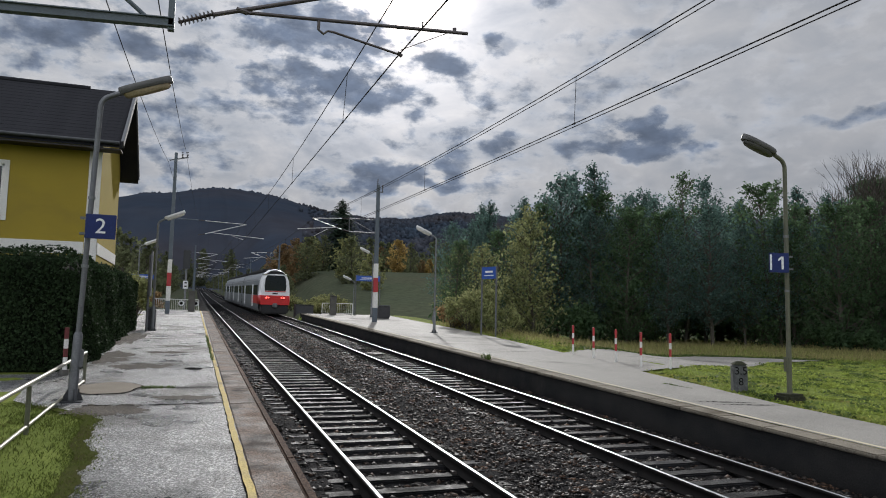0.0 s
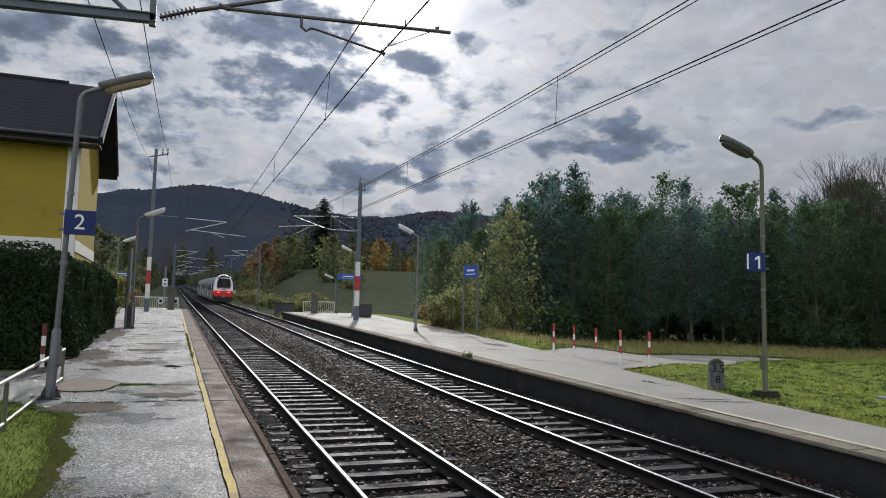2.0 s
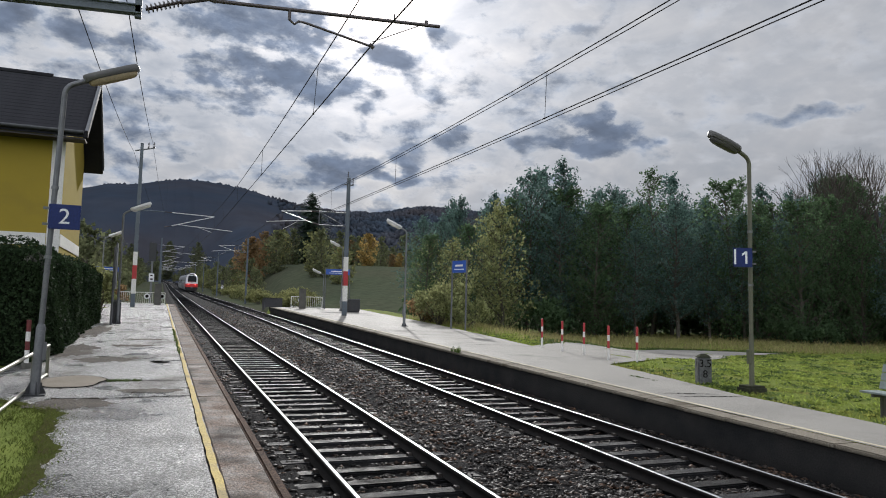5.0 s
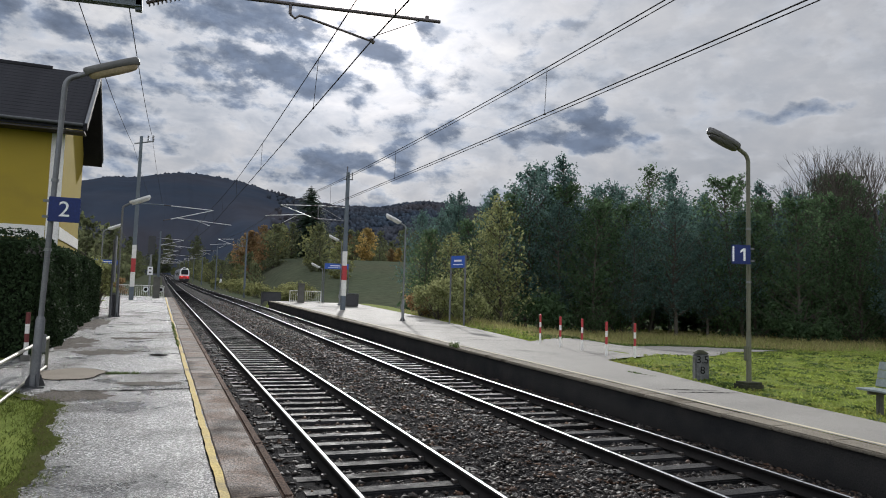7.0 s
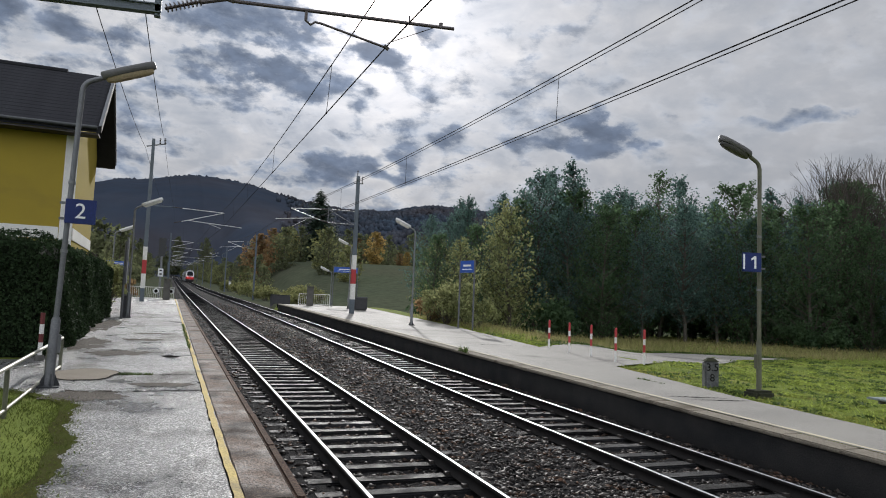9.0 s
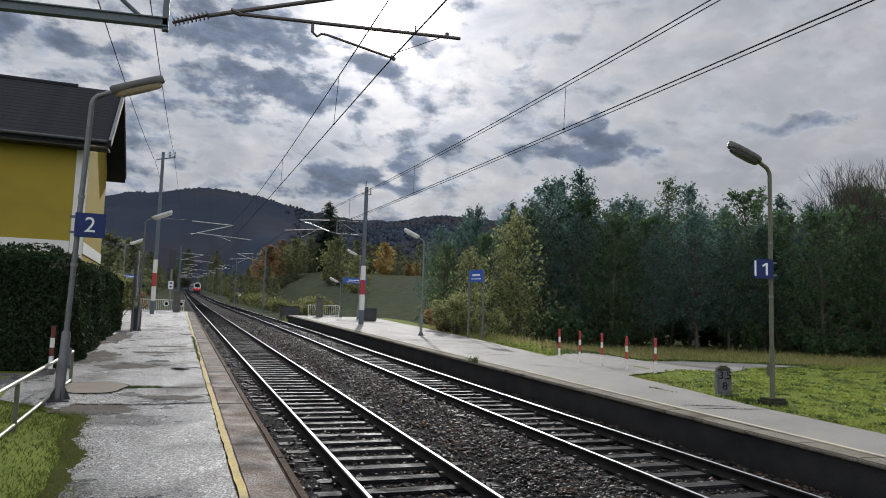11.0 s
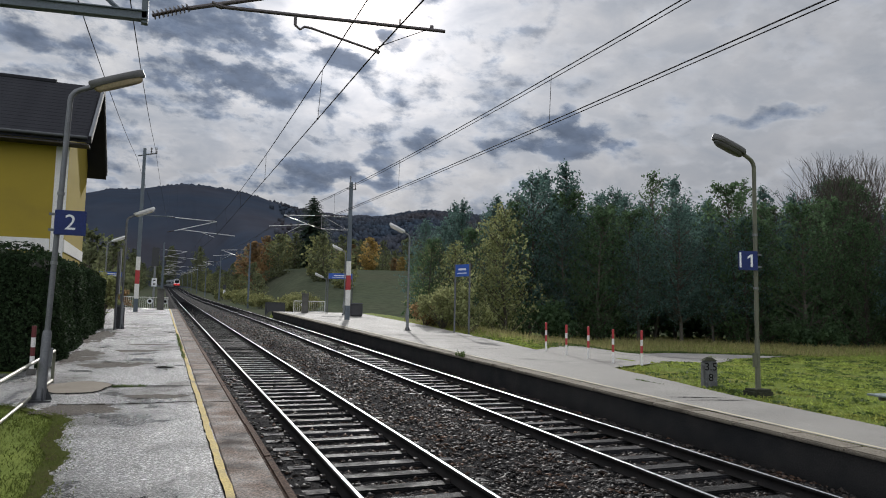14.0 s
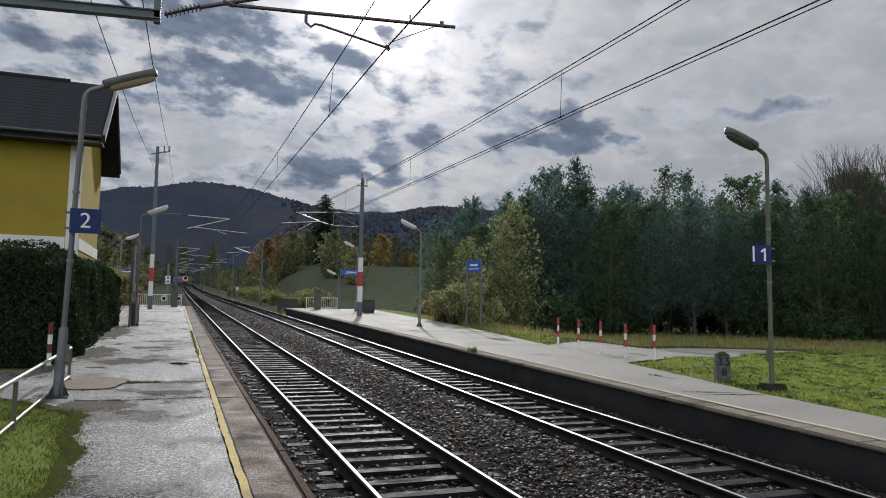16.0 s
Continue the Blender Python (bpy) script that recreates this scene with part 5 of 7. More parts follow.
def build_far_trees():
    rng = random.Random(5)
    g = "trees along the line"
    green = make_tree("roadside_tree", at_ground(-12, 95), "dull green tree beside the line", "leaf_far", 11, 3.6, 0.18, 0, 0.06, 84, 12, 0.34, 11, g)
    gold = make_tree("golden_tree", at_ground(*polar(15.6, 228)), "small golden-yellow autumn tree above the field", "leaf_gold", 11.0, 3.0, 0.16, 0, 0.10, 130, 22, 0.30, 12, g)
    rust = make_tree("rust_tree", at_ground(*polar(6.4, 190)), "tall orange-brown autumn tree", "leaf_orange", 14.5, 4.2, 0.24, 0, 0.12, 160, 24, 0.36, 13, g)
    yel = make_tree("yellowing_tree", at_ground(*polar(8.6, 200)), "yellow-green autumn tree in full leaf", "leaf_yellow", 10, 3.8, 0.16, 0, 0.06, 110, 12, 0.33, 14, g)
    sp = make_spruce("spruce", at_ground(*polar(11.0, 232)), "tall dark green spruce at the field", 24.0, 15, g)
    place_copies(sp, [(*polar(11.7, 262), 0.7), (*polar(20.5, 280), 0.7)], 50)
    a = [(*polar(b, r), s) for b, r, s in ((7.4, 225, 0.75), (13.2, 265, 0.75), (14.2, 280, 0.9), (17.6, 255, 0.45), (12.4, 285, 0.8))]
    place_copies(rust, a, 51)
    place_copies(gold, [(*polar(b, r), s) for b, r, s in ((18.2, 250, 0.6), (8.9, 215, 0.8))], 52)
    gr, ye = [], []
    for b in np.arange(9.5, 22, 0.9):
        gr.append((*polar(b, rng.uniform(245, 320)), rng.uniform(0.7, 1.2)))
        gr.append((*polar(b + 0.2, rng.uniform(260, 340)), rng.uniform(0.9, 1.4)))
        ye.append((*polar(b + 0.4, rng.uniform(238, 320)), rng.uniform(0.6, 1.1)))
    # both sides of the line, closing in on it far off
    for y in np.arange(85, 520, 14):
        c = x_left(y)
        gr.append((c - rng.uniform(10, 16), y, rng.uniform(0.6, 1.1)))
        if rng.random() < 0.5:
            gr.append((c - rng.uniform(16, 34), y, rng.uniform(0.8, 1.3)))
        c = x_right(y)
        if y > 130:
            (gr if rng.random() < 0.6 else ye).append((c + rng.uniform(8, 14), y, rng.uniform(0.4, 0.8)))
            (gr if rng.random() < 0.5 else ye).append((c + rng.uniform(14, 30), y, rng.uniform(0.6, 1.0)))
    for k in range(26):
        b = rng.uniform(-9, -4)
        gr.append((*polar(b, rng.uniform(230, 420)), rng.uniform(0.8, 1.4)))
    for k in range(20):
        x = -rng.uniform(9, 34)
        gr.append((x, rng.uniform(66, 120), rng.uniform(0.5, 0.9)))
    for k in range(14):
        gr.append((rng.uniform(-25, 30), rng.uniform(520, 600), rng.uniform(1.2, 1.7)))
    place_copies(green, gr, 53)
    place_copies(yel, ye, 54)
    # hedge-height bushes along the line
    bu = make_bush("lineside_bush", at_ground(12.8, 76), "yellowing leafy bush beside the track", "leaf_yellow", 2.0, 1.9, 9, "lineside bushes", 0.12)
    place_copies(bu, [(11.6, 72, 0.8), (13.8, 80, 1.1), (15.5, 84, 1.2), (11.9, 95, 0.9), (13, 104, 1.1), (12.2, 116, 1.1), (14, 126, 1.3), (17, 92, 1.2), (12.5, 140, 1.2), (12, 155, 1.2)], 55)
    bl = make_bush("garden_shrub", at_ground(-4.2, 62), "orange and green garden shrub by the fence", "leaf_orange", 1.4, 2.2, 10, "garden shrubs", 0.10)
    place_copies(bl, [(-3.4, 66.5, 0.9), (-6.0, 60, 1.2)], 56)
    wl = make_bush("garden_shrub", at_ground(-3.0, 42), "light leafy shrub behind the hedge", "leaf_birch", 0.9, 3.0, 12, "garden shrubs", 0.09)
    place_copies(wl, [(-3.5, 47, 1.0), (-3.9, 57, 1.0), (-5.6, 49, 1.3)], 57)


def build_hill_woods():
    """The woods on the hills: many small crowns in one mesh."""
    rng = np.random.default_rng(31)
    n = 22000
    a = rng.uniform(-0.45, 0.75, n)
    r = 300 + 860 * rng.random(n) ** 0.8
    ridge = rng.random(n) < 0.15
    r = np.where(ridge, 1050 + 110 * rng.random(n), r)
    x, y = r * np.sin(a), r * np.cos(a)
    keep = ~((np.abs(x - 5) < 16) & (y < 560)) & ~((x > 20) & (r < 330))
    keep &= ~((r < 1030) & (r > 420) & (rng.random(n) < np.clip(2.2 - 9.0 * a, 0.0, 1.0)))
    x, y, r = x[keep], y[keep], r[keep]
    n = len(x)
    z = ground_z(x, y)
    me = bmesh.new()
    bmesh.ops.create_uvsphere(me, u_segments=5, v_segments=3, radius=1)
    bmesh.ops.triangulate(me, faces=me.faces[:])
    sv = np.array([v.co[:] for v in me.verts])
    sf = np.array([[v.index for v in f.verts] for f in me.faces])
    me.free()
    s = 1.5 + 1.5 * rng.random(n)
    tall = np.where(rng.random(n) < 0.2, 1.4, 1.1)
    jit = 0.8 + 0.4 * rng.random((n, len(sv), 1))
    v = sv[None] * jit * (s[:, None, None] * np.stack([tall * 0 + 1, tall * 0 + 1, tall], -1)[:, None, :]) + np.stack([x, y, z + s * 0.7], -1)[:, None, :]
    f = (sf[None] + len(sv) * np.arange(n)[:, None, None]).reshape(-1, 3)
    tagged(raw("hill_woods", v.reshape(-1, 3), f, "hazy_wood", smooth=True), "distant autumn woods covering the hills", "woods", kind="stuff")


build_hill_woods()
build_far_trees()
build_woods()


# ---- hedges ----
def build_hedge(x0, x1, y0, y1, h, label, seed):
    rng = np.random.default_rng(seed)
    z0 = base_z((y0 + y1) / 2) + 0.3
    root = thing("hedge", (0, 0, 0), label, "hedge", "clipped hedges")
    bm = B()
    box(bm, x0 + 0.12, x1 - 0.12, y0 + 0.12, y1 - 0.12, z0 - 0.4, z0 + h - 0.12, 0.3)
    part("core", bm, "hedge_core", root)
    # leaves on the faces, with a soft uneven surface
    pts, nrm = [], []
    def face(o, u, w, nn, dens):
        n = int(np.linalg.norm(u) * np.linalg.norm(w) * dens)
        a, b = rng.random(n), rng.random(n)
        p = o + a[:, None] * u + b[:, None] * w
        bulge = 0.06 * np.sin(p[:, 0] * 2.3 + p[:, 1] * 1.9) + 0.05 * np.sin(p[:, 2] * 3.1 + p[:, 1] * 2.7)
        p = p + nn * (bulge + rng.normal(0, 0.03, n))[:, None]
        # round the shoulders
        t = np.clip((p[:, 2] - (z0 + h - 0.35)) / 0.35, 0, 1)
        cx, cy = (x0 + x1) / 2, (y0 + y1) / 2
        ex, ey = np.clip((np.abs(p[:, 0] - cx) - ((x1 - x0) / 2 - 0.35)) / 0.35, 0, 1), np.clip((np.abs(p[:, 1] - cy) - ((y1 - y0) / 2 - 0.35)) / 0.35, 0, 1)
        k = 0.15 * t ** 2 * np.maximum(ex, ey) ** 2
        p[:, 2] -= k * 1.2
        p[:, 0] -= np.sign(p[:, 0] - cx) * (k + 0.12 * ex ** 2 * ey ** 2)
        p[:, 1] -= np.sign(p[:, 1] - cy) * (k + 0.12 * ex ** 2 * ey ** 2)
        pts.append(p)
        nrm.append(np.tile(nn, (n, 1)))
    X, Yv, Zv = np.array([x1 - x0, 0, 0.0]), np.array([0, y1 - y0, 0.0]), np.array([0, 0, h])
    o = np.array([x0, y0, z0])
    near = min(1.0, 20.0 / max(y0, 1))
    face(o, X, Zv, np.array([0, -1.0, 0]), 1000 * near)
    face(o + X, Yv, Zv, np.array([1.0, 0, 0]), 1000 * near)
    face(o + Zv, X, Yv, np.array([0, 0, 1.0]), 420 * near)
    p, nn = np.concatenate(pts), np.concatenate(nrm)
    n = len(p)
    a = rng.normal(0, 1, (n, 3)) + nn * 0.2
    a /= np.linalg.norm(a, axis=1)[:, None]
    b = np.cross(a, nn + rng.normal(0, 0.5, (n, 3)))
    b /= np.linalg.norm(b, axis=1)[:, None] + 1e-9
    s = (0.037 * (0.6 + 0.8 * rng.random(n)))[:, None]
    v = np.stack([p - a * s, p + b * s * 0.6, p + a * s, p - b * s * 0.6], 1).reshape(-1, 3)
    i = 4 * np.arange(n)[:, None]
    raw("foliage", v, np.concatenate([i + [0, 1, 2], i + [0, 2, 3]]), "hedge_leaf", root)


build_hedge(-13.0, -2.30, 17.4, 25.6, 2.62, "tall clipped dark green hedge with rounded shoulders", 61)
build_hedge(-6.5, -2.42, 26.6, 35.5, 2.48, "clipped dark green hedge beside the station house", 62)


# ---- station house ----
def build_house():
    X0, XG, Y0, Y1 = -15.0, -3.55, 29.75, 36.35
    zb, ze, zr, ym = 0.9, 8.75, 11.62, 33.05
    root = thing("station_house", (0, 0, 0), "yellow rendered station house with white trim and a dark roof", "house")
    bm = B()
    box(bm, X0, XG, Y0, Y1, zb, ze)
    body = part("wall", bm, "house_yellow", root, "yellow rendered wall")
    bm = B()
    v = [bm.verts.new(c) for c in ((XG, Y0, ze), (XG, Y1, ze), (XG, ym, zr - 0.25), (XG - 0.3, Y0, ze), (XG - 0.3, Y1, ze), (XG - 0.3, ym, zr - 0.25))]
    for q in ((0, 1, 2), (3, 5, 4), (0, 2, 5, 3), (1, 4, 5, 2), (0, 3, 4, 1)):
        bm.faces.new([v[i] for i in q])
    part("gable", bm, "house_yellow", root)
    xo, yo0, yo1, zo = -2.80, 29.0, 37.15, 8.55
    th = 0.22
    for ya, name in ((yo0, "roof"), (yo1, "roof")):
        bm = B()
        vs = []
        for x in (X0 - 0.5, xo):
            for (yy, zz) in ((ya, zo), (ym, zr), (ym, zr - th), (ya, zo - th)):
                vs.append(bm.verts.new((x, yy, zz)))
        for q in ((0, 1, 5, 4), (1, 2, 6, 5), (2, 3, 7, 6), (3, 0, 4, 7), (0, 3, 2, 1), (4, 5, 6, 7)):
            bm.faces.new([vs[i] for i in q])
        rf = part(name, bm, "roof", root, "dark grey tiled roof slope")
    # courses of tiles on the slope that faces the platform's near end
    n = 16
    L = math.hypot(ym - yo0, zr - zo)
    for k in range(n):
        t = k / n
        y, z = yo0 + (ym - yo0) * t, zo + (zr - zo) * t
        ang = math.degrees(math.atan2(zr - zo, ym - yo0))
        bm = box(B(), X0 - 0.5, xo - 0.12, 0, L / n + 0.03, 0.004, 0.026, 0.0)
        ob = part("tile_course", bm, "roof", root)
        ob.matrix_basis = pose(0, y, z, ang - 1.2, 0, 0)
    part("ridge_cap", rod(B(), (X0, ym, zr + 0.02), (-4.6, ym, zr + 0.02), 0.12, seg=10), "roof", root)
    for ya in (yo0, yo1):
        bm = B()
        d = Vector((0, ym - ya, zr - zo))
        ang = math.degrees(math.atan2(zr - zo, ym - ya))
        box(bm, xo, xo + 0.035, 0, d.length, -0.26, 0.03, 0.006)
        ob = part("verge_board", bm, "wood_dark", root)
        ob.matrix_basis = pose(0, ya, zo, ang, 0, 0)
        box_m = B()
        box(box_m, xo - 0.06, xo + 0.05, 0, d.length, 0.034, 0.055, 0.004)
        ob = part("verge_flashing", box_m, "galv", root, "pale metal verge flashing")
        ob.matrix_basis = pose(0, ya, zo, ang, 0, 0)
    # eaves soffit, gutter and downpipe
    part("soffit", box(B(), X0, xo - 0.05, yo0 + 0.02, Y0, zo - 0.30, zo - 0.24), "wood_dark", root)
    bm = B()
    tube(bm, [(X0, yo0 - 0.07, zo - 0.05), (xo - 0.1, yo0 - 0.07, zo - 0.05)], 0.07, 10)
    part("gutter", bm, "dark_metal", root)
    # white corner pilaster, band and window
    part("corner_trim", box(B(), XG - 0.44, XG - 0.002, Y0 - 0.025, Y0 - 0.001, zb, ze - 0.2, 0.004), "house_white", root, "white corner strip")
    part("band", box(B(), X0, XG - 0.46, Y0 - 0.03, Y0 - 0.001, 4.28, 4.74, 0.006), "house_white", root, "white string course")
    part("band", box(B(), XG + 0.001, XG + 0.03, Y0, Y1, 4.28, 4.74, 0.006), "house_white", root, "white string course")
    for xc in (-7.42, -10.7):
        bm = B()
        z0, z1, w = 5.55, 7.5, 0.62
        for a in ((xc - w - 0.16, xc - w, z0 - 0.14, z1 + 0.16), (xc + w, xc + w + 0.16, z0 - 0.14, z1 + 0.16), (xc - w, xc + w, z1, z1 + 0.16), (xc - w, xc + w, z0 - 0.14, z0)):
            box(bm, a[0], a[1], Y0 - 0.035, Y0 - 0.001, a[2], a[3], 0.004)
        win = part("window", bm, "house_white", root, "white painted window surround")
        part("pane", box(B(), xc - w + 0.08, xc + w - 0.08, Y0 - 0.012, Y0 - 0.004, z0 + 0.08, z1 - 0.08), "glass_dark", win)
        bm = B()
        for a in ((xc - w, xc - w + 0.08, z0, z1), (xc + w - 0.08, xc + w, z0, z1), (xc - w, xc + w, z0, z0 + 0.08), (xc - w, xc + w, z1 - 0.08, z1), (xc - 0.03, xc + 0.03, z0, z1)):
            box(bm, a[0], a[1], Y0 - 0.024, Y0 - 0.002, a[2], a[3], 0.003)
        part("sash", bm, "house_white", win)
    bm = B()
    v = [bm.verts.new(c) for c in ((X0, Y0, ze), (X0, Y1, ze), (X0, ym, zr - 0.25))]
    bm.faces.new(v)
    part("gable", bm, "house_yellow", root)


build_house()


# ---- platform lamps ----
def build_lamp(m, label, sign=None, plinth=False, material="galv", group="platform lamps", h=5.2, lens_mat="lens_shaded", rise=24):
    root = thing("platform_lamp", m, label, "street lamp", group)
    part("pole_base", tube(B(), [(0, 0, -0.1), (0, 0, 1.08), (0, 0, 1.13)], [0.055, 0.053, 0.05] if plinth else [0.075, 0.072, 0.055], 14), material, root, smooth=True)
    arc = [(0, 0, 1.12), (0, 0, h - 0.25)]
    for k in range(1, 8):
        a = radians(90 - 62 * k / 7)
        arc.append((0.20 - 0.20 * math.sin(a), 0, h - 0.25 + 0.22 * math.cos(a)))
    ex, ez = arc[-1][0], arc[-1][2]
    arc.append((ex + 0.25, 0, ez + 0.13))
    part("pole", tube(B(), arc, 0.044, 12), material, root, smooth=True)
    # flat round-ended head, rising outwards
    bm = B()
    n = 24
    rings = []
    for s, zz in ((0.86, -0.035), (1.0, 0.0), (0.97, 0.05), (0.78, 0.085), (0.4, 0.10)):
        ring = []
        for k in range(n):
            a = 2 * math.pi * k / n
            cx = 0.46 * math.copysign(abs(math.cos(a)) ** 0.7, math.cos(a))
            cy = 0.125 * math.copysign(abs(math.sin(a)) ** 0.8, math.sin(a))
            ring.append(bm.verts.new((cx * (0.92 + 0.08 * s), cy * s, zz)))
        rings.append(ring)
    for r0, r1 in zip(rings, rings[1:]):
        for k in range(n):
            bm.faces.new((r0[k], r0[(k + 1) % n], r1[(k + 1) % n], r1[k]))
    bm.faces.new(rings[0][::-1])
    bm.faces.new(rings[-1])
    tilt = pose(ex + 0.58, 0, ez + 0.13 + 0.33 * math.tan(radians(rise)), 0, -rise, 0)
    pale = lens_mat == "lens_glint"
    head = part("lamp_head", bm, "lamp_glint" if pale else "lamp_house", root, "pale metal lamp housing" if pale else "weathered grey lamp housing", smooth=True)
    head.matrix_basis = tilt
    bm = B()
    rings = []
    for s, zz in ((1.0, -0.034), (0.97, -0.085), (0.75, -0.115), (0.3, -0.125)):
        ring = [bm.verts.new((0.40 * s ** 0.4 * math.copysign(abs(math.cos(2 * math.pi * k / n)) ** 0.7, math.cos(2 * math.pi * k / n)), 0.100 * s * math.sin(2 * math.pi * k / n), zz)) for k in range(n)]
        rings.append(ring)
    for r0, r1 in zip(rings, rings[1:]):
        for k in range(n):
            bm.faces.new((r0[k], r0[(k + 1) % n], r1[(k + 1) % n], r1[k]))
    bm.faces.new(rings[-1])
    lens = part("diffuser", bm, lens_mat, head, "yellowed translucent cover", smooth=True)
    for z in (2.2, 3.35):
        part("clamp", rod(B(), (0, 0, z), (0, 0, z + 0.05), 0.058, seg=12), "galv_dark", root)
    part("cable_box", box(B(), 0.05, 0.11, -0.04, 0.04, 0.55, 0.85, 0.01), material, root)
    if plinth:
        part("plinth", box(B(), -0.24, 0.24, -0.22, 0.22, -0.15, 0.10, 0.05), "moss_concrete", root, "mossy concrete foot")
    else:
        bm = box(B(), -0.16, 0.16, -0.16, 0.16, -0.02, 0.02, 0.006)
        for a in range(4):
            q = pose(0, 0, 0, 0, 0, 90 * a + 20)
            vs = [bm.verts.new(q @ Vector(c)) for c in ((0.06, -0.008, 0.02), (0.17, -0.008, 0.02), (0.06, -0.008, 0.24), (0.06, 0.008, 0.02), (0.17, 0.008, 0.02), (0.06, 0.008, 0.24))]
            for f in ((0, 1, 2), (3, 5, 4), (0, 3, 4, 1), (1, 4, 5, 2), (2, 5, 3, 0)):
                bm.faces.new([vs[i] for i in f])
        part("foot_plate", bm, "dark_metal", root)
    return root


def build_number_sign(m, body, label, shift=0.0, side=-1, w=0.28):
    root = thing("platform_sign", m, label, "sign", "platform number signs")
    part("panel", box(B(), -w, w, -0.018, 0.018, -0.205, 0.205, 0.008), "sign_blue", root, "dark blue panel")
    if body == "1":
        bm = box(B(), shift - 0.005, shift + 0.042, -0.023, -0.019, -0.135, 0.13)
        fl = [bm.verts.new(c) for c in ((shift - 0.005, -0.022, 0.13), (shift - 0.005, -0.022, 0.075), (shift - 0.075, -0.022, 0.035), (shift - 0.075, -0.022, 0.078))]
        bm.faces.new(fl)
        part("figure_one", bm, "sign_white", root, "white figure one")
    else:
        text(body, 0.36, pose(shift, -0.021, -0.005, 90, 0, 0), "sign_white", root)
    for z in (-0.13, 0.13):
        bm = box(B(), min(side * (w - 0.01), side * (w + 0.08)), max(side * (w - 0.01), side * (w + 0.08)), -0.03, 0.03, z - 0.02, z + 0.02, 0.004)
        part("bracket", bm, "galv", root)
    return root


zl = lambda y: base_z(y) + HL
zr_ = lambda y: base_z(y) + HR
build_lamp(pose(-1.72, 13.05, zl(13.05), 0, 1.5, 3), "grey steel platform lamp with a yellowed cover, carrying a blue sign", lens_mat="lamp_lens")
build_lamp(pose(11.84, 11.62, zr_(11.62), 0, 0, 180), "grey-green steel platform lamp on a mossy concrete foot", plinth=True, material="pole_green", h=5.08, rise=18)
build_lamp(pose(11.75, 34.5, zr_(34.5), 0, 0, 180), "thin grey platform lamp on the far platform", material="galv_dark", h=5.0, lens_mat="lens_glint")
build_lamp(pose(13.75, 56.5, zr_(56.5), 0, 0, 180), "far grey platform lamp beyond the mast", material="galv_dark", lens_mat="lens_glint")
build_lamp(pose(-1.60, 33.6, zl(33.6), 0, 0, 5), "slim grey platform lamp by the hedge", material="galv_dark", h=4.92, lens_mat="lens_glint")
build_lamp(pose(-3.6, 52.0, zl(52), 0, 0, 5), "far slim grey platform lamp", material="galv_dark", h=4.75, lens_mat="lens_glint")
build_lamp(pose(14.4, 66.5, float(ground_z(14.4, 66.5)), 0, 0, 180), "low grey path lamp beyond the far platform", material="galv_dark", h=3.4, lens_mat="lens_glint")
build_number_sign(pose(-1.455, 12.97, base_z(13) + 3.27, 0, 0, 0), "2", "dark blue platform sign with a white number two", w=0.235)
s1 = build_number_sign(pose(11.53, 11.52, base_z(11.6) + 3.20, 0, 0, -14), "1", "dark blue platform sign with a white number one", 0.05, 1, 0.215)
part("white_bar", box(B(), -0.205, -0.165, -0.024, -0.019, -0.15, 0.17), "sign_white", s1, "white bar")


# ---- masts and overhead line ----
def build_mast(x, y, h, zlev, label, bands=True, w=0.30):
    root = thing("line_mast", (x, y, base_z(y) + zlev), label, "mast", "overhead line masts")
    bm = B()
    r = bmesh.ops.create_cone(bm, cap_ends=True, segments=4, radius1=w * 0.72, radius2=w * 0.5, depth=h + 0.6, matrix=Matrix.Translation((0, 0, h / 2 - 0.3)) @ Matrix.Rotation(math.pi / 4, 4, "Z"))
    bmesh.ops.bevel(bm, geom=bm.edges[:], offset=0.015, segments=1, affect="EDGES")
    part("pole", bm, "mast_grey", root)
    if bands:
        for z0, z1, c in ((0.95, 2.0, "white_paint"), (2.0, 2.98, "red_paint"), (2.98, 3.95, "white_paint")):
            f0, f1 = w * 0.72 - (w * 0.22) * z0 / h + 0.006, w * 0.72 - (w * 0.22) * z1 / h + 0.006
            bm = B()
            bmesh.ops.create_cone(bm, cap_ends=True, segments=4, radius1=f0, radius2=f1, depth=z1 - z0, matrix=Matrix.Translation((0, 0, (z0 + z1) / 2)) @ Matrix.Rotation(math.pi / 4, 4, "Z"))
            part("band", bm, c, root, "red warning band" if c == "red_paint" else "white warning band")
    return root


def sheds(bm, p0, p1, n=7, r=0.06):
    p0, p1 = Vector(p0), Vector(p1)
    rod(bm, p0, p1, 0.022, seg=8)
    for k in range(n):
        a = p0.lerp(p1, (k + 0.5) / n)
        d = (p1 - p0).normalized() * 0.008
        rod(bm, a - d, a + d, r, r * 0.8, seg=12)
    return bm


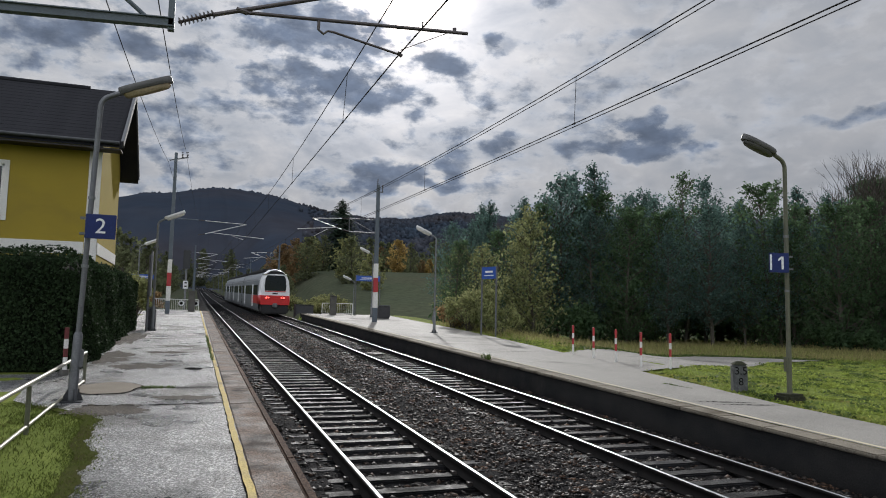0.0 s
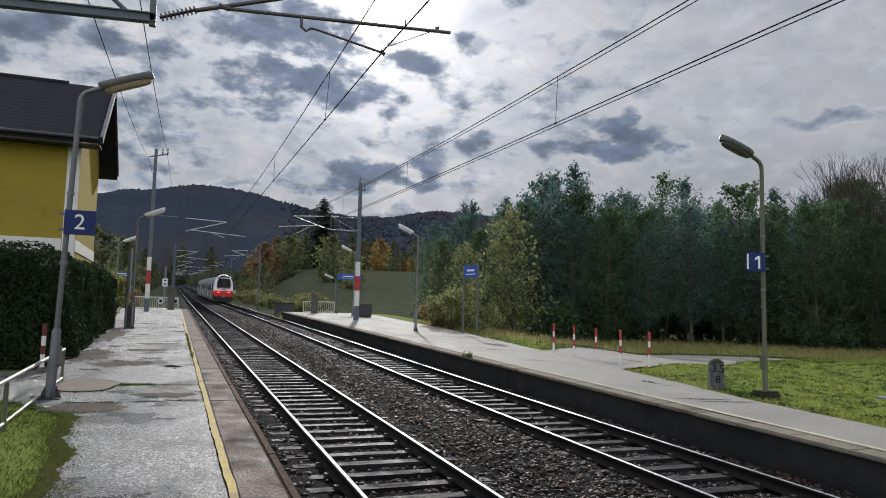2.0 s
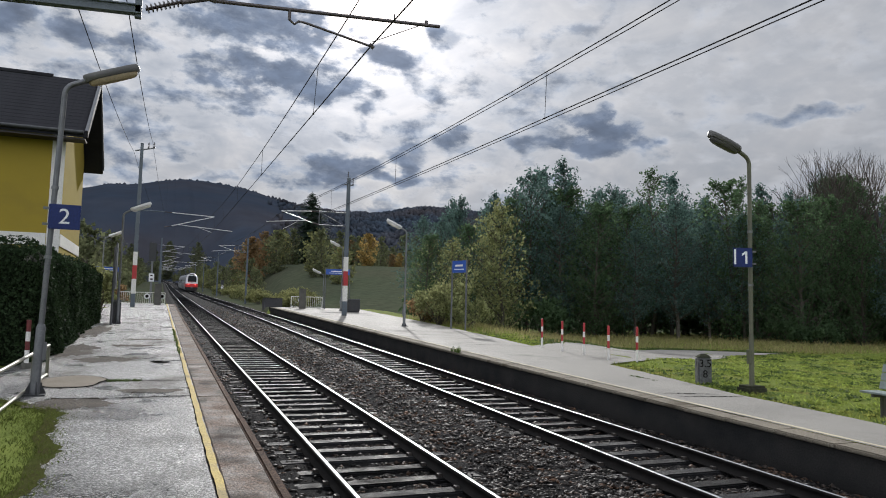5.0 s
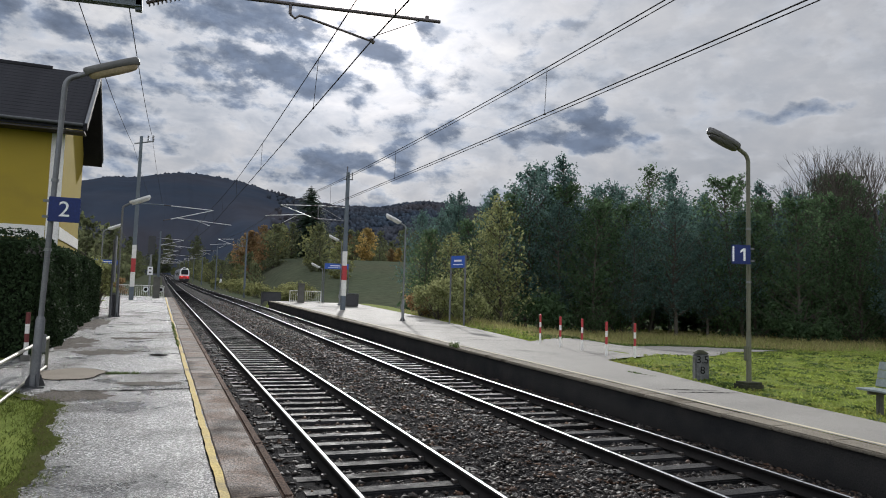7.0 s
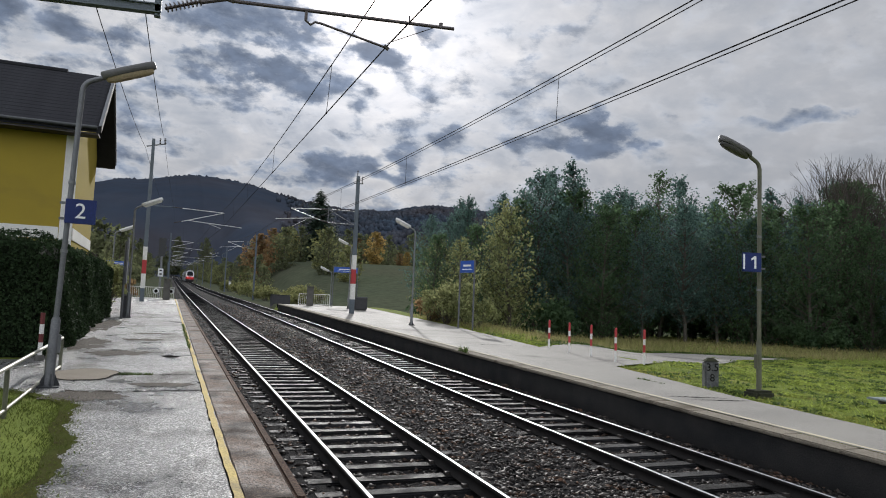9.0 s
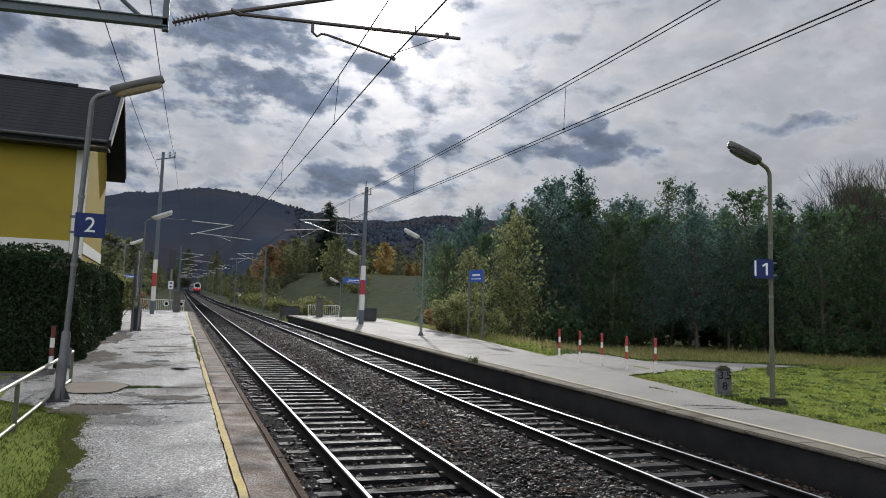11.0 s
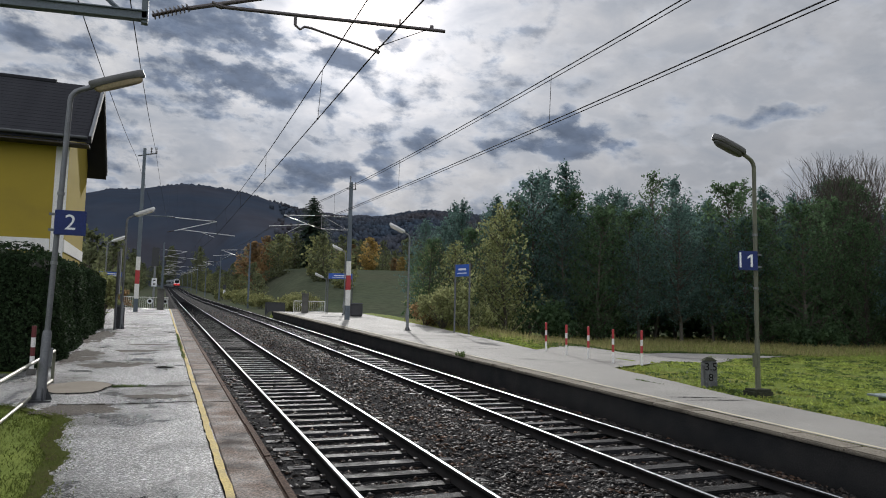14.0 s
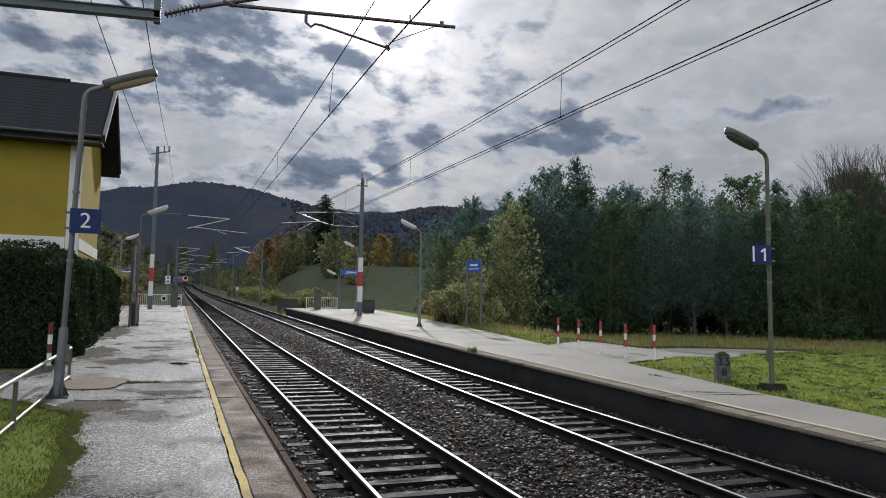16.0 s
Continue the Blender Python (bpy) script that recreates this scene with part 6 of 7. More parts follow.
def build_cantilever(x_mast, cx, y, side, zc, label, z_up=None, z_low=None):
    """The arm that holds the wires over a track: side is +1 where the mast stands left of the track."""
    s = side
    b = base_z(y)
    root = thing("cantilever", (0, y, b), label, "catenary arm", "catenary arms")
    zu, zd = zc + 1.35, zc + (0.45 if s < 0 else 0.22)
    x0 = x_mast + s * 0.15
    xi = x_mast + s * (abs(cx - x_mast) - (2.35 if s < 0 else 3.3))
    bm = B()
    rod(bm, (x0, 0, zu), (xi, 0, zu), 0.035, seg=8)
    if s < 0:
        rod(bm, (x0, 0, zd), (xi, 0, zd), 0.035, seg=8)
        rod(bm, (xi, 0, zu), (xi, 0, zd), 0.03, seg=8)
        rod(bm, (x0, 0, zd), (xi, 0, zu), 0.022, seg=8)
    part("bracket", bm, "galv" if s < 0 else "mast_grey", root)
    part("insulator", sheds(B(), (xi, 0, zu), (xi + s * 0.5, 0, zu - 0.03)), "insulator", root)
    part("insulator", sheds(B(), (xi, 0, zd), (xi + s * 0.5, 0, zd + 0.12)), "insulator", root)
    for nm, p, q, r in (("top_tube", (xi + s * 0.5, 0, zu - 0.03), (cx + s * 0.15, 0, zu - 0.14), 0.028),
                        ("strut_tube", (xi + s * 0.5, 0, zd + 0.12), (cx + s * 0.15, 0, zu - 0.14), 0.028),
                        ("registration_tube", (xi + s * 0.9, 0, zd + 0.24), (cx + s * (1.1 if s < 0 else 1.5), 0, zd - 0.02), 0.024),
                        ("steady_arm", (cx - s * 0.9, 0, zd + 0.1), (cx, 0, zc + 0.03), 0.013)):
        part(nm, rod(B(), p, q, r, seg=8), "galv_glint", root)
    return root


def wire_span(bm, p0, p1, sag, r, n=12):
    p0, p1 = Vector(p0), Vector(p1)
    tube(bm, [p0.lerp(p1, k / n) - Vector((0, 0, 4 * sag * (k / n) * (1 - k / n))) for k in range(n + 1)], r, 5)


def build_overhead():
    root = thing("overhead_wires", (0, 0, 0), "thin dark contact wires and hangers above both tracks", "overhead wires")
    sup_l = [(-40.0, 5.85, 0.2), (9.6, 5.79, -0.22), (55.2, 6.02, 0.42), (105, 6.0, -0.2), (152, 6.0, 0.2), (200, 6.0, -0.2), (250, 6, 0.2), (300, 6, -0.2), (350, 6, 0.2), (400, 6, -0.2)]
    sup_r = [(-3.0, 5.82, -0.2), (46.8, 5.98, 0.15), (96, 6.0, -0.2), (145, 6.0, 0.2), (195, 6.0, -0.2), (245, 6, 0.2), (295, 6, -0.2), (345, 6, 0.2), (395, 6, -0.2)]
    for cx, sup in ((x_left, sup_l), (x_right, sup_r)):
        for (ya, za, oa), (yb, zb, ob) in zip(sup, sup[1:]):
            near = ya < 60
            r = 0.011 if near else 0.016
            pa, pb = Vector((cx(ya) + oa, ya, base_z(ya) + za)), Vector((cx(yb) + ob, yb, base_z(yb) + zb))
            bm = B()
            low = 0.15 if cx is x_right and near else 0.02
            wire_span(bm, pa, pb, low, r)
            part("contact_wire", bm, "wire", root)
            ma, mb = pa + Vector((-oa * 0.4, 0, 1.2)), pb + Vector((-ob * 0.4, 0, 1.2))
            bm = B()
            wire_span(bm, ma, mb, 0.45, r)
            part("messenger_wire", bm, "wire", root)
            if cx is x_right and near:
                for q0, q1, sag in ((pa, pb, low), (ma, mb, 0.45)):
                    bm = B()
                    wire_span(bm, q0 + Vector((0.11, 0, -0.01)), q1 + Vector((0.11, 0, -0.01)), sag, r * 0.8)
                    part("twin_wire", bm, "wire", root)
            if ya < 250:
                n = 5
                for k in range(n):
                    t = (k + 0.5) / n
                    c = pa.lerp(pb, t) - Vector((0, 0, 4 * low * t * (1 - t)))
                    m = ma.lerp(mb, t) - Vector((0, 0, 4 * 0.45 * t * (1 - t)))
                    bm = rod(B(), c, m, 0.006 if near else 0.01, seg=4)
                    rod(bm, c + Vector((0, -0.03, 0)), c + Vector((0, 0.03, 0)), 0.02, seg=5)
                    part("hanger", bm, "wire", root)
    # feeders on the mast heads
    f = thing("feeder_wires", (0, 0, 0), "two thin dark feeder wires between the mast heads", "overhead wires")
    for a, b in (((-2.25, 55.2, 13.1), (-2.0, 9.6, 8.35)), ((-1.05, 55.2, 13.95), (-0.95, 9.6, 8.2)), ((-2.25, 55.2, 13.1), (-1.2, 105, 14.4)), ((-1.05, 55.2, 13.95), (0.0, 105, 14.6))):
        bm = B()
        wire_span(bm, a, b, 0.35, 0.012, 14)
        part("wire", bm, "wire", f)
    # masts
    m = build_mast(-1.74, 55.2, 11.9, HL, "tall grey line mast with red and white bands on the platform")
    bm = B()
    rod(bm, (-0.45, 0, 11.3), (0.85, 0, 11.62), 0.05, seg=6)
    part("cross_arm", bm, "galv_dark", m)
    bm = B()
    sheds(bm, (0.8, 0, 11.6), (0.8, 0, 12.05), 4, 0.09)
    part("insulator", bm, "insulator", m)
    bm = B()
    sheds(bm, (0.45, 0, 11.55), (0.45, 0, 12.0), 4, 0.09)
    part("insulator", bm, "insulator", m)
    m = build_mast(11.63, 46.8, 9.4, HR, "grey line mast with red and white bands, far platform")
    bm = B()
    rod(bm, (-0.3, 0, 8.9), (0.35, 0, 8.9), 0.04, seg=6)
    part("cross_arm", bm, "galv_dark", m)
    for p0, p1 in (((0.3, 0, 8.9), (0.3, 0, 9.4)), ((-0.05, 0, 9.3), (-0.05, 0, 9.8))):
        bm = B()
        sheds(bm, p0, p1, 4, 0.065)
        part("insulator", bm, "insulator", m)
    build_mast(-2.75, 9.6, 8.2, HL, "grey line mast behind the near lawn", False)
    for y, _, _ in sup_l[3:]:
        build_mast(x_left(y) - 3.1, y, 8.6, -0.3, "grey line mast beside the track", False, 0.26)
    for y, _, _ in sup_r[2:]:
        build_mast(x_right(y) + 3.3, y, 8.6, -0.3, "grey line mast beside the track", False, 0.26)
    for i, (y, z, o) in enumerate(sup_l[2:]):
        build_cantilever(-1.74 if i == 0 else x_left(y) - 3.1, x_left(y) + o, y, 1, z, "galvanised catenary arm over the near track")
    for i, (y, z, o) in enumerate(sup_r[1:]):
        build_cantilever(11.63 if i == 0 else x_right(y) + 3.3, x_right(y) + o, y, -1, z, "galvanised catenary arm over the far track")
    # the near arm, seen from below
    root = thing("cantilever", (0, 9.6, 0), "heavy blue-grey catenary arm with ribbed insulator", "catenary arm", "catenary arms")
    bm = B()
    d = Vector((2.35, 0, 0.13))
    mt = Matrix.Translation((-2.75, 0, 5.87)) @ Matrix.Rotation(-math.atan2(0.13, 2.35), 4, "Y")
    box(bm, 0, 2.40, -0.05, 0.05, -0.06, 0.06, 0.006, mt)
    box(bm, 0, 2.40, -0.075, -0.05, -0.06, -0.045, 0, mt)
    box(bm, 0, 2.40, -0.075, -0.05, 0.045, 0.06, 0, mt)
    part("beam", bm, "mast_grey", root, "blue-grey steel beam")
    part("end_post", box(B(), -0.425, -0.345, -0.05, 0.05, 5.90, 7.35, 0.005), "mast_grey", root)
    bm = B()
    rod(bm, (-0.70, 0, 6.05), (-1.75, 0, 6.9), 0.03, seg=8)
    part("brace", bm, "mast_grey", root)
    bm = B()
    sheds(bm, (-0.30, 0, 6.03), (0.15, 0, 6.22), 9, 0.062)
    part("insulator", bm, "insulator", root, "ribbed brown insulator")
    bm = B()
    rod(bm, (0.12, 0, 6.20), (2.55, 0, 7.02), 0.030, seg=10)
    part("main_tube", bm, "rust_arm", root)
    bm = B()
    rod(bm, (0.52, 0, 6.30), (3.76, 0, 6.51), 0.026, seg=10)
    rod(bm, (0.42, 0, 6.33), (0.56, 0, 6.30), 0.036, seg=8)
    part("registration_tube", bm, "rust_arm", root)
    bm = B()
    rod(bm, (1.53, 0, 6.37), (1.53, 0, 6.22), 0.022, seg=8)
    tube(bm, [(1.53, 0, 6.22), (1.60, 0, 6.17), (1.66, 0, 6.22), (1.75, 0, 6.215), (2.72, 0, 6.03)], 0.017, 8)
    rod(bm, (2.68, 0, 6.06), (2.75, 0, 6.01), 0.03, seg=8)
    part("steady_arm", bm, "rust_arm", root)
    part("pin", rod(B(), (3.05, 0, 6.47), (3.05, 0, 6.58), 0.012, seg=6), "rust_arm", root)
    part("end_clamp", rod(B(), (3.55, 0, 6.48), (3.55, 0, 6.56), 0.03, seg=8), "rust_arm", root)
    bm = B()
    rod(bm, (3.5, 0, 6.50), (2.72, 0, 6.10), 0.006, seg=4)
    part("stay_wire", bm, "wire", root)


build_overhead()


# ---- platform furniture ----
def build_bollard(x, y, h, label):
    root = thing("bollard", (x, y, base_z(y) + HR - 0.03), label, "bollard", "red and white bollards")
    cuts = [(0.0, 0.36, "white_paint"), (0.36, 0.58, "red_paint"), (0.58, 0.76, "white_paint"), (0.76, 1.03, "red_paint")]
    for a, b, c in cuts:
        bm = rod(B(), (0, 0, a * h), (0, 0, b * h), 0.038, seg=14)
        part("band", bm, c, root, "red band" if c == "red_paint" else "white band")
    bm = B()
    bmesh.ops.create_uvsphere(bm, u_segments=12, v_segments=6, radius=0.038, matrix=Matrix.Translation((0, 0, 1.03 * h)) @ Matrix.Diagonal((1, 1, 0.4, 1)))
    part("cap", bm, "red_paint", root)


for bx, by in ((12.86, 22.32), (12.72, 20.72), (12.80, 19.52), (12.66, 17.98), (13.32, 17.48)):
    build_bollard(bx, by, 0.99, "slim red and white striped steel bollard")


def build_km_stone():
    root = thing("milestone", (11.80, 13.02, zr_(13.02) - 0.05), "weathered grey stone distance marker with mossy stains", "milestone")
    bm = B()
    box(bm, -0.16, 0.16, -0.11, 0.11, -0.1, 0.60, 0.03)
    part("shaft", bm, "km_stone", root)
    bm = B()
    vs = [bm.verts.new(c) for c in ((-0.16, -0.11, 0.60), (0.16, -0.11, 0.60), (0.16, 0.11, 0.60), (-0.16, 0.11, 0.60), (-0.06, -0.03, 0.68), (0.06, -0.03, 0.68), (0.06, 0.03, 0.68), (-0.06, 0.03, 0.68))]
    for q in ((0, 1, 5, 4), (1, 2, 6, 5), (2, 3, 7, 6), (3, 0, 4, 7), (4, 5, 6, 7), (3, 2, 1, 0)):
        bm.faces.new([vs[i] for i in q])
    part("cap", bm, "moss_concrete", root, "blackened mossy stone cap")
    for body, z in (("3.5", 0.46), ("8", 0.22)):
        text(body, 0.24, pose(0, -0.114, z, 90, 0, 0), "crack", root)
    root.rotation_euler = (0, 0, radians(-20))


build_km_stone()


def build_fence(x0, y0, x1, y1, z, label, n):
    root = thing("fence", (0, 0, 0), label, "fence", "platform end fences")
    a, b = Vector((x0, y0, z)), Vector((x1, y1, z))
    for h in (0.12, 0.98):
        part("rail", rod(B(), a + Vector((0, 0, h)), b + Vector((0, 0, h)), 0.024, seg=8), "white_paint", root)
    first = part("bar", rod(B(), (0, 0, 0.12), (0, 0, 0.98), 0.012, seg=6), "white_paint", root)
    for k in range(n + 1):
        p = a.lerp(b, k / n)
        ob = first if k == 0 else new("bar", first.data)
        ob.parent, ob.location = root, p
    for t in (0, 1):
        p = a.lerp(b, t)
        part("post", rod(B(), p + Vector((0, 0, -0.05)), p + Vector((0, 0, 1.0)), 0.032, seg=8), "white_paint", root)
    d = (b - a).normalized()
    t = 0.78 if x0 < 0 else 0.3
    c = a.lerp(b, t) + Vector((0, -0.05, 0.68))
    part("warning_disc", rod(B(), c, c + Vector((0, -0.012, 0)), 0.22, seg=24), "sign_white", root, "round white prohibition disc")
    part("disc_mark", rod(B(), c + Vector((0, -0.013, 0)), c + Vector((0, -0.02, 0)), 0.13, seg=20), "crack", root)
    return root


build_fence(-2.9, 60.6, -0.35, 61.0, base_z(60.8) + HL, "low white barred fence closing the platform end", 18)
build_fence(0.12, 61.2, 0.42, 61.2, base_z(61.2) + HL, "narrow white barrier piece at the platform edge", 2)
build_fence(10.35, 60.2, 12.85, 59.6, base_z(60) + HR, "white barred fence at the far platform's end", 16)


def build_post(x, y, z, h, label):
    root = thing("concrete_post", (x, y, z), label, "post", "end posts")
    part("shaft", box(B(), -0.26, 0.26, -0.16, 0.16, -0.05, h, 0.02), "concrete_dark", root)
    part("cap", box(B(), -0.30, 0.30, -0.2, 0.2, h, h + 0.09, 0.015), "concrete_dark", root)


build_post(-0.12, 60.9, base_z(60.9) + HL, 1.62, "dark square pillar at the platform end")
build_post(11.15, 59.5, base_z(59.5) + HR, 1.55, "dark square pillar at the far platform end")


def build_bin(x, y, z, w, h, label, lid=True):
    root = thing("litter_bin", (x, y, z), label, "bin", "litter bins")
    part("body", box(B(), -w / 2, w / 2, -w / 2, w / 2, 0.06, h - 0.08, 0.04), "bin_black", root)
    part("lid", box(B(), -w / 2 - 0.03, w / 2 + 0.03, -w / 2 - 0.03, w / 2 + 0.03, h - 0.075, h, 0.03), "galv" if lid else "dark_metal", root, "pale metal lid")
    part("foot", box(B(), -w / 2 + 0.06, w / 2 - 0.06, -w / 2 + 0.06, w / 2 - 0.06, -0.02, 0.065), "dark_metal", root)


build_bin(-1.72, 34.6, zl(34.6), 0.40, 1.0, "dark litter bin with a pale lid on the platform")
build_bin(13.95, 53.6, zr_(53.6), 0.95, 1.02, "large dark waste container with a pale lid")
build_bin(9.7, 66.5, base_z(66.5) - 0.25, 1.6, 1.35, "dark relay cabinet beside the track", False)


def build_station_sign(x0, y0, x1, y1, z, h0, h1, label, thick):
    root = thing("station_sign", (0, 0, 0), label, "sign", "station signs")
    a, b = Vector((x0, y0, z)), Vector((x1, y1, z))
    for p in (a, b):
        part("post", rod(B(), p + Vector((0, 0, -0.05)), p + Vector((0, 0, h1 + 0.03)), thick, seg=10), "galv", root)
    d = (b - a)
    m = Matrix.Translation((a + b) / 2 + Vector((0, 0, (h0 + h1) / 2))) @ Matrix.Rotation(math.atan2(d.y, d.x), 4, "Z")
    L, hh = d.length - 0.04, (h1 - h0) / 2
    p = part("panel", box(B(), -L / 2, L / 2, -0.03, 0.03, -hh, hh, 0.008), "sign_bright", root, "bright blue panel")
    p.matrix_basis = m
    for w, zz, t in ((0.55, 0.18, 0.16), (0.7, -0.45, 0.07)):
        for side in (-1, 1):
            q = part("writing_bar", box(B(), -L / 2 * w, L / 2 * w, side * 0.031, side * 0.034, hh * zz - hh * t, hh * zz + hh * t), "sign_white", p)


build_station_sign(13.72, 32.95, 14.10, 32.02, zr_(32.5), 2.82, 3.42, "blue station name sign on two grey posts", 0.045)
build_station_sign(13.0, 59.3, 15.0, 58.9, zr_(59), 2.95, 3.42, "long blue station sign on two grey posts", 0.045)
build_station_sign(-4.6, 58.0, -2.9, 58.3, zl(58), 2.5, 2.85, "blue station sign behind the platform fence", 0.045)


def build_board_post():
    root = thing("notice_post", (-1.80, 32.9, zl(32.9)), "narrow pale information board on a post, seen edge-on", "notice board")
    part("post", rod(B(), (0, 0, -0.05), (0, 0, 3.3), 0.05, seg=10), "galv", root)
    part("board", box(B(), 0.05, 0.11, -0.45, 0.45, 1.5, 3.46, 0.02), "galv", root, "pale metal board")


build_board_post()


def build_handrail():
    root = thing("handrail", (0, 0, 0), "tubular steel handrail with worn pale paint beside the lawn", "handrail")
    b = lambda x, y, h: (x, y, base_z(y) + HL + h)
    tops = [b(-1.85, 15.4, 0.60), b(-1.86, 12.6, 0.61), b(-1.85, 9.65, 0.63), b(-1.85, 6.5, 0.64)]
    bm = B()
    tube(bm, tops, 0.028, 10)
    part("top_rail", bm, "handrail", root, smooth=True)
    bm = B()
    tube(bm, [(p[0], p[1], p[2] - 0.54) for p in tops], 0.024, 10)
    part("lower_rail", bm, "handrail", root, smooth=True)
    for x, y in ((-1.85, 15.35), (-1.86, 13.75), (-1.85, 10.4), (-1.85, 7.4)):
        part("post", rod(B(), b(x, y, -0.2), b(x, y, 0.60), 0.03, seg=10), "pole_green", root)


build_handrail()


def build_marker_post():
    root = thing("marker_post", (-2.42, 16.8, zl(16.8)), "dark red and white marker post before the hedge", "post")
    cuts = ((0.0, 0.12, "concrete_dark"), (0.12, 0.38, "white_paint"), (0.38, 0.56, "dull_red"), (0.56, 0.76, "white_paint"), (0.76, 1.0, "dull_red"))
    for a, b, c in cuts:
        part("band", rod(B(), (0, 0, a), (0, 0, b), 0.045 if a else 0.09, seg=12), c, root, {"dull_red": "dull red band", "white_paint": "white band", "concrete_dark": "concrete foot"}[c])


build_marker_post()


def build_signal(x, y, z, h, label):
    root = thing("track_signal", (x, y, z), label, "railway signal", "lineside signals")
    part("post", box(B(), -0.09, 0.09, -0.09, 0.09, -0.1, h, 0.01), "galv_dark", root)
    part("plate", box(B(), -0.22, 0.22, -0.12, -0.095, h * 0.42, h * 0.42 + 0.72, 0.01), "sign_white", root, "white number plate")
    for zz in (0.16, 0.48):
        part("figure_bar", box(B(), -0.1, 0.1, -0.128, -0.121, h * 0.42 + zz, h * 0.42 + zz + 0.12), "crack", root)
    part("head", box(B(), -0.3, 0.3, -0.12, 0.12, h * 0.72, h, 0.03), "dark_metal", root)
    return root


build_signal(-0.75, 68.0, base_z(68) - 0.3, 6.0, "dark lineside signal with a white number plate")
build_signal(11.6, 150, base_z(150) - 0.3, 3.2, "small white-topped lineside signal")


def build_bench():
    x, y = 11.68, 8.14
    root = thing("bench", at_ground(x, y), "pale grey-green slatted bench on the lawn", "bench")
    for k in range(3):
        part("seat_slat", box(B(), -0.8, 0.8, -0.2 + 0.135 * k, -0.075 + 0.135 * k, 0.42, 0.455, 0.008), "bench_grey", root)
    for k in range(3):
        ob = part("back_slat", box(B(), -0.8, 0.8, -0.015, 0.015, 0.0, 0.14, 0.008), "bench_grey", root)
        ob.matrix_basis = pose(0, 0.22 + 0.035 * k, 0.48 + 0.147 * k, -13, 0, 0)
    for q in (-0.55, 0.55):
        part("leg", box(B(), q - 0.04, q + 0.04, 0.02, 0.12, -0.05, 0.36, 0.01), "concrete_dark", root)
        part("seat_bracket", box(B(), q - 0.03, q + 0.03, -0.17, 0.24, 0.36, 0.42, 0.008), "concrete_dark", root)
        ob = part("upright", box(B(), q - 0.03, q + 0.03, 0.0, 0.04, -0.1, 0.44, 0.008), "concrete_dark", root)
        ob.matrix_basis = pose(0, 0.235, 0.48, -13, 0, 0)
    root.rotation_euler = (0, 0, radians(-100))


build_bench()


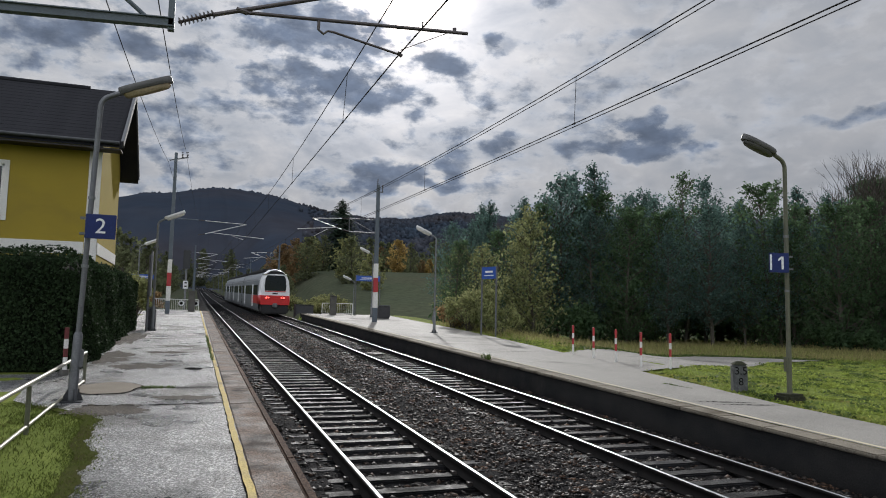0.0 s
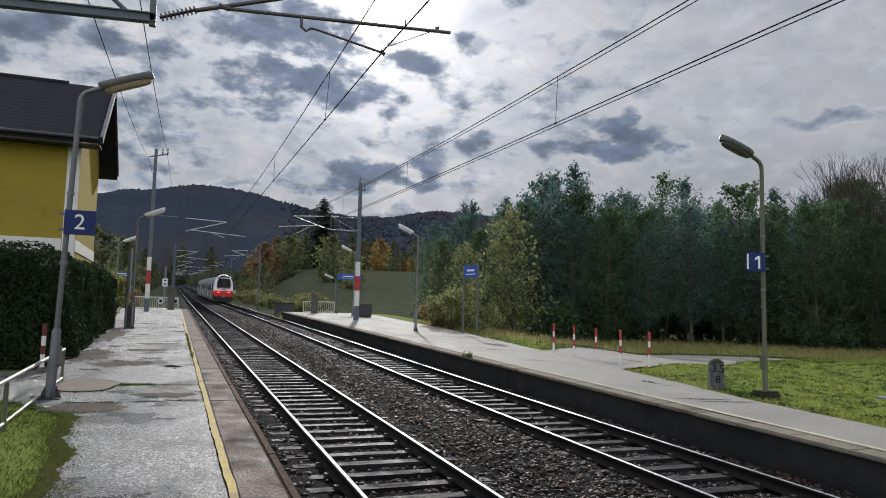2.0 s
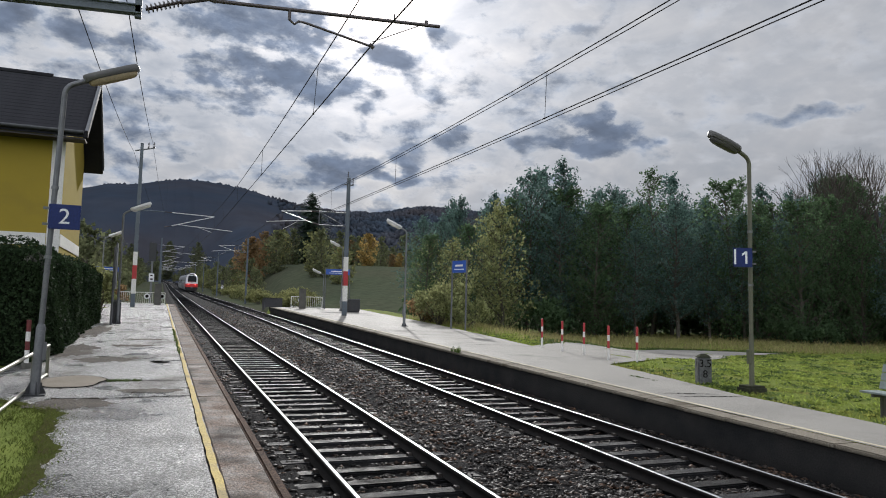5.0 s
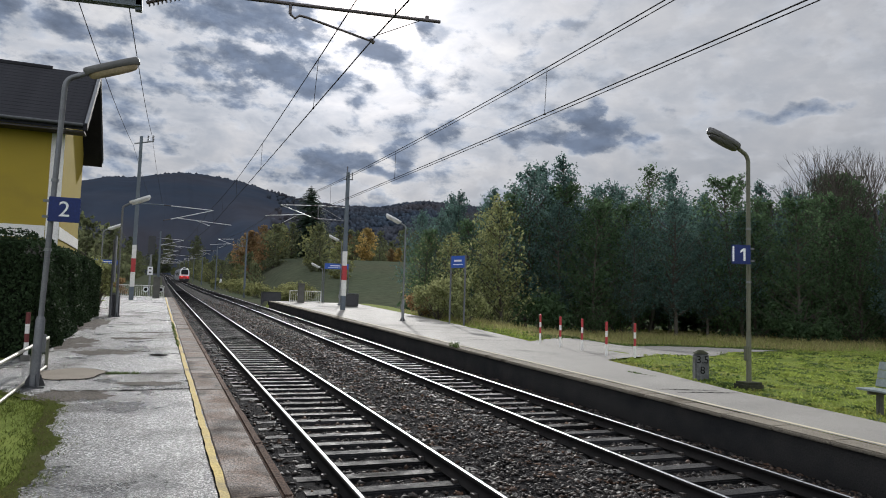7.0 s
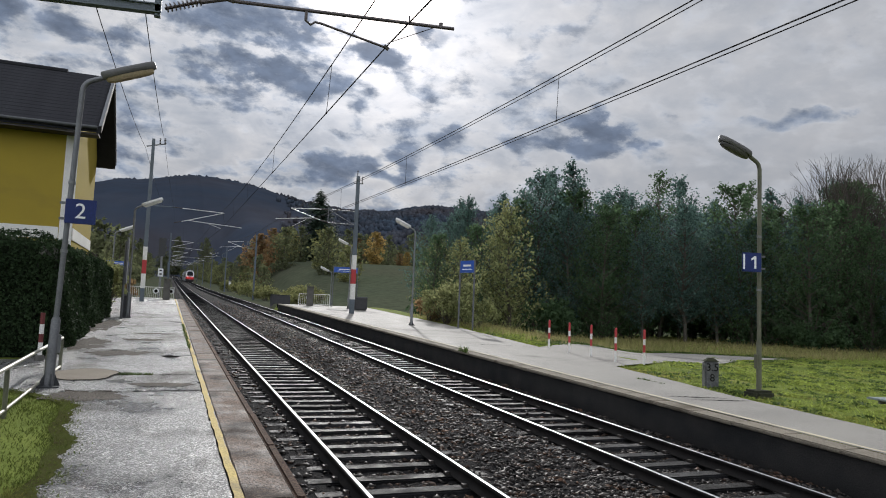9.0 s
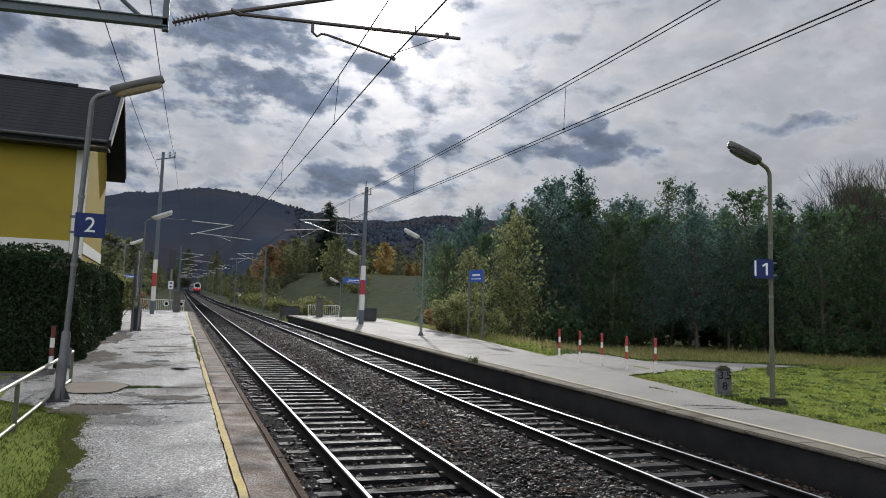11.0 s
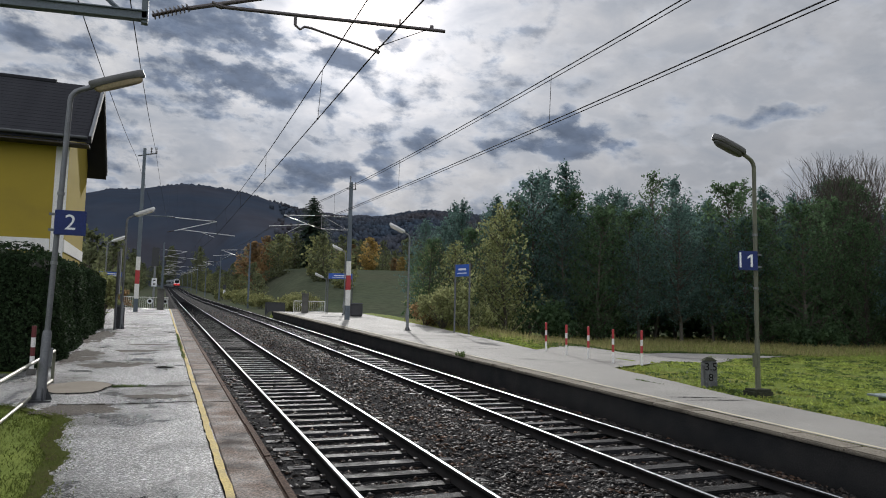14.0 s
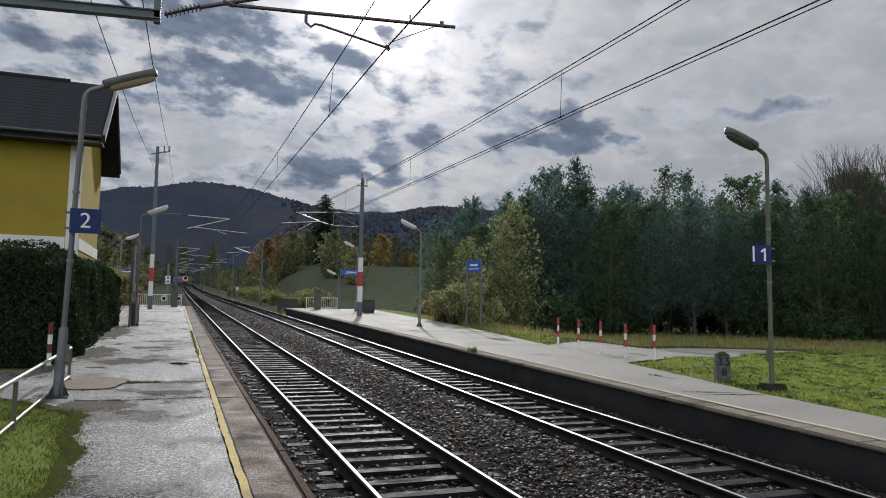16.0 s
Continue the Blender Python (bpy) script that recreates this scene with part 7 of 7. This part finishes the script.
# ---- train ----
def build_train():
    root = thing("train", (0, 0, 0), "white and grey regional train with a red and black rear end", "train")
    w = 1.41
    prof = [(-w + 0.12, 0.30), (-w, 0.65), (-w, 1.35), (-w + 0.01, 2.4), (-w + 0.10, 3.1), (-w + 0.34, 3.62), (-0.6, 3.90), (0, 3.98), (0.6, 3.90), (w - 0.34, 3.62), (w - 0.10, 3.1), (w - 0.01, 2.4), (w, 1.35), (w, 0.65), (w - 0.12, 0.30)]

    def loft(stations, z0=-9, z1=9):
        v, f, n = [], [], len(prof)
        for y, sx, sz, dz in stations:
            for px, pz in prof:
                v.append((px * sx, y, min(z1, max(z0, 0.3 + (pz - 0.3) * sz + dz))))
        for i in range(len(stations) - 1):
            for k in range(n - 1):
                a = i * n + k
                f.append((a, a + 1, a + n + 1, a + n))
        return v, f, n
    for c in range(3):
        y0 = 25.2 * c + (1.5 if c == 0 else 0.25)
        y1 = 25.2 * (c + 1) - 0.25
        v, f, n = loft([(y0, 1, 1, 0), (y1, 1, 1, 0)])
        car = raw("car_body", v, f, "train_grey", root, "grey and white car body")
        for end in (0, 1):
            me = [v[end * n + k] for k in range(n)]
            raw("end_wall", me, [tuple(range(n))], "train_black", car)
        for side in (-1, 1):
            x0 = side * (w + 0.004)
            part("window_band", box(B(), min(x0, x0 + side * 0.012), max(x0, x0 + side * 0.012), y0 + 1.2, y1 - 1.0, 1.75, 2.65), "glass_dark", car, "dark window band")
            part("upper_panel", box(B(), min(x0 - side * 0.1, x0 - side * 0.11), max(x0 - side * 0.1, x0 - side * 0.01), y0 + 0.2, y1, 2.66, 3.10), "train_white", car)
            for dy in (6.0, 17.5):
                part("door", box(B(), min(x0, x0 + side * 0.02), max(x0, x0 + side * 0.02), y0 + dy, y0 + dy + 1.4, 0.62, 2.72, 0.004), "train_white", car)
        part("underframe", box(B(), -1.2, 1.2, y0 + 0.4, y1 - 0.4, 0.18, 0.5), "train_black", car)
        part("roof_equipment", box(B(), -0.8, 0.8, y0 + 3, y1 - 3, 3.9, 4.2, 0.08), "train_black", car)
        for yb in (y0 + 3.0, y1 - 3.0):
            bm = B()
            box(bm, -1.15, 1.15, yb - 1.5, yb + 1.5, 0.25, 0.7, 0.04)
            bogie = part("bogie", bm, "train_black", car)
            for dy in (-1.1, 1.1):
                for sx in (-0.75, 0.75):
                    part("wheel", rod(B(), (sx - 0.06, yb + dy, 0.42), (sx + 0.06, yb + dy, 0.42), 0.42, seg=20), "train_black", bogie)
    # rear end: a rounded white frame with a tall dark screen
    v, f, n = loft([(0.0, 0.90, 0.90, 0.0), (0.08, 0.945, 0.94, 0.0), (0.4, 0.98, 0.975, 0.0), (1.0, 0.996, 0.995, 0), (1.5, 1, 1, 0)], z0=1.72)
    raw("rear_shell", v, f, "train_white", root, "rounded white rear shell", smooth=True)
    cap = [v[k] for k in range(n)]
    raw("rear_face", [(x, -0.001, z) for x, y, z in cap], [tuple(range(n))], "train_white", root)
    bm = B()
    pts = [(-0.95, 2.16), (0.95, 2.16), (0.99, 2.6), (0.92, 3.26), (0.74, 3.52), (-0.74, 3.52), (-0.92, 3.26), (-0.99, 2.6)]
    f0 = [bm.verts.new((x, -0.02, z)) for x, z in pts]
    f1 = [bm.verts.new((x * 1.03, 0.03, z)) for x, z in pts]
    bm.faces.new(f0)
    for k in range(8):
        bm.faces.new((f0[k], f0[(k + 1) % 8], f1[(k + 1) % 8], f1[k]))
    part("rear_screen", bm, "glass_dark", root, "dark rear windscreen")
    part("screen_border", box(B(), -0.96, 0.96, -0.024, 0.0, 2.06, 2.13, 0.01), "train_red", root)
    v, f, n = loft([(-0.06, 0.93, 0.86, 0.0), (0.05, 0.975, 0.91, 0.0), (0.5, 1.0, 0.96, 0.0), (2.2, 1.006, 1, 0)], z0=0.92, z1=1.74)
    raw("red_apron", v, f, "train_red", root, "red lower band", smooth=True)
    raw("red_front", [(x, -0.061, z) for x, y, z in v[:n]], [tuple(range(n))], "train_red", root)
    part("skirt", box(B(), -1.25, 1.25, -0.02, 1.4, 0.10, 0.98, 0.12), "train_black", root, "black buffer skirt")
    part("coupler", box(B(), -0.22, 0.22, -0.35, 0.1, 0.70, 1.06, 0.05), "galv_dark", root)
    part("logo_bar", box(B(), -0.24, 0.24, -0.012, 0.004, 1.86, 1.97), "train_black", root)
    v, f, n = loft([(-0.05, 0.84, 1.0, 0.02), (0.9, 0.88, 1.025, 0.02), (2.4, 0.82, 1.03, 0.03)], z0=3.62)
    raw("roof_fairing", v, f, "train_white", root, "white roof fairing", smooth=True)
    raw("fairing_back", [(x * 0.94, 0.019, min(z, 3.86)) for x, y, z in v[:n]], [tuple(range(n))], "train_black", root)
    for s in (-1, 1):
        part("lamp_housing", box(B(), s * 0.70 - 0.22, s * 0.70 + 0.22, -0.085, -0.05, 1.42, 1.66, 0.02), "train_black", root)
        part("tail_lamp", rod(B(), (s * 0.80, -0.10, 1.54), (s * 0.80, -0.08, 1.54), 0.090, seg=14), "tail_light", root, "glowing red tail lamp")
        part("marker_lamp", rod(B(), (s * 0.59, -0.10, 1.54), (s * 0.59, -0.08, 1.54), 0.060, seg=12), "tail_light", root, "small glowing red marker lamp")
        part("red_side", box(B(), min(s * (w + 0.004), s * (w + 0.016)), max(s * (w + 0.004), s * (w + 0.016)), 2.25, 9.5, 0.95, 1.70), "train_red", root, "red lower side panel")
    root.scale = (1, 1, 1.06)
    return root


train = build_train()


def motions():
    rows = []
    for k in range(0, 33):
        t = k * 0.5
        y = 68.0 + 22.5 * t
        x = x_right(y)
        yaw = math.degrees(math.atan2(-(x_right(y + 70) - x), 70))
        rows.append((t, pose(x, y, base_z(y), math.degrees(math.atan(G)), 0, yaw)))
    walk(train, rows)
    walk(cloud_layer, [(t, Matrix.Translation(DRIFT * t)) for t in (0.0, 8.0, 16.0)])


motions()
